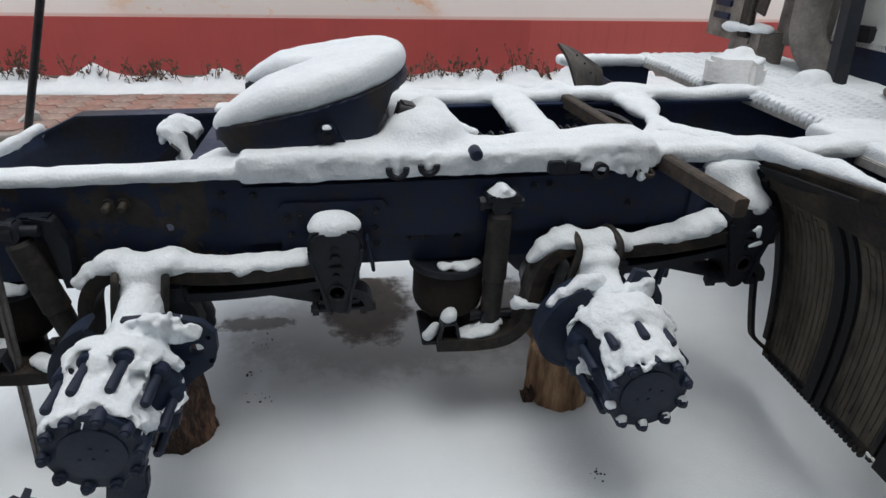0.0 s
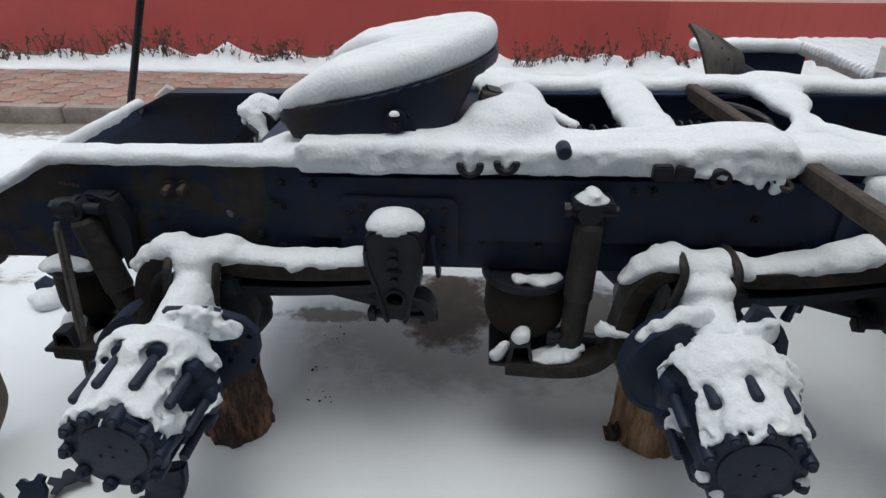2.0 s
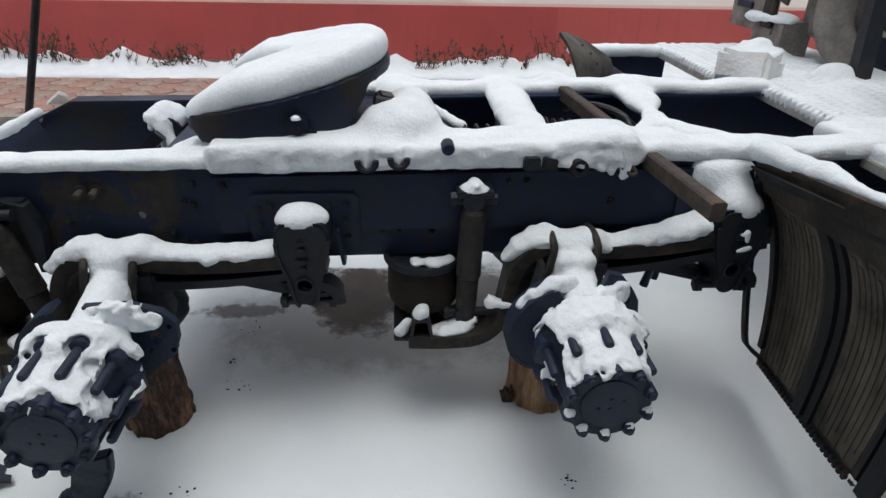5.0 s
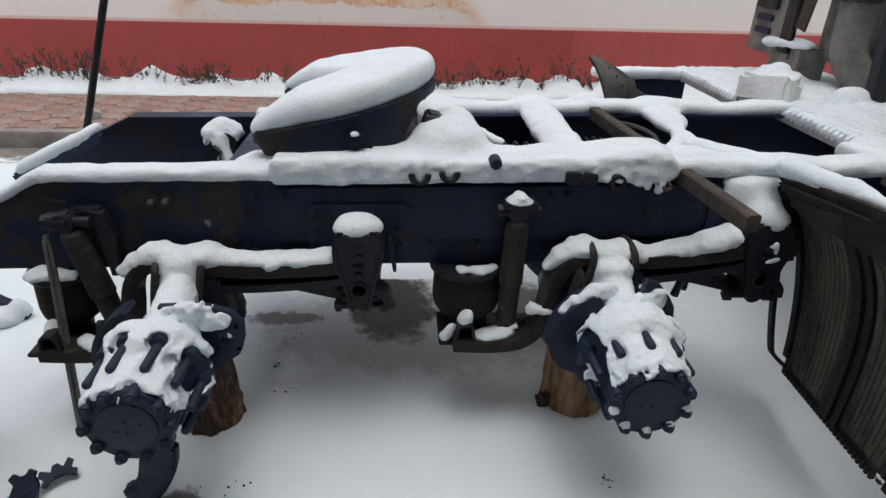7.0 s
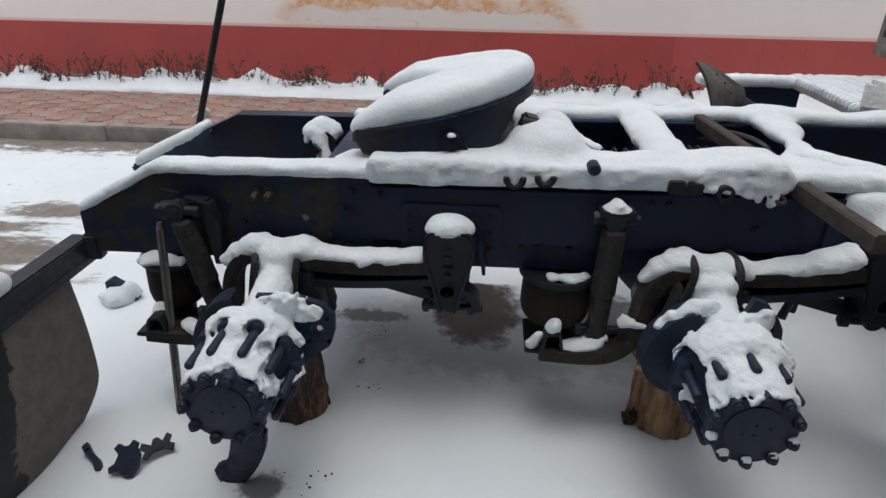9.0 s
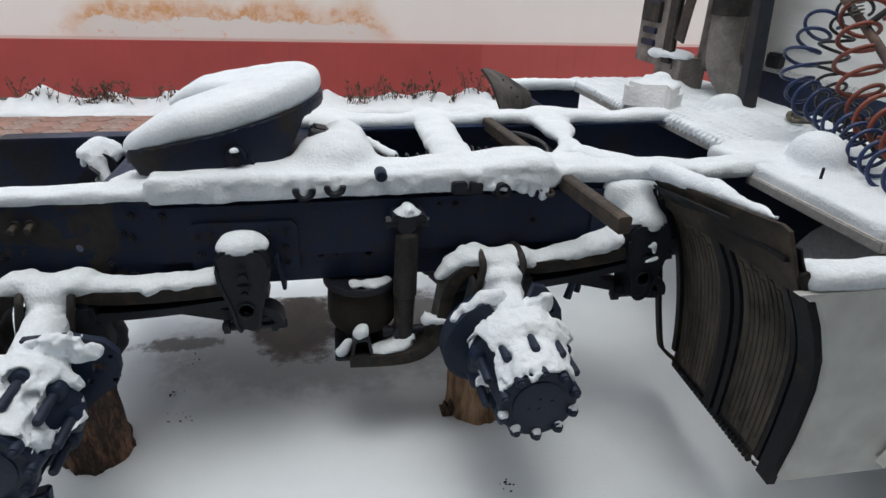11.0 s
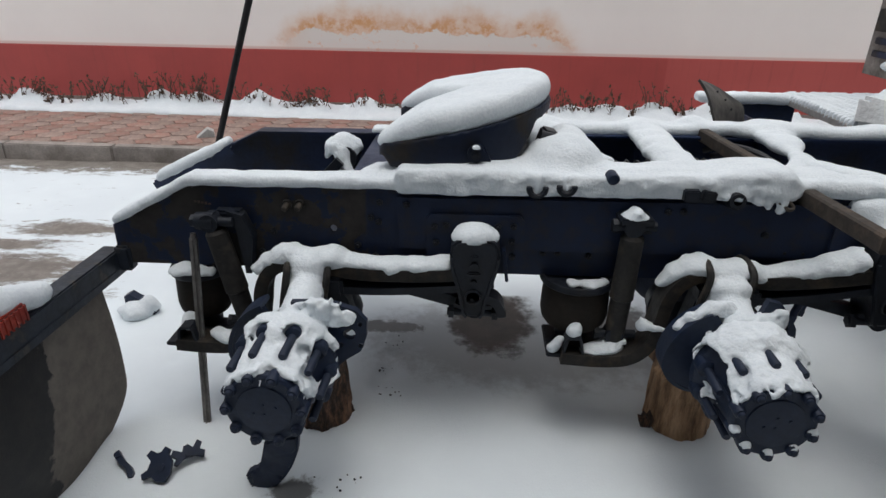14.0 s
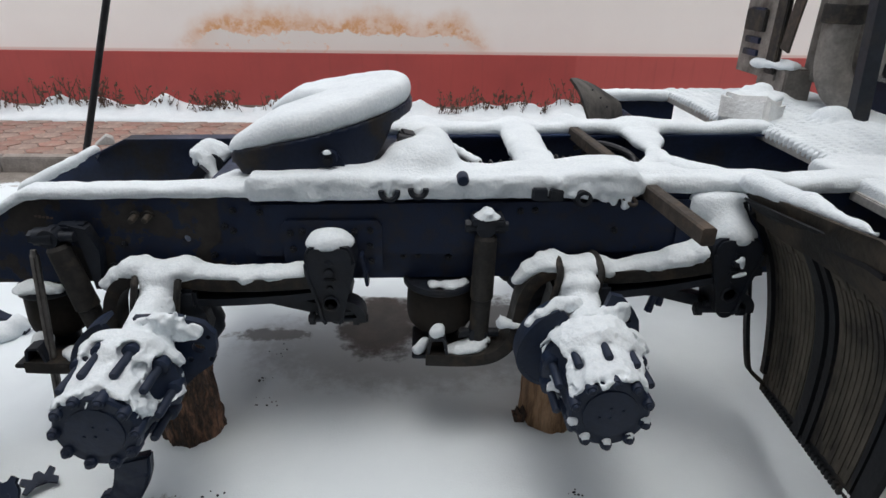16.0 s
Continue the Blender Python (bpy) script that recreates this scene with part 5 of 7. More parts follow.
box(bm, (2.33, 1.55, 1.55), (0.03, 0.10, 0.9), bevel=0.006)
part("slot_frame", bm, M_GREY, shield)
bm = bmesh.new()
sweep(bm, [(2.30, 1.33, 1.62), (2.305, 1.38, 1.42), (2.31, 1.42, 1.24)], rect(0.012, 0.085), up=(1, 0, 0))
part("loose_strip", bm, M_ANGLE, shield)
bm = bmesh.new()
box(bm, (2.42, 1.55, 1.05), (0.16, 0.30, 0.19), bevel=0.01)
part("muffler_bracket", bm, M_EXH, shield)


# ---- air lines ----
def coil(name, path, r, wire, turns, mat, label, squash=1.0, lean=(0, 0, 1)):
    pts = smooth_line(path, 24)
    n = max(turns * 22, 60)
    line = []
    seg = [0.0]
    for a, b in zip(pts, pts[1:]):
        seg.append(seg[-1] + (b - a).length)
    for i in range(n + 1):
        s = seg[-1] * i / n
        k = min(max(int(np.searchsorted(seg, s)), 1), len(pts) - 1)
        f = (s - seg[k - 1]) / max(seg[k] - seg[k - 1], 1e-6)
        c = pts[k - 1].lerp(pts[k], f)
        t = (pts[k] - pts[k - 1]).normalized()
        u = Vector((1, 0, 0)) - t * t.x
        u = u.normalized() if u.length > 0.1 else Vector((0, 1, 0))
        v = t.cross(u)
        a = 2 * math.pi * turns * i / n
        rr = r * (1 + 0.10 * math.sin(a * 0.37 + 1))
        line.append(c + u * rr * math.cos(a) + v * rr * squash * math.sin(a))
    bm = bmesh.new()
    sweep(bm, line, ring(wire, 7))
    return part(name, bm, mat, truck, label, 60)


coil("air_hose", [(2.36, 0.44, 1.45), (2.29, 0.41, 1.37), (2.25, 0.395, 1.28), (2.245, 0.34, 1.18), (2.24, 0.18, 1.13), (2.22, 0.04, 1.105), (2.19, -0.07, 1.075), (2.14, -0.26, 1.04), (2.10, -0.5, 1.02)], 0.060, 0.0075, 17, M_HOSE_B, "blue spiral air hose")
coil("air_hose", [(2.36, 0.25, 1.50), (2.30, 0.20, 1.42), (2.28, 0.135, 1.31), (2.27, 0.06, 1.215), (2.26, -0.03, 1.165), (2.22, -0.20, 1.12), (2.16, -0.5, 1.06)], 0.070, 0.0085, 11, M_HOSE_R, "faded red spiral air hose")
coil("cable", [(2.45, 0.40, 1.50), (2.37, 0.35, 1.42), (2.35, 0.345, 1.32), (2.35, 0.33, 1.22), (2.33, 0.22, 1.14), (2.30, 0.05, 1.10), (2.26, -0.35, 1.06)], 0.055, 0.0068, 14, M_HOSE_K, "black spiral cable")
bm = bmesh.new()
sweep(bm, [(2.36, 0.62, 1.80), (2.30, 0.32, 1.533), (2.30, 0.10, 1.39), (2.22, -0.45, 1.04)], ring(0.016, 10))
part("hose_arm", bm, M_RUST, truck, "rusty hose support tube")
bm = bmesh.new()
sweep(bm, [(2.30, 0.175, 1.443), (2.32, 0.05, 1.56), (2.6, -0.7, 2.2)], ring(0.012, 10))
part("hose_arm", bm, M_HOSE_K, truck)
coil("tension_spring", [(2.28, 0.27, 1.70), (2.28, 0.235, 1.56), (2.28, 0.205, 1.47)], 0.020, 0.0025, 18, M_ROD, "bright steel tension spring")
bm = bmesh.new()
sweep(bm, smooth_line([(2.56, 0.72, 0.985), (2.50, 0.64, 1.0), (2.54, 0.56, 0.99), (2.50, 0.50, 1.005), (2.44, 0.56, 0.995), (2.48, 0.64, 1.01), (2.58, 0.68, 1.0)], 6), ring(0.011, 7))
part("strap", bm, M_CLOTH, truck, "tangled strap end on the catwalk")

# hoses lying between the rails
coil("brake_line", [(0.50, 0.38, 0.895), (0.60, 0.36, 0.902), (0.73, 0.35, 0.915)], 0.028, 0.0045, 6, M_HOSE_K, "thin black spiral line")
coil("brake_line", [(0.83, 0.58, 0.872), (0.95, 0.56, 0.868), (1.14, 0.54, 0.860)], 0.028, 0.0045, 10, M_HOSE_K, "thin black spiral line")
for k, pts in enumerate(([(1.05, 0.75, 0.88), (1.15, 0.68, 0.92), (1.25, 0.55, 0.90), (1.22, 0.42, 0.84)], [(1.10, 0.78, 0.85), (1.22, 0.66, 0.90), (1.30, 0.5, 0.85), (1.25, 0.36, 0.80)],
                         [(0.42, 0.56, 0.95), (0.48, 0.44, 0.93), (0.56, 0.34, 0.90), (0.66, 0.28, 0.90)], [(0.42, 0.66, 0.90), (0.47, 0.5, 0.88), (0.52, 0.36, 0.86)])):
    bm = bmesh.new()
    sweep(bm, smooth_line(pts, 6), ring(0.013, 8))
    part("air_pipe", bm, M_HOSE_K, truck)
bm = bmesh.new()
sweep(bm, smooth_line([(0.43, 0.80, 0.90), (0.47, 0.70, 0.888), (0.52, 0.57, 0.885), (0.60, 0.45, 0.87), (0.68, 0.36, 0.86)], 6), ring(0.020, 10))
part("air_pipe", bm, M_HOSE_K, truck)
# fittings that poke out of the snow on the rail
for x, z, r in ((0.250, 0.938, 0.027), (0.345, 0.946, 0.025)):
    bm = bmesh.new()
    sweep(bm, [(x + r * math.cos(a), -0.046, z + 0.008 + r * math.sin(a)) for a in np.linspace(math.pi * 0.95, math.pi * 2.05, 12)], ring(0.010, 7), up=(0, 1, 0))
    part("shackle", bm, M_CAST, near_rail)
bm = bmesh.new()
lathe(bm, (0.491, 0.0, 0.985), (0, -1, 0), [(0, 0.020), (0.045, 0.020), (0.052, 0.016), (0.054, 0.010)], 14)
part("plug", bm, M_HUB, near_rail)
bm = bmesh.new()
box(bm, (0.745, -0.046, 0.940), (0.050, 0.030, 0.040), bevel=0.004)
box(bm, (0.800, -0.046, 0.940), (0.045, 0.030, 0.034), rot=(0, 6, 0), bevel=0.004)
box(bm, (0.775, -0.050, 0.925), (0.10, 0.012, 0.016), bevel=0.003)
part("bracket", bm, M_CAST, near_rail)
bm = bmesh.new()
lathe(bm, (0.893, 0.03, 0.926), (0, -1, 0), [(0, 0.034), (0.07, 0.034), (0.085, 0.026), (0.085, 0.014), (0.05, 0.012)], 20)
part("pipe_stub", bm, M_CAST, near_rail)
bm = bmesh.new()
sweep(bm, smooth_line([(1.01, -0.01, 0.945), (1.045, -0.035, 0.935), (1.07, -0.05, 0.912), (1.055, -0.055, 0.905), (1.03, -0.04, 0.925)], 5), ring(0.007, 7))
part("hook", bm, M_ANGLE, near_rail)


# ---- loose things round the truck ----
def log(x, y, r, h, mat, label, seed, lean=(0, 0), rough=0.0):
    rnd = random.Random(seed)
    bm = bmesh.new()
    n, m = 64, 24
    rings = []
    for j in range(m + 1):
        v = j / m
        row = []
        for i in range(n):
            a = 2 * math.pi * i / n
            flare = 1 + 0.06 * (1 - v) ** 2 - 0.05 * v
            k = 1 + 0.09 * noise.noise((math.cos(a) * 1.6 + seed, math.sin(a) * 1.6, v * 1.2)) + 0.055 * noise.noise((math.cos(a) * 5, math.sin(a) * 5 + seed, v * 4))
            # bark broken off in plates
            k += rough * (0.045 if noise.noise((math.cos(a) * 3.1 + seed, math.sin(a) * 3.1, v * 5.2)) > 0.08 else -0.030)
            row.append(bm.verts.new((x + lean[0] * v + r * flare * k * math.cos(a), y + lean[1] * v + r * flare * k * math.sin(a), -0.03 + (h + 0.03) * v + 0.012 * noise.noise((a * 2, seed, v * 3)) * (v > 0.9))))
        rings.append(row)
    for a, b in zip(rings, rings[1:]):
        for i in range(n):
            bm.faces.new((a[i], a[(i + 1) % n], b[(i + 1) % n], b[i]))
    bm.faces.new(rings[0][::-1])
    bm.faces.new(rings[-1])
    ob = new("log_stump", mesh_of("log_stump", bm, mat, 60))
    return tagged(ob, label, "log", "log stands")


log(0.868, 0.002, 0.122, 0.318, M_LOG_PALE, "pale split log standing upright under the front drive axle", 3)
log(-0.520, -0.055, 0.112, 0.395, M_LOG_DARK, "dark rotten log standing upright under the rear drive axle", 8, (-0.020, 0.0), 1.0)
# bark slivers beside the pale log
bm = bmesh.new()
plate(bm, [(0.718, 0.0), (0.755, -0.01), (0.766, 0.035), (0.752, 0.062), (0.742, 0.040), (0.728, 0.058), (0.722, 0.034), (0.708, 0.036)], -0.06, -0.03)
tagged(new("bark_sliver", mesh_of("bark_sliver", bm, M_LOG_DARK)), "splintered dark bark beside a log on the snow", "bark")
bm = bmesh.new()
box(bm, (0.805, -0.085, 0.340), (0.19, 0.15, 0.066), rot=(0, 5, 14), bevel=0.010)
box(bm, (0.745, -0.125, 0.312), (0.07, 0.06, 0.055), rot=(6, 18, 30), bevel=0.012)
tagged(new("wood_wedge", mesh_of("wood_wedge", bm, M_LOG_PALE)), "pale wooden wedge between log and axle", "wedge")

# steel bar across the frame
a0, a1 = Vector((1.025, 0.95, 0.975)), Vector((1.165, -0.385, 0.960))
bm = bmesh.new()
k = 0.006
sweep(bm, [a0, a1], [(-0.022 + k, -0.055), (0.022 - k, -0.055), (0.022, -0.055 + k), (0.022, -k), (0.022 - k, 0), (-0.022 + k, 0), (-0.022, -k), (-0.022, -0.055 + k)], up=(1, 0, 0))
tagged(new("steel_bar", mesh_of("steel_bar", bm, M_ANGLE, 30)), "brown steel bar laid across the truck frame", "bar")

# leaning strip of steel
bm = bmesh.new()
sweep(bm, [(-0.948, -0.158, -0.01), (-0.935, -0.110, 0.40), (-0.922, -0.075, 0.735)], [(-0.013, -0.006), (0.013, -0.006), (0.013, 0.006), (-0.013, 0.006)], up=(1, 0, 0))
sweep(bm, [(-0.948, -0.165, -0.01), (-0.922, -0.082, 0.735)], rect(0.004, 0.012), up=(1, 0, 0))
cyl(bm, (-0.9225, -0.077, 0.728), (-0.921, -0.074, 0.752), 0.011, 0.009, 10)
tagged(new("steel_strip", mesh_of("steel_strip", bm, M_ROD, 30)), "thin grey steel strip leaning on the truck", "bar")

# pipe standing behind the frame
bm = bmesh.new()
pd = Vector((0.355, 0.0, 1.0))
p0 = Vector((-1.515, 0.91, -0.02))
sweep(bm, [p0 + pd * s for s in (0, 0.5, 1.0, 1.6, 2.3)], ring(0.0155, 14), up=(0, 1, 0))
tagged(new("leaning_pipe", mesh_of("leaning_pipe", bm, M_POLE, 50)), "dark round pipe standing aslant behind the frame", "pipe")


BRAKE_SHAPES = {
    "bow": [(-0.075, -0.04), (-0.03, -0.018), (0.03, -0.022), (0.07, -0.05), (0.085, -0.02), (0.062, 0.0), (0.085, 0.03), (0.065, 0.055), (0.03, 0.022), (0.012, 0.05), (-0.014, 0.048), (-0.03, 0.02), (-0.07, 0.05), (-0.09, 0.025), (-0.066, 0.0), (-0.09, -0.025)],
    "fork": [(-0.075, -0.075), (-0.03, -0.055), (0.0, -0.08), (0.05, -0.085), (0.075, -0.03), (0.07, 0.04), (0.045, 0.075), (0.05, 0.10), (0.02, 0.115), (0.005, 0.085), (-0.02, 0.075), (-0.055, 0.09), (-0.075, 0.06), (-0.045, 0.03), (-0.055, -0.02), (-0.085, -0.045)],
    "link": [(-0.12, 0.02), (-0.09, 0.0), (-0.04, -0.012), (0.02, -0.02), (0.07, -0.05), (0.09, -0.035), (0.075, -0.01), (0.03, 0.012), (-0.03, 0.02), (-0.075, 0.035), (-0.11, 0.05)],
}


def shoe(kind, x, y, z, rot, s, label, lug=(0.0, 0.0)):
    """A worn cast brake piece with a round lug."""
    bm = bmesh.new()
    plate(bm, [(a * s, b * s) for a, b in BRAKE_SHAPES[kind]], -0.02 * s, 0.02 * s)
    cyl(bm, (lug[0] * s, -0.032 * s, lug[1] * s), (lug[0] * s, 0.032 * s, lug[1] * s), 0.020 * s, 0.017 * s, 14)
    ob = new("brake_part", mesh_of("brake_part", bm, M_HUB))
    ob.matrix_world = pose(x, y, z, *rot)
    return tagged(ob, label, "brake part", "scattered brake parts")


shoe("bow", -0.925, -0.362, 0.030, (-52, 0, 42), 0.62, "small black cast brake piece sticking out of the snow")
shoe("fork", -0.992, -0.440, 0.040, (-46, 6, 8), 0.58, "black forked brake piece half sunk in the snow", (0.02, 0.0))
shoe("link", -1.118, -0.422, 0.018, (-66, 10, -22), 0.56, "thin black brake piece lying on the snow", (-0.09, 0.022))
SHOE = [(-0.605, 0.195), (-0.490, 0.225), (-0.500, 0.15), (-0.522, 0.09), (-0.552, 0.038), (-0.590, -0.010), (-0.620, -0.04), (-0.69, -0.04), (-0.672, 0.010), (-0.690, 0.028), (-0.672, 0.060), (-0.640, 0.068), (-0.622, 0.12)]
# spring washer and long shoe under the rear hub
bm = bmesh.new()
plate(bm, SHOE, -0.42, -0.46)
bmesh.ops.bevel(bm, geom=list(bm.edges), offset=0.009, segments=2, affect="EDGES", clamp_overlap=True)
tagged(new("brake_shoe", mesh_of("brake_shoe", bm, M_HUB)), "black brake shoe propped in the snow below the rear hub", "brake shoe", "scattered brake parts")
# lump behind the air spring
bm = bmesh.new()
plate(bm, [(-1.67, 0.0), (-1.53, 0.0), (-1.525, 0.05), (-1.55, 0.065), (-1.61, 0.095), (-1.64, 0.115), (-1.67, 0.10)], 0.585, 0.63)
tagged(new("axle_stand", mesh_of("axle_stand", bm, M_HUB)), "black cast lump under a cap of snow", "metal part")
# crumbs of dirt on the snow
for k in range(44):
    rnd = random.Random(k + 50)
    cx, cy, sp = [(-0.325, 0.215, 0.018), (-0.27, 0.058, 0.035), (-0.40, -0.44, 0.06), (0.88, -0.43, 0.015), (-0.30, 0.42, 0.03)][k % 5]
    x, y, s = rnd.gauss(cx, sp), rnd.gauss(cy, sp), rnd.uniform(0.0015, 0.0048)
    bm = bmesh.new()
    bmesh.ops.create_icosphere(bm, subdivisions=1, radius=s, matrix=pose(x, y, float(ground_height(np.array(x), np.array(y))) + s * 0.3, rnd.uniform(0, 90), rnd.uniform(0, 90), 0) @ Matrix.Diagonal((1.4, 1, 0.6, 1)))
    tagged(new("dirt_crumb", mesh_of("dirt_crumb", bm, M_CAST)), "dark crumb of dirt on the snow", "dirt", "dirt crumbs")

# broken piece of kerb on the pavement
bm = bmesh.new()
plate(bm, [(-0.09, 0.0), (0.08, 0.0), (0.075, 0.055), (0.02, 0.085)], -0.05, 0.06)
bmesh.ops.bevel(bm, geom=list(bm.edges), offset=0.006, segments=1, affect="EDGES", clamp_overlap=True)
shard = new("concrete_shard", mesh_of("concrete_shard", bm, M_TANK, 30))
shard.matrix_world = pose(-2.53, 3.60, PAVE_Z + 0.006, 0, 0, 24)
tagged(shard, "broken pale concrete piece lying on the pavers", "rubble")

# foam block on the catwalk
bm = bmesh.new()
box(bm, (0, 0, 0), (0.245, 0.235, 0.125), bevel=0.022, seg=4)
bmesh.ops.subdivide_edges(bm, edges=bm.edges, cuts=2, use_grid_fill=True)
for v in bm.verts:
    v.co.z *= 1.0 - 0.5 * v.co.x
    v.co += Vector((1, 0.8, 1)) * (0.016 * noise.noise(v.co * 9) + 0.006 * noise.noise(v.co * 31))
blk = new("foam_block", mesh_of("foam_block", bm, M_ICE, 60))
blk.matrix_world = pose(1.975, 1.01, 1.008, 0, 6, 42)
tagged(blk, "off-white foam block lying on the snowy catwalk", "block")


# ---- snow lying on everything ----
def frame_top(X):
    return np.where(X < -0.945, 0.906 + (X + 0.945) * 0.538, 0.906 + 0.0135 * (X + 0.94))


def frame_snow(X, Y, Z):
    S = Z - frame_top(X)
    wave = 0.010 * lattice_noise(X, 0 * X, 0 * X, 0.24, 11) + 0.005 * lattice_noise(X, Y, 0 * X, 0.09, 12)
    # thin strip over the tail of the near rail
    d = d_box(X, Y, S, (-0.71, 0.035, 0.014), (0.54, 0.052, 0.020), 0.019)
    # thick bank along the mounting angle: its face hangs over the edge
    bank_h = 0.058 + wave + 0.018 * np.exp(-((X - 0.0) / 0.22) ** 2) + 0.030 * np.exp(-((X - 0.98) / 0.13) ** 2)
    bank = d_box(X, Y, S - 0.5 * bank_h + 0.006, (0.43, 0.060, 0), (0.648, 0.095, 0.5 * 0.058 + 0.013), 0.024)
    bank = bank - 0.5 * (bank_h - 0.058)
    d = smin(d, bank, 0.012)
    # spread over the deck plate
    d = smin(d, d_box(X, Y, S - 0.02 - wave, (0.70, 0.102, 0), (0.56, 0.070, 0.034), 0.03), 0.035)
    # forward of the bank the strip narrows again
    d = smin(d, d_box(X, Y, S - 0.018 - wave, (1.50, 0.044, 0), (0.50, 0.064, 0.030), 0.028), 0.03)
    # heap in front of the coupling
    d = smin(d, d_ball(X, Y, Z, (0.352, 0.17, 0.975), (0.140, 0.14, 0.098)), 0.035)
    d = smin(d, d_ball(X, Y, Z, (0.385, 0.33, 0.970), (0.095, 0.20, 0.095)), 0.04)
    # cross members
    d = smin(d, d_capsule(X, Y, Z, (0.345, 0.15, 0.950), (0.345, 0.88, 0.955), 0.098, 0.085, 0.42), 0.04)
    d = smin(d, d_capsule(X, Y, Z, (0.785, 0.15, 0.950), (0.785, 0.88, 0.955), 0.082, 0.082, 0.48), 0.04)
    d = smin(d, d_capsule(X, Y, Z, (1.350, 0.86, 0.950), (1.325, 0.62, 0.950), 0.115, 0.060, 0.42), 0.04)
    d = smin(d, d_capsule(X, Y, Z, (1.325, 0.62, 0.950), (1.298, 0.42, 0.948), 0.060, 0.026, 0.55), 0.03)
    d = smin(d, d_capsule(X, Y, Z, (1.298, 0.42, 0.948), (1.190, 0.24, 0.945), 0.026, 0.034, 0.6), 0.025)
    d = smin(d, d_capsule(X, Y, Z, (1.298, 0.42, 0.948), (1.350, 0.20, 0.945), 0.026, 0.052, 0.6), 0.025)
    d = smin(d, d_capsule(X, Y, Z, (1.350, 0.20, 0.945), (1.50, 0.09, 0.945), 0.045, 0.050, 0.6), 0.03)
    # snow on the pipe between the rails
    d = smin(d, d_line(X, Y, Z, [(0.43, 0.78, 0.925), (0.47, 0.70, 0.912), (0.52, 0.57, 0.908), (0.585, 0.47, 0.893)], 0.019), 0.02)
    # far rail
    far = d_box(X, Y, S - 0.022 - wave, (1.08, RAIL_Y - 0.015, 0), (0.90, 0.058, 0.028), 0.026)
    d = smin(d, far, 0.03)
    d = smin(d, d_ball(X, Y, Z, (1.02, 0.88, 0.972), (0.06, 0.07, 0.035)), 0.03)
    d = smin(d, d_box(X, Y, S, (-0.30, RAIL_Y - 0.03, 0.004), (0.14, 0.04, 0.018), 0.016), 0.01)
    far_tail = d_box(X, Y, Z - 0.908 - (X + 0.96) * 0.475, (-1.31, RAIL_Y - 0.030, 0.000), (0.19, 0.056, 0.036), 0.034)
    d = smin(d, far_tail, 0.01)
    for x, w, l in TONGUES:
        d = smin(d, d_capsule(X, Y, Z, (x, -0.034, 0.975), (x, -0.040, 0.955 - l), w, w * 0.8), 0.012)
    # rough face of the bank
    d = d + (0.0045 * lattice_noise(X * 0.6, Y, Z, 0.026, 21) + 0.0050 * lattice_noise(X * 0.75, Y, Z, 0.0165, 22)) * np.clip(0.3 - Y * 18, 0, 1)
    # under the left end of the coupling
    d = smin(d, d_ball(X, Y, Z, (-0.20, 0.15, 0.925), (0.17, 0.11, 0.032)), 0.03)
    return d


TONGUES = ((0.251, 0.015, 0.022), (0.345, 0.013, 0.014), (0.905, 0.012, 0.026), (0.935, 0.012, 0.016), (0.965, 0.018, 0.034), (1.00, 0.015, 0.046), (1.038, 0.017, 0.058), (0.86, 0.012, 0.020), (0.81, 0.011, 0.012))


def bank_edge(X, Y, Z):
    """The bank's face ends in a straight line along the steel, but for a few tongues that hang over it."""
    d = np.where((Y < 0.02) & (X > -0.94), frame_top(X) - 0.011 - Z, -1.0)
    for x, w, l in TONGUES:
        d = np.minimum(d, d_capsule(X, Y, Z, (x, -0.034, 0.975), (x, -0.040, 0.955 - l), w, w * 0.8) - 0.004)
    return d


snow_form("snow_bank", frame_snow, (-1.54, -0.10, 0.62), (2.02, 1.02, 1.10), 0.0078, "thick smooth snow lying along the black truck frame", 0.004, 2, cut=bank_edge)


def coupling_snow(X, Y, Z):
    zt = fw_z(X) - 0.10 * np.clip(-0.20 - X, 0, 1)
    th = 0.090 + 0.010 * lattice_noise(X, Y, 0 * X, 0.3, 31)
    disc = smax(np.hypot(X - FW_X, Y - FW_Y) - FW_R - 0.004, -0.305 - X, 0.03)
    open_ = np.abs(Y - FW_Y - 0.02) - (np.clip(-0.02 - X, 0, 1) * 1.02 - 0.012)
    d2 = smax(disc, -np.maximum(open_, X + 0.04), 0.045)
    th = th * np.clip(0.45 + (X + 0.31) / 0.30, 0.45, 1.0)
    r = np.minimum(0.062, th * 0.64)
    qz = np.abs(Z - zt + 0.014 - th * 0.5) - th * 0.5 + r * 0.75
    d = np.sqrt(np.maximum(d2 + r, 0) ** 2 + np.maximum(qz, 0) ** 2) + np.minimum(np.maximum(d2 + r, qz), 0) - r * 0.85
    return d


snow_form("snow_pillow", coupling_snow, (-0.40, -0.02, 0.97), (0.37, 0.89, 1.30), 0.011, "smooth pillow of snow on the tilted fifth wheel", 0.003, 7)


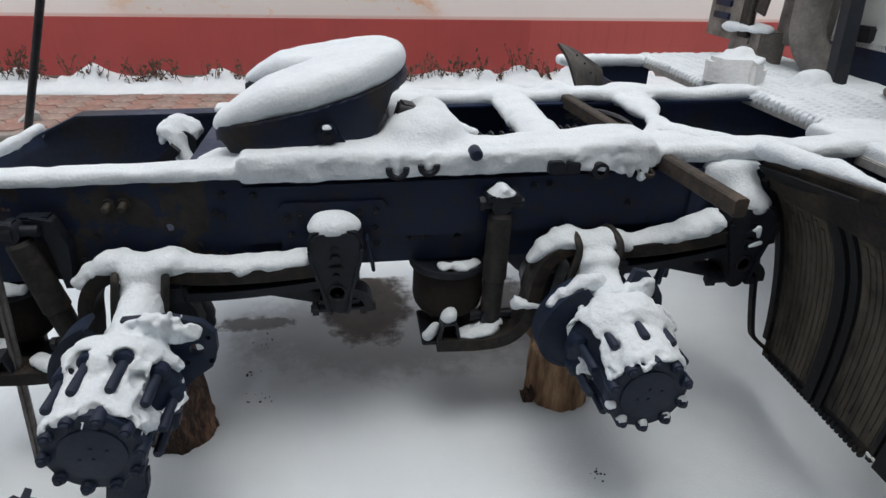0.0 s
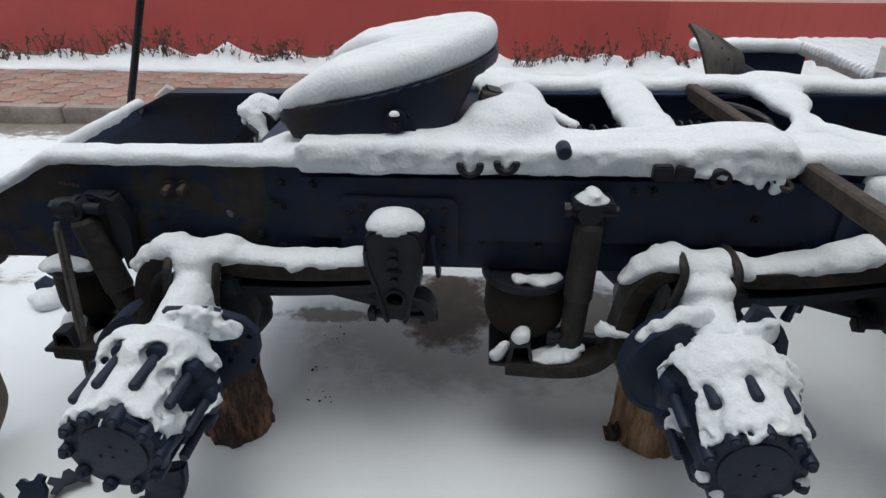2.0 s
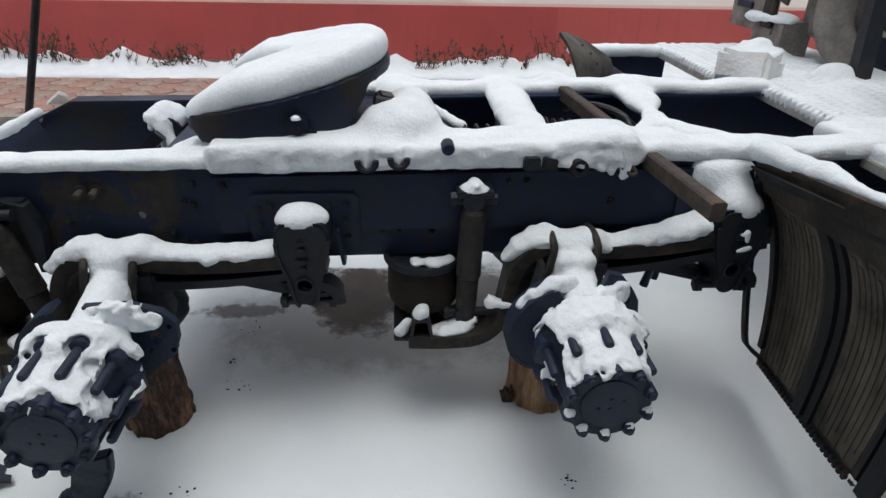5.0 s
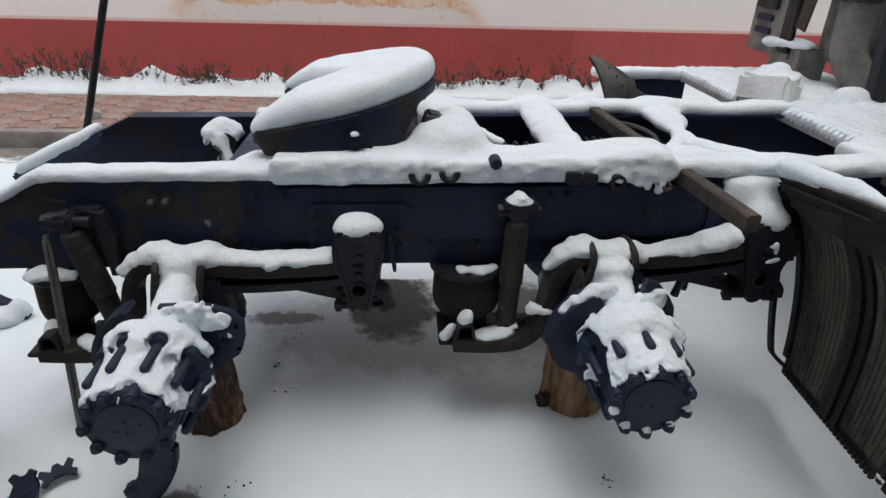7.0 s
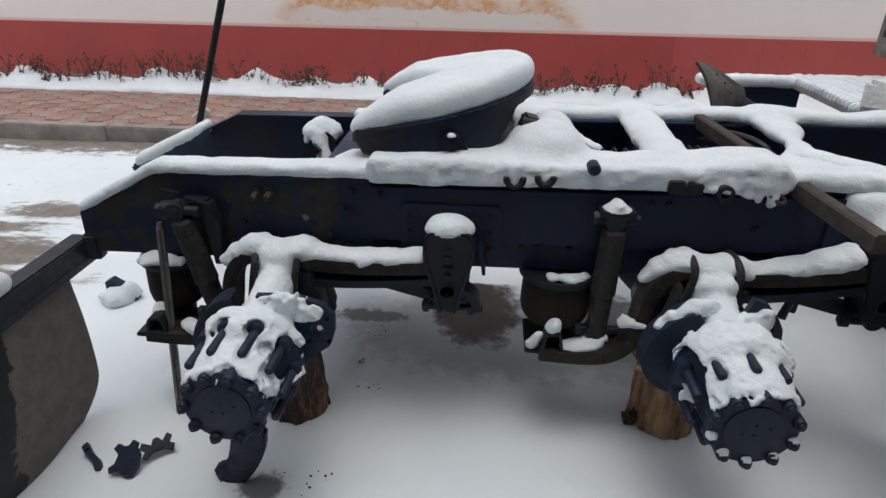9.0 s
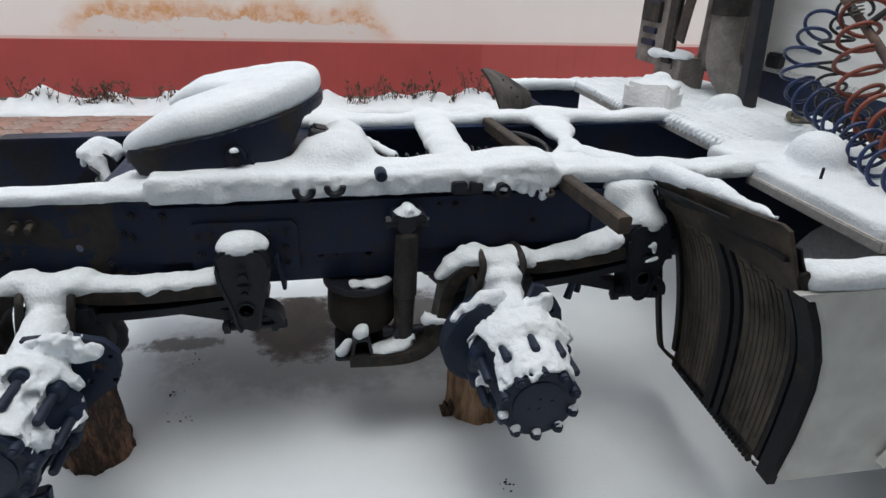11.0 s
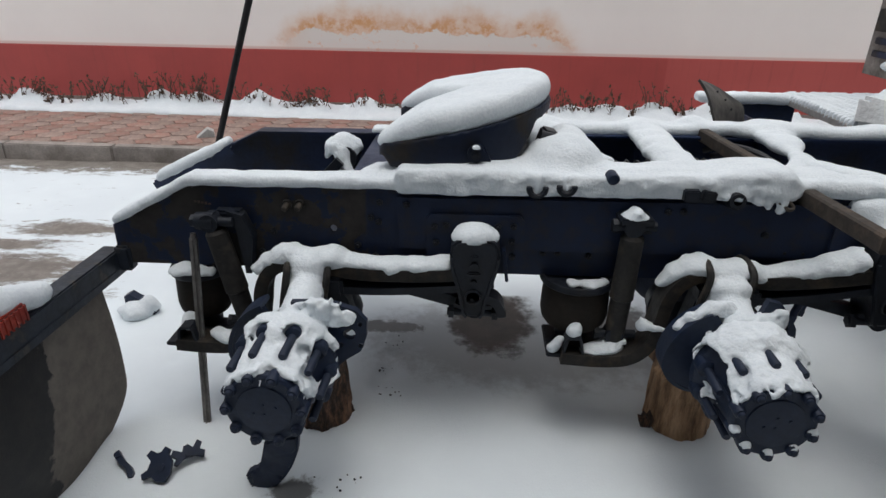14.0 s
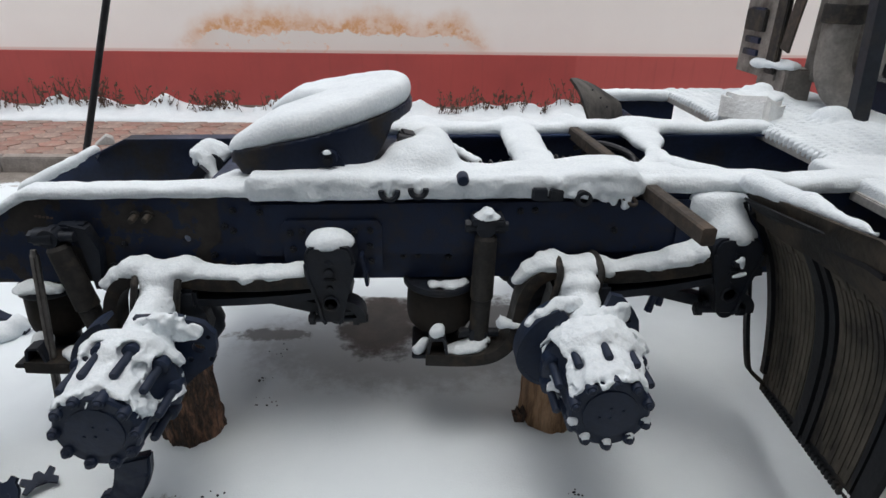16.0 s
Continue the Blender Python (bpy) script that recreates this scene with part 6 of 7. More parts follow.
def spring_snow(x0, dz, seat_z, seat_y, leaf, hump):
    """leaf, hump: (x, height of the middle, half width) along the spring and over its U-bolts."""
    def run(X, Y, Z, pts, flat):
        d = None
        for (xa, za, ra), (xb, zb, rb) in zip(pts, pts[1:]):
            e = d_capsule(X, Y, Z, (xa, -0.095, za), (xb, -0.095, zb), ra, rb, flat)
            d = e if d is None else smin(d, e, 0.015)
        return d

    def f(X, Y, Z):
        d = np.maximum(run(X, Y, Z, leaf, 0.56), X - leaf[0][0] - 0.004 - 0.010 * lattice_noise(X, Y, Z, 0.03, 77))
        d = smin(d, run(X, Y, Z, hump, 0.58), 0.015)
        # over the seat towards the hub
        d = smin(d, d_box(X, Y, Z, (x0 - 0.507, seat_y - 0.01, seat_z - 0.02 + dz), (0.064, 0.035, 0.060), 0.030), 0.015)
        d = smin(d, d_capsule(X, Y, Z, (x0 - 0.507, seat_y, seat_z - 0.05 + dz), (x0 - 0.507, -0.29, 0.590 + dz), 0.056, 0.064), 0.03)
        return d
    return f


LEAF_R = [(-0.034, 0.686, 0.046), (-0.14, 0.676, 0.042), (-0.23, 0.673, 0.042), (-0.40, 0.683, 0.042)]
HUMP_R = [(-0.400, 0.683, 0.042), (-0.434, 0.697, 0.054), (-0.510, 0.689, 0.048), (-0.587, 0.700, 0.052), (-0.640, 0.678, 0.040), (-0.684, 0.638, 0.032)]
LEAF_F = [(1.302, 0.760, 0.062), (1.23, 0.736, 0.053), (1.13, 0.708, 0.047), (0.98, 0.690, 0.040)]
HUMP_F = [(0.980, 0.690, 0.040), (0.940, 0.708, 0.048), (0.868, 0.697, 0.052), (0.790, 0.718, 0.052), (0.730, 0.690, 0.036), (0.684, 0.648, 0.026)]
snow_form("snow_strip", spring_snow(0.0, -0.022, 0.690, -0.12, LEAF_R, HUMP_R), (-0.76, -0.33, 0.52), (0.06, -0.02, 0.84), 0.0075, "lumpy strip of snow along the rear trailing spring", 0.004, 13)
snow_form("snow_strip", spring_snow(1.385, 0.004, 0.655, -0.160, LEAF_F, HUMP_F), (0.62, -0.33, 0.53), (1.45, -0.02, 0.87), 0.0075, "smooth strip of snow rising along the front trailing spring", 0.004, 17)


def hub_snow(x, z, yf, seed, studs, bare, patch, deep, collars=(), arc_to=142):
    """Snow that clings to the upper side of the hub, its studs and shield."""
    def f(X, Y, Z):
        dx, dz, dy = X - x, Z - z, Y - yf
        rad = np.sqrt(dx * dx + dz * dz)
        ang = np.abs(np.arctan2(dx, dz))
        prof = np.interp(dy, [-0.01, 0.0, 0.05, 0.12, 0.150, 0.19, 0.205, 0.235, 0.26, 0.34, 0.42, 0.55], [0.105, 0.116, 0.114 + 0.006 * deep, 0.119 + 0.015 * deep, 0.140 + 0.018 * deep, 0.146 + 0.018 * deep, 0.157 + 0.010 * deep, 0.157 + 0.010 * deep, 0.140, 0.110, 0.095, 0.085])
        n1 = lattice_noise(X, Y, Z, 0.070, seed) + 0.6 * lattice_noise(X, Y, Z, 0.030, seed + 1)
        n2 = lattice_noise(X, Y, Z, 0.016, seed + 2)
        reach = 1.24 + 0.58 * n1 + 0.40 * n2 + np.where(dy < 0.05, -0.10, 0.0) + np.where(dy > 0.27, -0.35, 0.0)
        cover = np.clip((reach - ang) * 3.0, -1, 1)
        t = np.where(cover > 0, 0.016 * np.sqrt(np.maximum(cover, 0)), 0.05 * cover)
        d = rad - (prof + t + 0.004 * n1)
        # hollows round the stud tips
        for a in studs:
            s, c = math.sin(radians(a)), math.cos(radians(a))
            d = smax(d, 0.021 - d_len(dx - 0.153 * s, (dy - 0.075) * 0.42, dz - 0.153 * c), 0.008)
        for a, r in collars:
            s, c = math.sin(radians(a)), math.cos(radians(a))
            d = smax(d, r - d_capsule(dx, dy, dz, (0.150 * s, 0.060, 0.150 * c), (0.160 * s, 0.165, 0.160 * c), 0.0, 0.0) * np.where(dy > 0.14, 0.80, 1.0) + 0.006 * n1, 0.006)
        for a, yy, r in bare:
            s, c = math.sin(radians(a)), math.cos(radians(a))
            d = smax(d, r - d_len(dx - 0.145 * s, (dy - yy) * 0.7, dz - 0.145 * c) + 0.008 * n1, 0.008)
        # scalloped edge over the face
        d = smax(d, -(dy - 0.004 - 0.030 * n1 - 0.014 * n2), 0.006)
        d = np.maximum(d, np.where(dy < 0.012, 0.096 + 0.010 * n1 - rad, -1.0))
        d = smax(d, dy - 0.47, 0.02)
        # lump down the middle, from the spring seat on to the hub, and an arc of snow along the top of the dust shield
        sh = d_capsule(X, Y, Z, (x + 0.012, yf + 0.45, z + 0.124), (x, yf + 0.25, z + 0.108), 0.060, 0.040)
        if arc_to > 100:
            arc = [(x - 0.020 + 0.196 * math.cos(radians(q)), yf + 0.330, z - 0.026 + 0.196 * math.sin(radians(q))) for q in np.linspace(arc_to, 96, 5)]
            sh = smin(sh, d_line(X, Y, Z, arc, 0.021) + 0.008 * n1, 0.025)
        # thin patch on the face of the brake spider
        for px, pz, rx, rz in patch:
            q = np.sqrt(((dx - px) / rx) ** 2 + ((dz - pz) / rz) ** 2 + ((dy - 0.302) / 0.020) ** 2)
            sh = smin(sh, (q - 1) * 0.020 + 0.005 * n1 + 0.005 * n2, 0.014)
        return smin(d, sh, 0.016) + 0.0042 * n2
    lo, hi = (x - 0.27, yf - 0.04, z - 0.08), (x + 0.26, yf + 0.50, z + 0.30)
    return f, lo, hi


def d_len(a, b, c):
    return np.sqrt(a * a + b * b + c * c)


f_, lo_, hi_ = hub_snow(AX_F[0], AX_F[1], AX_F[2], 41, (0, -36, 36, -72, 72), ((-66, 0.16, 0.056), (64, 0.17, 0.034), (-80, 0.08, 0.050), (-50, 0.215, 0.026), (58, 0.05, 0.024), (-46, 0.01, 0.024)), ((0.100, 0.148, 0.034, 0.034), (0.06, 0.13, 0.05, 0.03)), 1.0, ((-72, 0.026), (72, 0.022)))
snow_form("snow_crust", f_, lo_, hi_, 0.0058, "crust of snow clinging to the front drive hub", 0.003, 43)
f_, lo_, hi_ = hub_snow(AX_R[0], AX_R[1], AX_R[2], 47, (-18, 18, -54, 54), ((-62, 0.17, 0.064), (70, 0.16, 0.045), (38, 0.13, 0.022), (-72, 0.09, 0.050), (-52, 0.24, 0.050)), ((0.09, 0.150, 0.07, 0.040), (0.150, 0.125, 0.050, 0.030), (0.05, 0.10, 0.04, 0.03)), 0.6, ((-18, 0.022), (18, 0.021), (-54, 0.034), (54, 0.030)), 97)
snow_form("snow_crust", f_, lo_, hi_, 0.0058, "crust of snow clinging to the rear drive hub", 0.003, 49)

# dabs of snow on the nuts of the front hub's face
for i in (5, 6, 7, 8, 9):
    a = radians(18 + 36 * i)
    c = (AX_F[0] + 0.109 * math.cos(a), AX_F[2] - 0.008, AX_F[1] + 0.109 * math.sin(a) + 0.010)
    snow_form("snow_dab", lambda X, Y, Z: smin(d_ball(X, Y, Z, (c[0], c[1] + 0.006, c[2]), (0.015, 0.016, 0.010)), d_ball(X, Y, Z, (c[0] + 0.004, c[1] + 0.014, c[2] + 0.004), (0.010, 0.010, 0.008)), 0.006), tuple(v - 0.025 for v in c), tuple(v + 0.025 for v in c), 0.005, "dab of snow on a nut of the front hub", 0.003, 60 + i)

snow_form("snow_dab", lambda X, Y, Z: smax(d_ball(X, Y, Z, (0.045, 0.018, 1.056), (0.015, 0.015, 0.012)), 1.054 - Z, 0.003), (0.0, -0.02, 1.04), (0.09, 0.06, 1.09), 0.005, "dab of snow on the coupling pivot", 0.002, 73)
snow_form("snow_dab", lambda X, Y, Z: smin(d_capsule(X, Y, Z, (1.40, -0.181, 0.765), (1.405, -0.181, 0.735), 0.010, 0.007), smin(d_ball(X, Y, Z, (1.39, -0.181, 0.757), (0.014, 0.006, 0.008)), d_capsule(X, Y, Z, (1.385, -0.180, 0.70), (1.42, -0.180, 0.712), 0.006, 0.007), 0.004), 0.004), (1.36, -0.20, 0.68), (1.45, -0.16, 0.79), 0.004, "flecks of snow on the front hanger", 0.002, 75)
# caps on hangers, dampers, air springs and brackets
snow_form("snow_cap", lambda X, Y, Z: smax(d_ball(X, Y, Z, (0.053, -0.086, 0.784), (0.081, 0.068, 0.047)), 0.777 - Z + 0.006 * lattice_noise(X, Y, 0 * Z, 0.03, 9), 0.004), (-0.06, -0.19, 0.74), (0.17, 0.03, 0.90), 0.007, "rounded cap of snow on the middle spring hanger", 0.004, 3)


def front_hanger_snow(X, Y, Z):
    d = d_ball(X, Y, Z, (1.402, -0.080, 0.812), (0.076, 0.074, 0.040))
    d = smin(d, d_capsule(X, Y, Z, (1.365, -0.015, 0.870), (1.395, -0.075, 0.825), 0.050, 0.052), 0.04)
    d = smin(d, d_box(X, Y, Z, (1.37, -0.005, 0.895), (0.10, 0.045, 0.04), 0.03), 0.05)
    return d


snow_form("snow_cap", front_hanger_snow, (1.25, -0.19, 0.74), (1.52, 0.07, 0.97), 0.0085, "saddle of snow from the frame down to the front hanger", 0.004, 5)
snow_form("snow_cap", lambda X, Y, Z: smax(d_ball(X, Y, Z, (0.574, -0.065, 0.860), (0.049, 0.044, 0.025)) - 0.012 * np.exp(-((X - 0.574) / 0.022) ** 2) * np.clip((Z - 0.874) / 0.015, 0, 1), 0.862 - Z, 0.008), (0.49, -0.14, 0.84), (0.66, 0.01, 0.92), 0.007, "small cap of snow on the shock absorber mount", 0.004, 9)
snow_form("snow_patch", lambda X, Y, Z: smin(d_capsule(X, Y, Z, (0.395, -0.058, 0.610), (0.455, -0.068, 0.612), 0.020, 0.026, 0.5), d_capsule(X, Y, Z, (0.455, -0.066, 0.612), (0.505, -0.050, 0.614), 0.026, 0.016, 0.5), 0.01), (0.33, -0.12, 0.58), (0.56, 0.02, 0.66), 0.006, "patch of snow on the rim of the air spring", 0.004, 15)
snow_form("snow_patch", lambda X, Y, Z: smin(smin(d_capsule(X, Y, Z, (0.497, -0.105, 0.380), (0.548, -0.105, 0.386), 0.046, 0.036, 0.52), d_capsule(X, Y, Z, (0.530, -0.10, 0.392), (0.585, -0.10, 0.408), 0.030, 0.008, 0.7), 0.01),
                                           smin(d_capsule(X, Y, Z, (0.340, -0.112, 0.378), (0.368, -0.112, 0.412), 0.026, 0.014), smax(d_ball(X, Y, Z, (0.410, -0.118, 0.442), (0.028, 0.034, 0.034)), 0.440 - Z, 0.004), 0.006), 0.004),
          (0.28, -0.18, 0.33), (0.62, -0.03, 0.51), 0.006, "patches of snow on the air spring seat", 0.003, 19)
snow_form("snow_patch", lambda X, Y, Z: d_capsule(X, Y, Z, (-1.01, -0.03, 0.585), (-0.90, -0.035, 0.585), 0.038, 0.034, 0.6), (-1.08, -0.10, 0.54), (-0.83, 0.03, 0.63), 0.007, "patch of snow on the rear air spring", 0.004, 23)
snow_form("snow_patch", lambda X, Y, Z: smin(d_ball(X, Y, Z, (-0.985, -0.06, 0.392), (0.035, 0.04, 0.026)), d_capsule(X, Y, Z, (-0.86, -0.115, 0.372), (-0.78, -0.13, 0.378), 0.03, 0.035, 0.5), 0.01), (-1.05, -0.19, 0.31), (-0.72, 0.0, 0.44), 0.007, "patches of snow on the rear spring seat", 0.004, 25)
snow_form("snow_patch", lambda X, Y, Z: smin(d_capsule(X, Y, Z, (0.632, -0.13, 0.497), (0.722, -0.14, 0.484), 0.020, 0.014, 0.8), d_capsule(X, Y, Z, (0.632, -0.13, 0.490), (0.627, -0.12, 0.522), 0.020, 0.006), 0.014), (0.58, -0.21, 0.45), (0.78, -0.08, 0.56), 0.006, "patch of snow by the front axle", 0.005, 27)


def lug_snow(X, Y, Z):
    d = d_ball(X, Y, Z, (-0.520, 0.555, 0.905), (0.076, 0.080, 0.044)) + 0.007 * lattice_noise(X, Y, Z, 0.045, 30) + 0.005 * lattice_noise(X, Y, Z, 0.020, 31)
    d = smin(d, d_capsule(X, Y, Z, (-0.58, 0.58, 0.885), (-0.605, 0.60, 0.850), 0.022, 0.013), 0.03)
    d = smin(d, d_ball(X, Y, Z, (-0.525, 0.555, 0.932), (0.042, 0.045, 0.034)), 0.02)
    d = smin(d, d_capsule(X, Y, Z, (-0.515, 0.49, 0.87), (-0.475, 0.455, 0.76), 0.022, 0.040), 0.025)
    d = smin(d, d_capsule(X, Y, Z, (-0.42, 0.40, 0.745), (-0.34, 0.30, 0.745), 0.05, 0.06, 0.5), 0.03)
    return d


snow_form("snow_cap", lug_snow, (-0.67, 0.20, 0.70), (-0.26, 0.70, 1.01), 0.0085, "mushroom cap of snow on the lug behind the coupling", 0.005, 29)
snow_form("snow_cap", lambda X, Y, Z: smin(d_capsule(X, Y, Z, (-1.295, -0.38, 0.662), (-1.295, -0.56, 0.720), 0.045, 0.058, 0.85), d_ball(X, Y, Z, (-1.28, -0.68, 0.74), (0.05, 0.08, 0.03)), 0.03), (-1.38, -0.80, 0.60), (-1.19, -0.30, 0.82), 0.008, "lump of snow on the rear crossbeam", 0.005, 33)
snow_form("snow_cap", lambda X, Y, Z: smin(d_ball(X, Y, Z, (-1.615, 0.575, 0.030), (0.075, 0.07, 0.050)), d_ball(X, Y, Z, (-1.555, 0.60, 0.055), (0.050, 0.04, 0.045)), 0.02) + 0.012 * lattice_noise(X, Y, Z, 0.05, 36) + 0.005 * lattice_noise(X, Y, Z, 0.022, 38), (-1.80, 0.40, -0.02), (-1.40, 0.80, 0.21), 0.01, "snow cap on a lump in the yard", 0.006, 35)
snow_form("snow_strip", lambda X, Y, Z: smin(d_capsule(X, Y, Z, (1.440, -0.07, 0.990), (1.485, -0.30, 1.004), 0.042, 0.036, 0.8), d_capsule(X, Y, Z, (1.485, -0.30, 1.004), (1.468, -0.60, 1.034), 0.036, 0.008, 0.8), 0.02), (1.26, -0.72, 0.92), (1.59, 0.0, 1.09), 0.0085, "strip of snow on top of the front mudguard", 0.004, 37)
snow_form("snow_strip", lambda X, Y, Z: d_box(X, Y, Z, (2.185, -0.742, 0.936), (0.728, 0.050, 0.030), 0.026), (1.40, -0.83, 0.88), (2.95, -0.66, 1.01), 0.011, "long strip of snow on the white side skirt", 0.004, 39)
snow_form("snow_strip", lambda X, Y, Z: d_box(X, Y, Z, (1.58, 1.72, 0.945), (0.27, 0.05, 0.03), 0.025), (1.28, 1.64, 0.89), (1.90, 1.80, 1.0), 0.011, "strip of snow on the far side of the frame", 0.004, 45)


def catwalk_snow(X, Y, Z):
    base = 0.975 + 0.010 * lattice_noise(X, Y, 0 * X, 0.2, 51)
    # the tread's punched rows show through as bumps
    bump = 0.0095 * np.cos(Y * 2 * np.pi / 0.036) * (0.72 + 0.28 * np.cos((X - 1.93) * 2 * np.pi / 0.060)) * np.clip(1.0 + 0.9 * lattice_noise(X, Y, 0 * X, 0.11, 58), 0.15, 1.4) * ((Y > 0.16) & (X < 2.5))
    d = np.maximum(Z - base - bump, 0.93 - Z)
    d = smax(d, 1.925 - X - 0.10 * (Y > 1.03) + 0.010 * np.cos(Y * 2 * np.pi / 0.036), 0.010)
    d = smax(d, Y - 1.80, 0.03)
    d = smax(d, 0.13 - Y, 0.03)
    near = np.maximum(Z - base - 0.004 + 0.012 * np.clip(lattice_noise(X, Y, 0 * X, 0.05, 52) - 0.55, 0, 1) * 3, 0.91 - Z)
    near = smax(smax(smax(near, 1.845 - X, 0.025), -0.585 - Y, 0.025), Y - 0.3, 0.03)
    d = smin(d, near, 0.03)
    d = smin(d, d_ball(X, Y, Z, (2.08, -0.02, 1.005), (0.10, 0.105, 0.095)), 0.04)
    d = smin(d, d_ball(X, Y, Z, (1.92, 0.05, 0.955), (0.08, 0.07, 0.035)), 0.04)
    d = smin(d, d_ball(X, Y, Z, (2.25, 1.42, 0.985), (0.14, 0.14, 0.05)), 0.04)
    d = smin(d, d_ball(X, Y, Z, (2.34, 0.93, 0.985), (0.09, 0.08, 0.06)), 0.03)
    return smax(d, X - 2.72, 0.02)


snow_form("snow_sheet", catwalk_snow, (1.78, -0.62, 0.89), (2.76, 1.84, 1.12), 0.0088, "ribbed sheet of snow over the catwalk behind the cab", 0.003, 53)
snow_form("snow_cap", lambda X, Y, Z: smin(d_ball(X, Y, Z, (2.38, 1.56, 1.150), (0.09, 0.17, 0.028)), d_ball(X, Y, Z, (2.36, 1.70, 1.135), (0.06, 0.08, 0.03)), 0.02), (2.22, 1.36, 1.10), (2.5, 1.84, 1.23), 0.010, "snow on the exhaust bracket", 0.004, 55)
def block_cap(X, Y, Z):
    u, v = (X - 1.985) * 0.743 + (Y - 1.02) * 0.669, -(X - 1.985) * 0.669 + (Y - 1.02) * 0.743
    slab = d_box(u, v, Z - 0.10 * (u + v), (0, 0, 1.068), (0.106, 0.102, 0.015), 0.015) + 0.006 * lattice_noise(X, Y, Z, 0.04, 59)
    return smin(slab, d_ball(X, Y, Z, (2.06, 1.11, 1.080), (0.055, 0.055, 0.042)), 0.03)


snow_form("snow_cap", block_cap, (1.80, 0.82, 1.02), (2.20, 1.22, 1.19), 0.010, "rounded snow on the foam block", 0.004, 57)
bm = bmesh.new()
box(bm, (2.06, -0.04, 1.078), (0.03, 0.03, 0.03), bevel=0.01)
part("stub", bm, M_CAST, truck)
bm = bmesh.new()
box(bm, (1.99, -0.16, 0.99), (0.010, 0.010, 0.05), bevel=0.003)
part("stub", bm, M_CAST, truck)

# ---- flower bed under the wall ----
MOUNDS = [(-6.6, 0.10), (-5.15, 0.12), (-4.25, 0.10), (-3.55, 0.14), (-3.12, 0.12), (-2.44, 0.16), (-1.82, 0.11), (-1.2, 0.13), (-0.5, 0.10), (0.35, 0.12), (1.05, 0.10), (1.45, 0.12), (1.95, 0.13), (2.55, 0.15), (3.3, 0.12), (4.2, 0.12)]


def bed_height(X, Y):
    z = 0.155 + 0.03 * lattice_noise(X, Y, 0 * X, 0.5, 61) + 0.012 * lattice_noise(X, Y, 0 * X, 0.16, 62)
    # snow caught in the bushes stands up in small peaks
    z = z + 0.075 * np.clip(lattice_noise(X, Y, 0 * X, 0.085, 64) + 0.15, 0, 1) * np.clip(1 - np.abs(Y - 4.80) / 0.09, 0, 1)
    for x, h in MOUNDS:
        z = z + 1.15 * h * np.exp(-np.abs((X - x) / 0.19) ** 1.5 - ((Y - 4.86) / 0.17) ** 2)
    return z


def build_bed():
    xs, ys = np.arange(-8.0, 6.0, 0.025), np.concatenate([[4.485, 4.49, 4.50, 4.515], np.arange(4.54, 5.01, 0.022)])
    X, Y = np.meshgrid(xs, ys, indexing="ij")
    Z = bed_height(X, Y)
    f = np.clip((Y - 4.485) / 0.055, 0, 1)
    Z = PAVE_Z - 0.01 + (Z - PAVE_Z + 0.01) * np.sqrt(1 - (1 - f) ** 2)
    Y = Y + 0.02 * lattice_noise(X, 0 * X, 0 * X, 0.35, 63) * (Y < 4.6)
    ny = len(ys)
    i, j = np.meshgrid(np.arange(len(xs) - 1), np.arange(ny - 1), indexing="ij")
    a = (i * ny + j).ravel()
    me = bpy.data.meshes.new("flower_bed_snow")
    me.from_pydata(np.stack([X.ravel(), Y.ravel(), Z.ravel()], 1).tolist(), [], np.stack([a, a + ny, a + ny + 1, a + 1], 1).tolist())
    me.materials.append(M_SNOW)
    me.shade_smooth()
    tagged(new("flower_bed_snow", me), "uneven snow drift along the foot of the red plinth", "snow", kind="stuff")


build_bed()


def bush(x, y, h, n, seed, leafy):
    """Crossing twigs with curled leaves near their tips."""
    rnd = random.Random(seed)
    z0 = float(bed_height(np.array(x), np.array(y))) - 0.03
    e = thing("rose_bush", (x, y, z0), "withered brown rose bush poking out of the snow", "bush", "rose bushes")
    bs, bl = bmesh.new(), bmesh.new()
    for k in range(n):
        a, tilt = rnd.uniform(0, 2 * math.pi), rnd.uniform(0.05, 0.75)
        hh = h * rnd.uniform(0.5, 1.0)
        p = Vector((x + rnd.uniform(-0.15, 0.15), y + rnd.uniform(-0.05, 0.05), z0))
        pts = [p]
        for s in range(1, 5):
            pts.append(p + Vector((math.cos(a) * tilt * hh * s / 4 + rnd.uniform(-0.012, 0.012), math.sin(a) * tilt * 0.6 * hh * s / 4, hh * s / 4)))
        r = rnd.uniform(0.0028, 0.0045)
        sweep(bs, pts, ring(r, 5))
        for _ in range(rnd.randint(leafy - 2, leafy + 2)):
            q = pts[rnd.randint(1, 4)] + Vector((rnd.uniform(-0.03, 0.03), rnd.uniform(-0.03, 0.03), rnd.uniform(-0.03, 0.03)))
            s = rnd.uniform(0.010, 0.027)
            m = pose(*q, rnd.uniform(0, 180), rnd.uniform(0, 180), rnd.uniform(0, 180))
            vs = [bl.verts.new(m @ Vector(c)) for c in ((-s, 0, 0), (-s * 0.3, s * 0.55, s * 0.2), (s * 0.6, s * 0.45, -s * 0.2), (s * 1.1, 0, s * 0.2), (s * 0.5, -s * 0.5, s * 0.15), (-s * 0.4, -s * 0.5, -s * 0.1))]
            c = bl.verts.new(m @ Vector((0, 0, s * 0.35)))
            for i in range(6):
                bl.faces.new((vs[i], vs[(i + 1) % 6], c))
    part("stalk", bs, M_STEM, e)
    part("foliage", bl, M_LEAF, e)


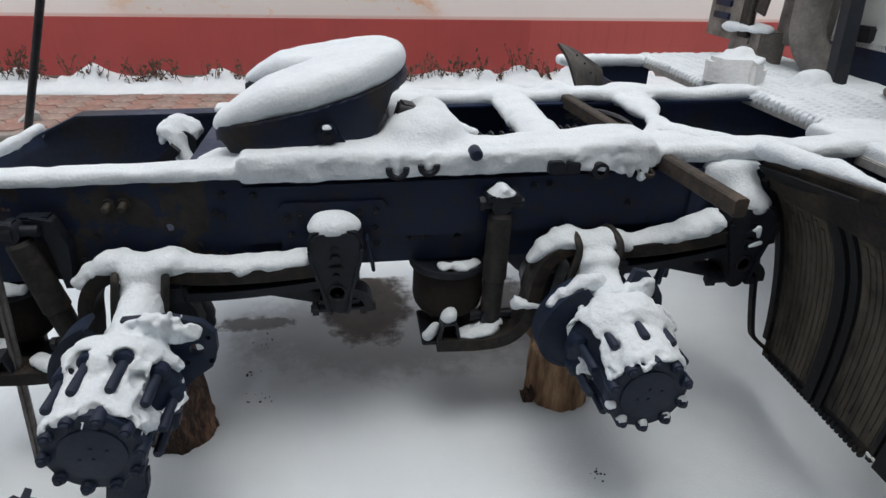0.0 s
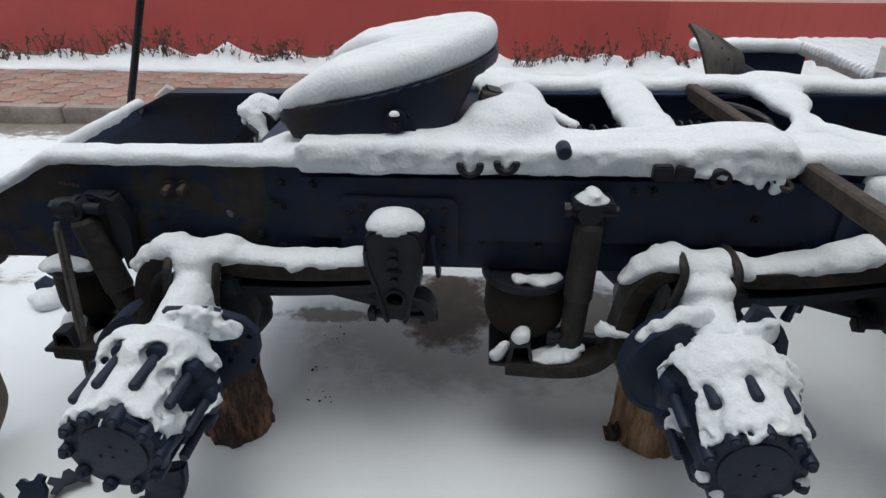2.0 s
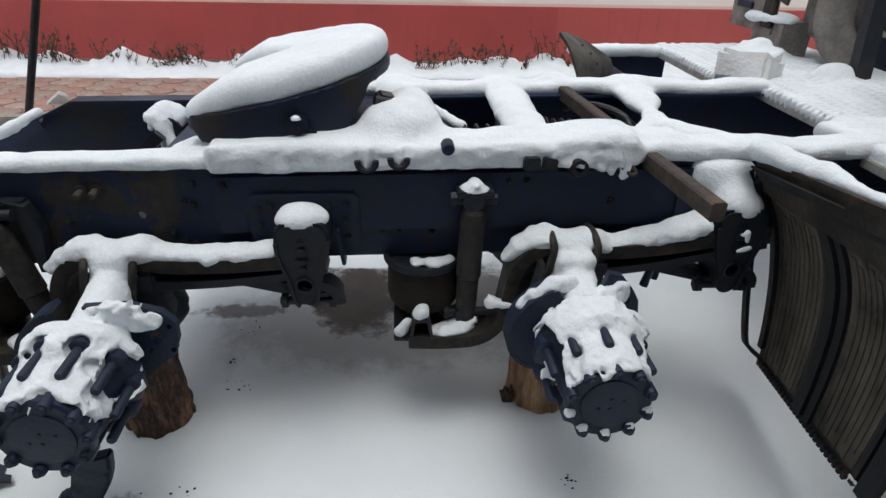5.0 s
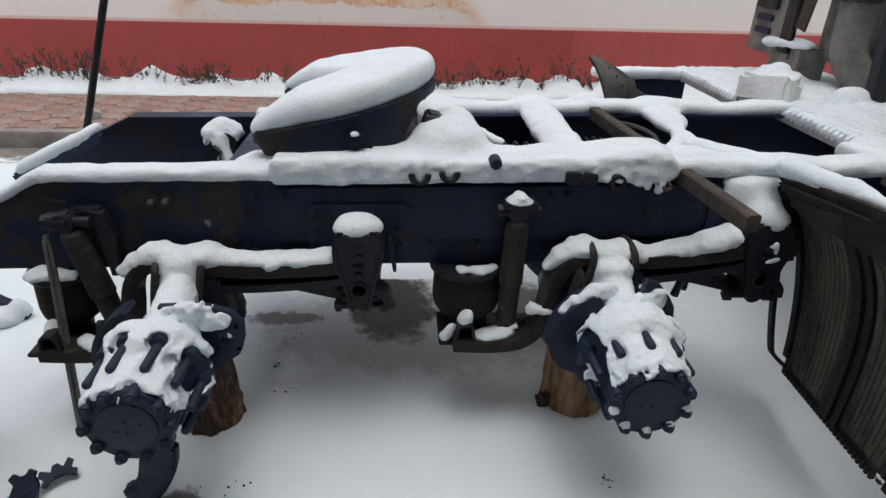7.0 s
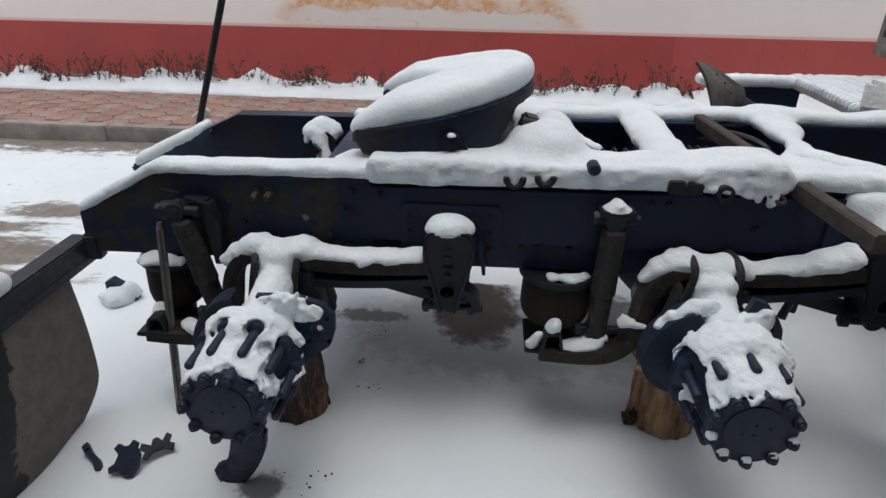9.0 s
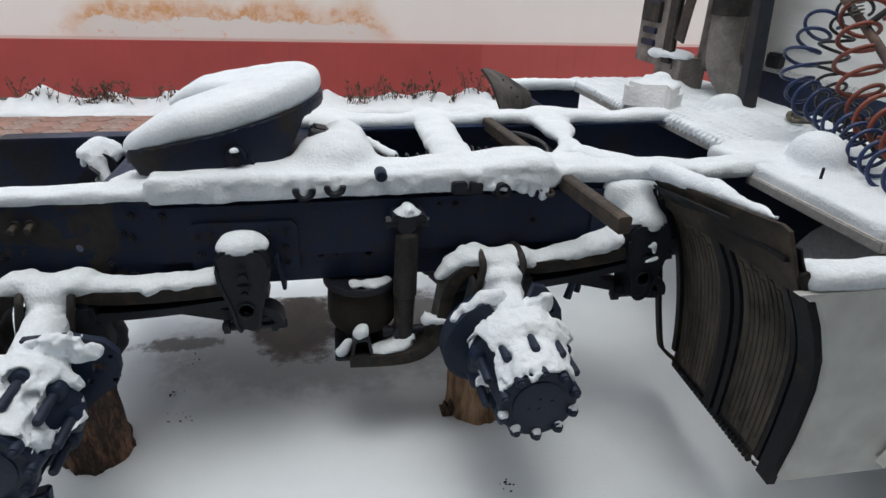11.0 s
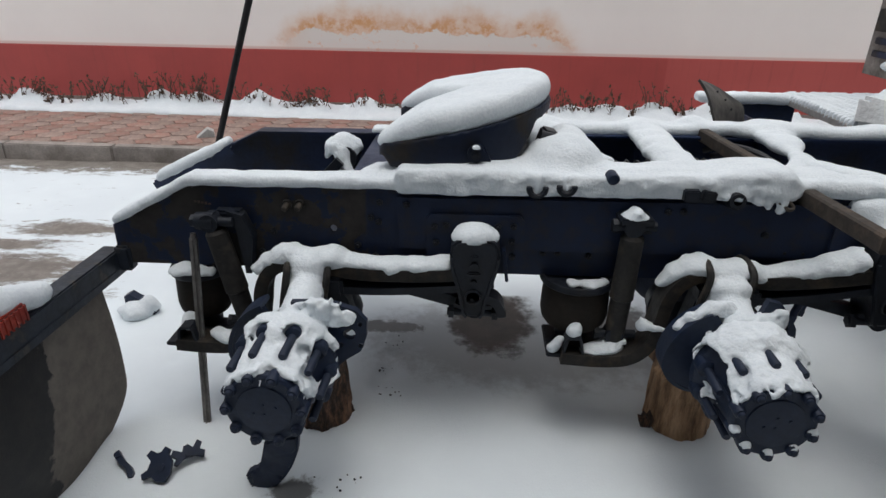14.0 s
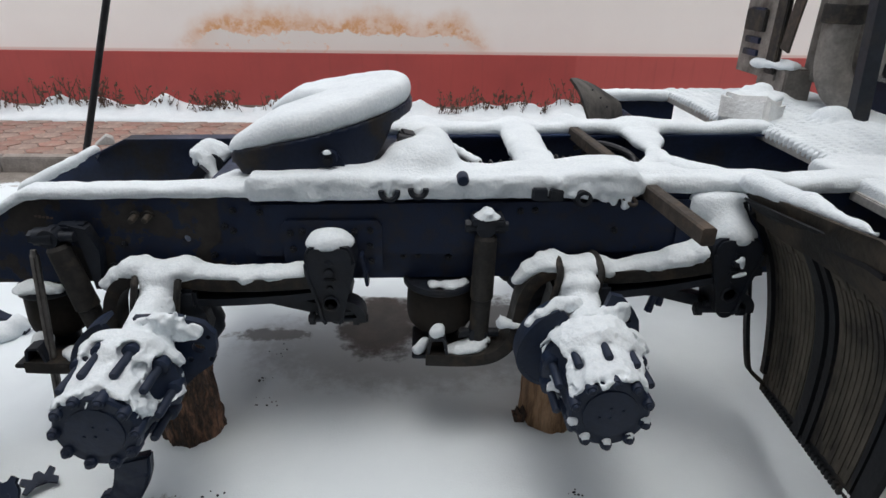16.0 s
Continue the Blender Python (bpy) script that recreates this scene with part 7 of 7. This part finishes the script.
for k, (x, h, n, lf) in enumerate([(-6.7, 0.30, 7, 5), (-6.1, 0.25, 7, 6), (-5.35, 0.30, 8, 6), (-5.0, 0.24, 9, 8), (-4.72, 0.24, 9, 8), (-4.28, 0.30, 11, 7), (-4.12, 0.28, 7, 5), (-3.82, 0.26, 5, 3), (-3.62, 0.30, 9, 4), (-3.42, 0.33, 9, 5),
                                  (-3.15, 0.36, 10, 7), (-3.0, 0.30, 8, 7), (-2.52, 0.22, 6, 3), (-2.33, 0.24, 6, 4), (-1.95, 0.24, 10, 9), (-1.72, 0.27, 10, 8), (-1.25, 0.22, 6, 3), (-1.0, 0.26, 6, 4), (0.62, 0.28, 9, 7), (1.0, 0.30, 9, 7),
                                  (1.35, 0.28, 10, 7), (1.62, 0.25, 8, 6), (1.98, 0.30, 9, 6), (2.25, 0.24, 7, 9), (2.6, 0.26, 6, 4)]):
    bush(x, 4.765 + 0.025 * math.sin(k * 2.3), h * 0.92, int(n * 1.15), 200 + k, max(4, lf - 1))

# ---- pavers: alternating rows of grey and red hexagons ----
def paver_mesh(name, mat):
    bm = bmesh.new()
    w, t, d = 0.130, 0.064, 0.094
    o = [(-w, 0), (-t, -d), (t, -d), (w, 0), (t, d), (-t, d)]
    lo = [bm.verts.new((x * 0.985, y * 0.985, -0.02)) for x, y in o]
    mid = [bm.verts.new((x * 0.985, y * 0.985, 0.006)) for x, y in o]
    hi = [bm.verts.new((x * 0.94, y * 0.94, 0.010)) for x, y in o]
    for a, b in ((lo, mid), (mid, hi)):
        for i in range(6):
            bm.faces.new((a[i], a[(i + 1) % 6], b[(i + 1) % 6], b[i]))
    bm.faces.new(hi)
    return mesh_of(name, bm, mat, 20)


pav_g, pav_r = paver_mesh("grey_paver", M_PAV_G), paver_mesh("red_paver", M_PAV_R)
rnd = random.Random(5)
for row in range(14):
    for col in range(-17, 9):
        x, y = col * 0.40 + (0.20 if row % 2 else 0.0), 3.30 + row * 0.098
        if y > 4.56:
            continue
        red = row % 2 == 1
        if x > 1.4 and y < 3.9:
            continue
        piece("red_paver" if red else "grey_paver", pav_r if red else pav_g, pose(x, y, PAVE_Z + rnd.uniform(-0.003, 0.003), rnd.uniform(-0.8, 0.8), rnd.uniform(-0.8, 0.8), rnd.uniform(-0.6, 0.6)), pavement)
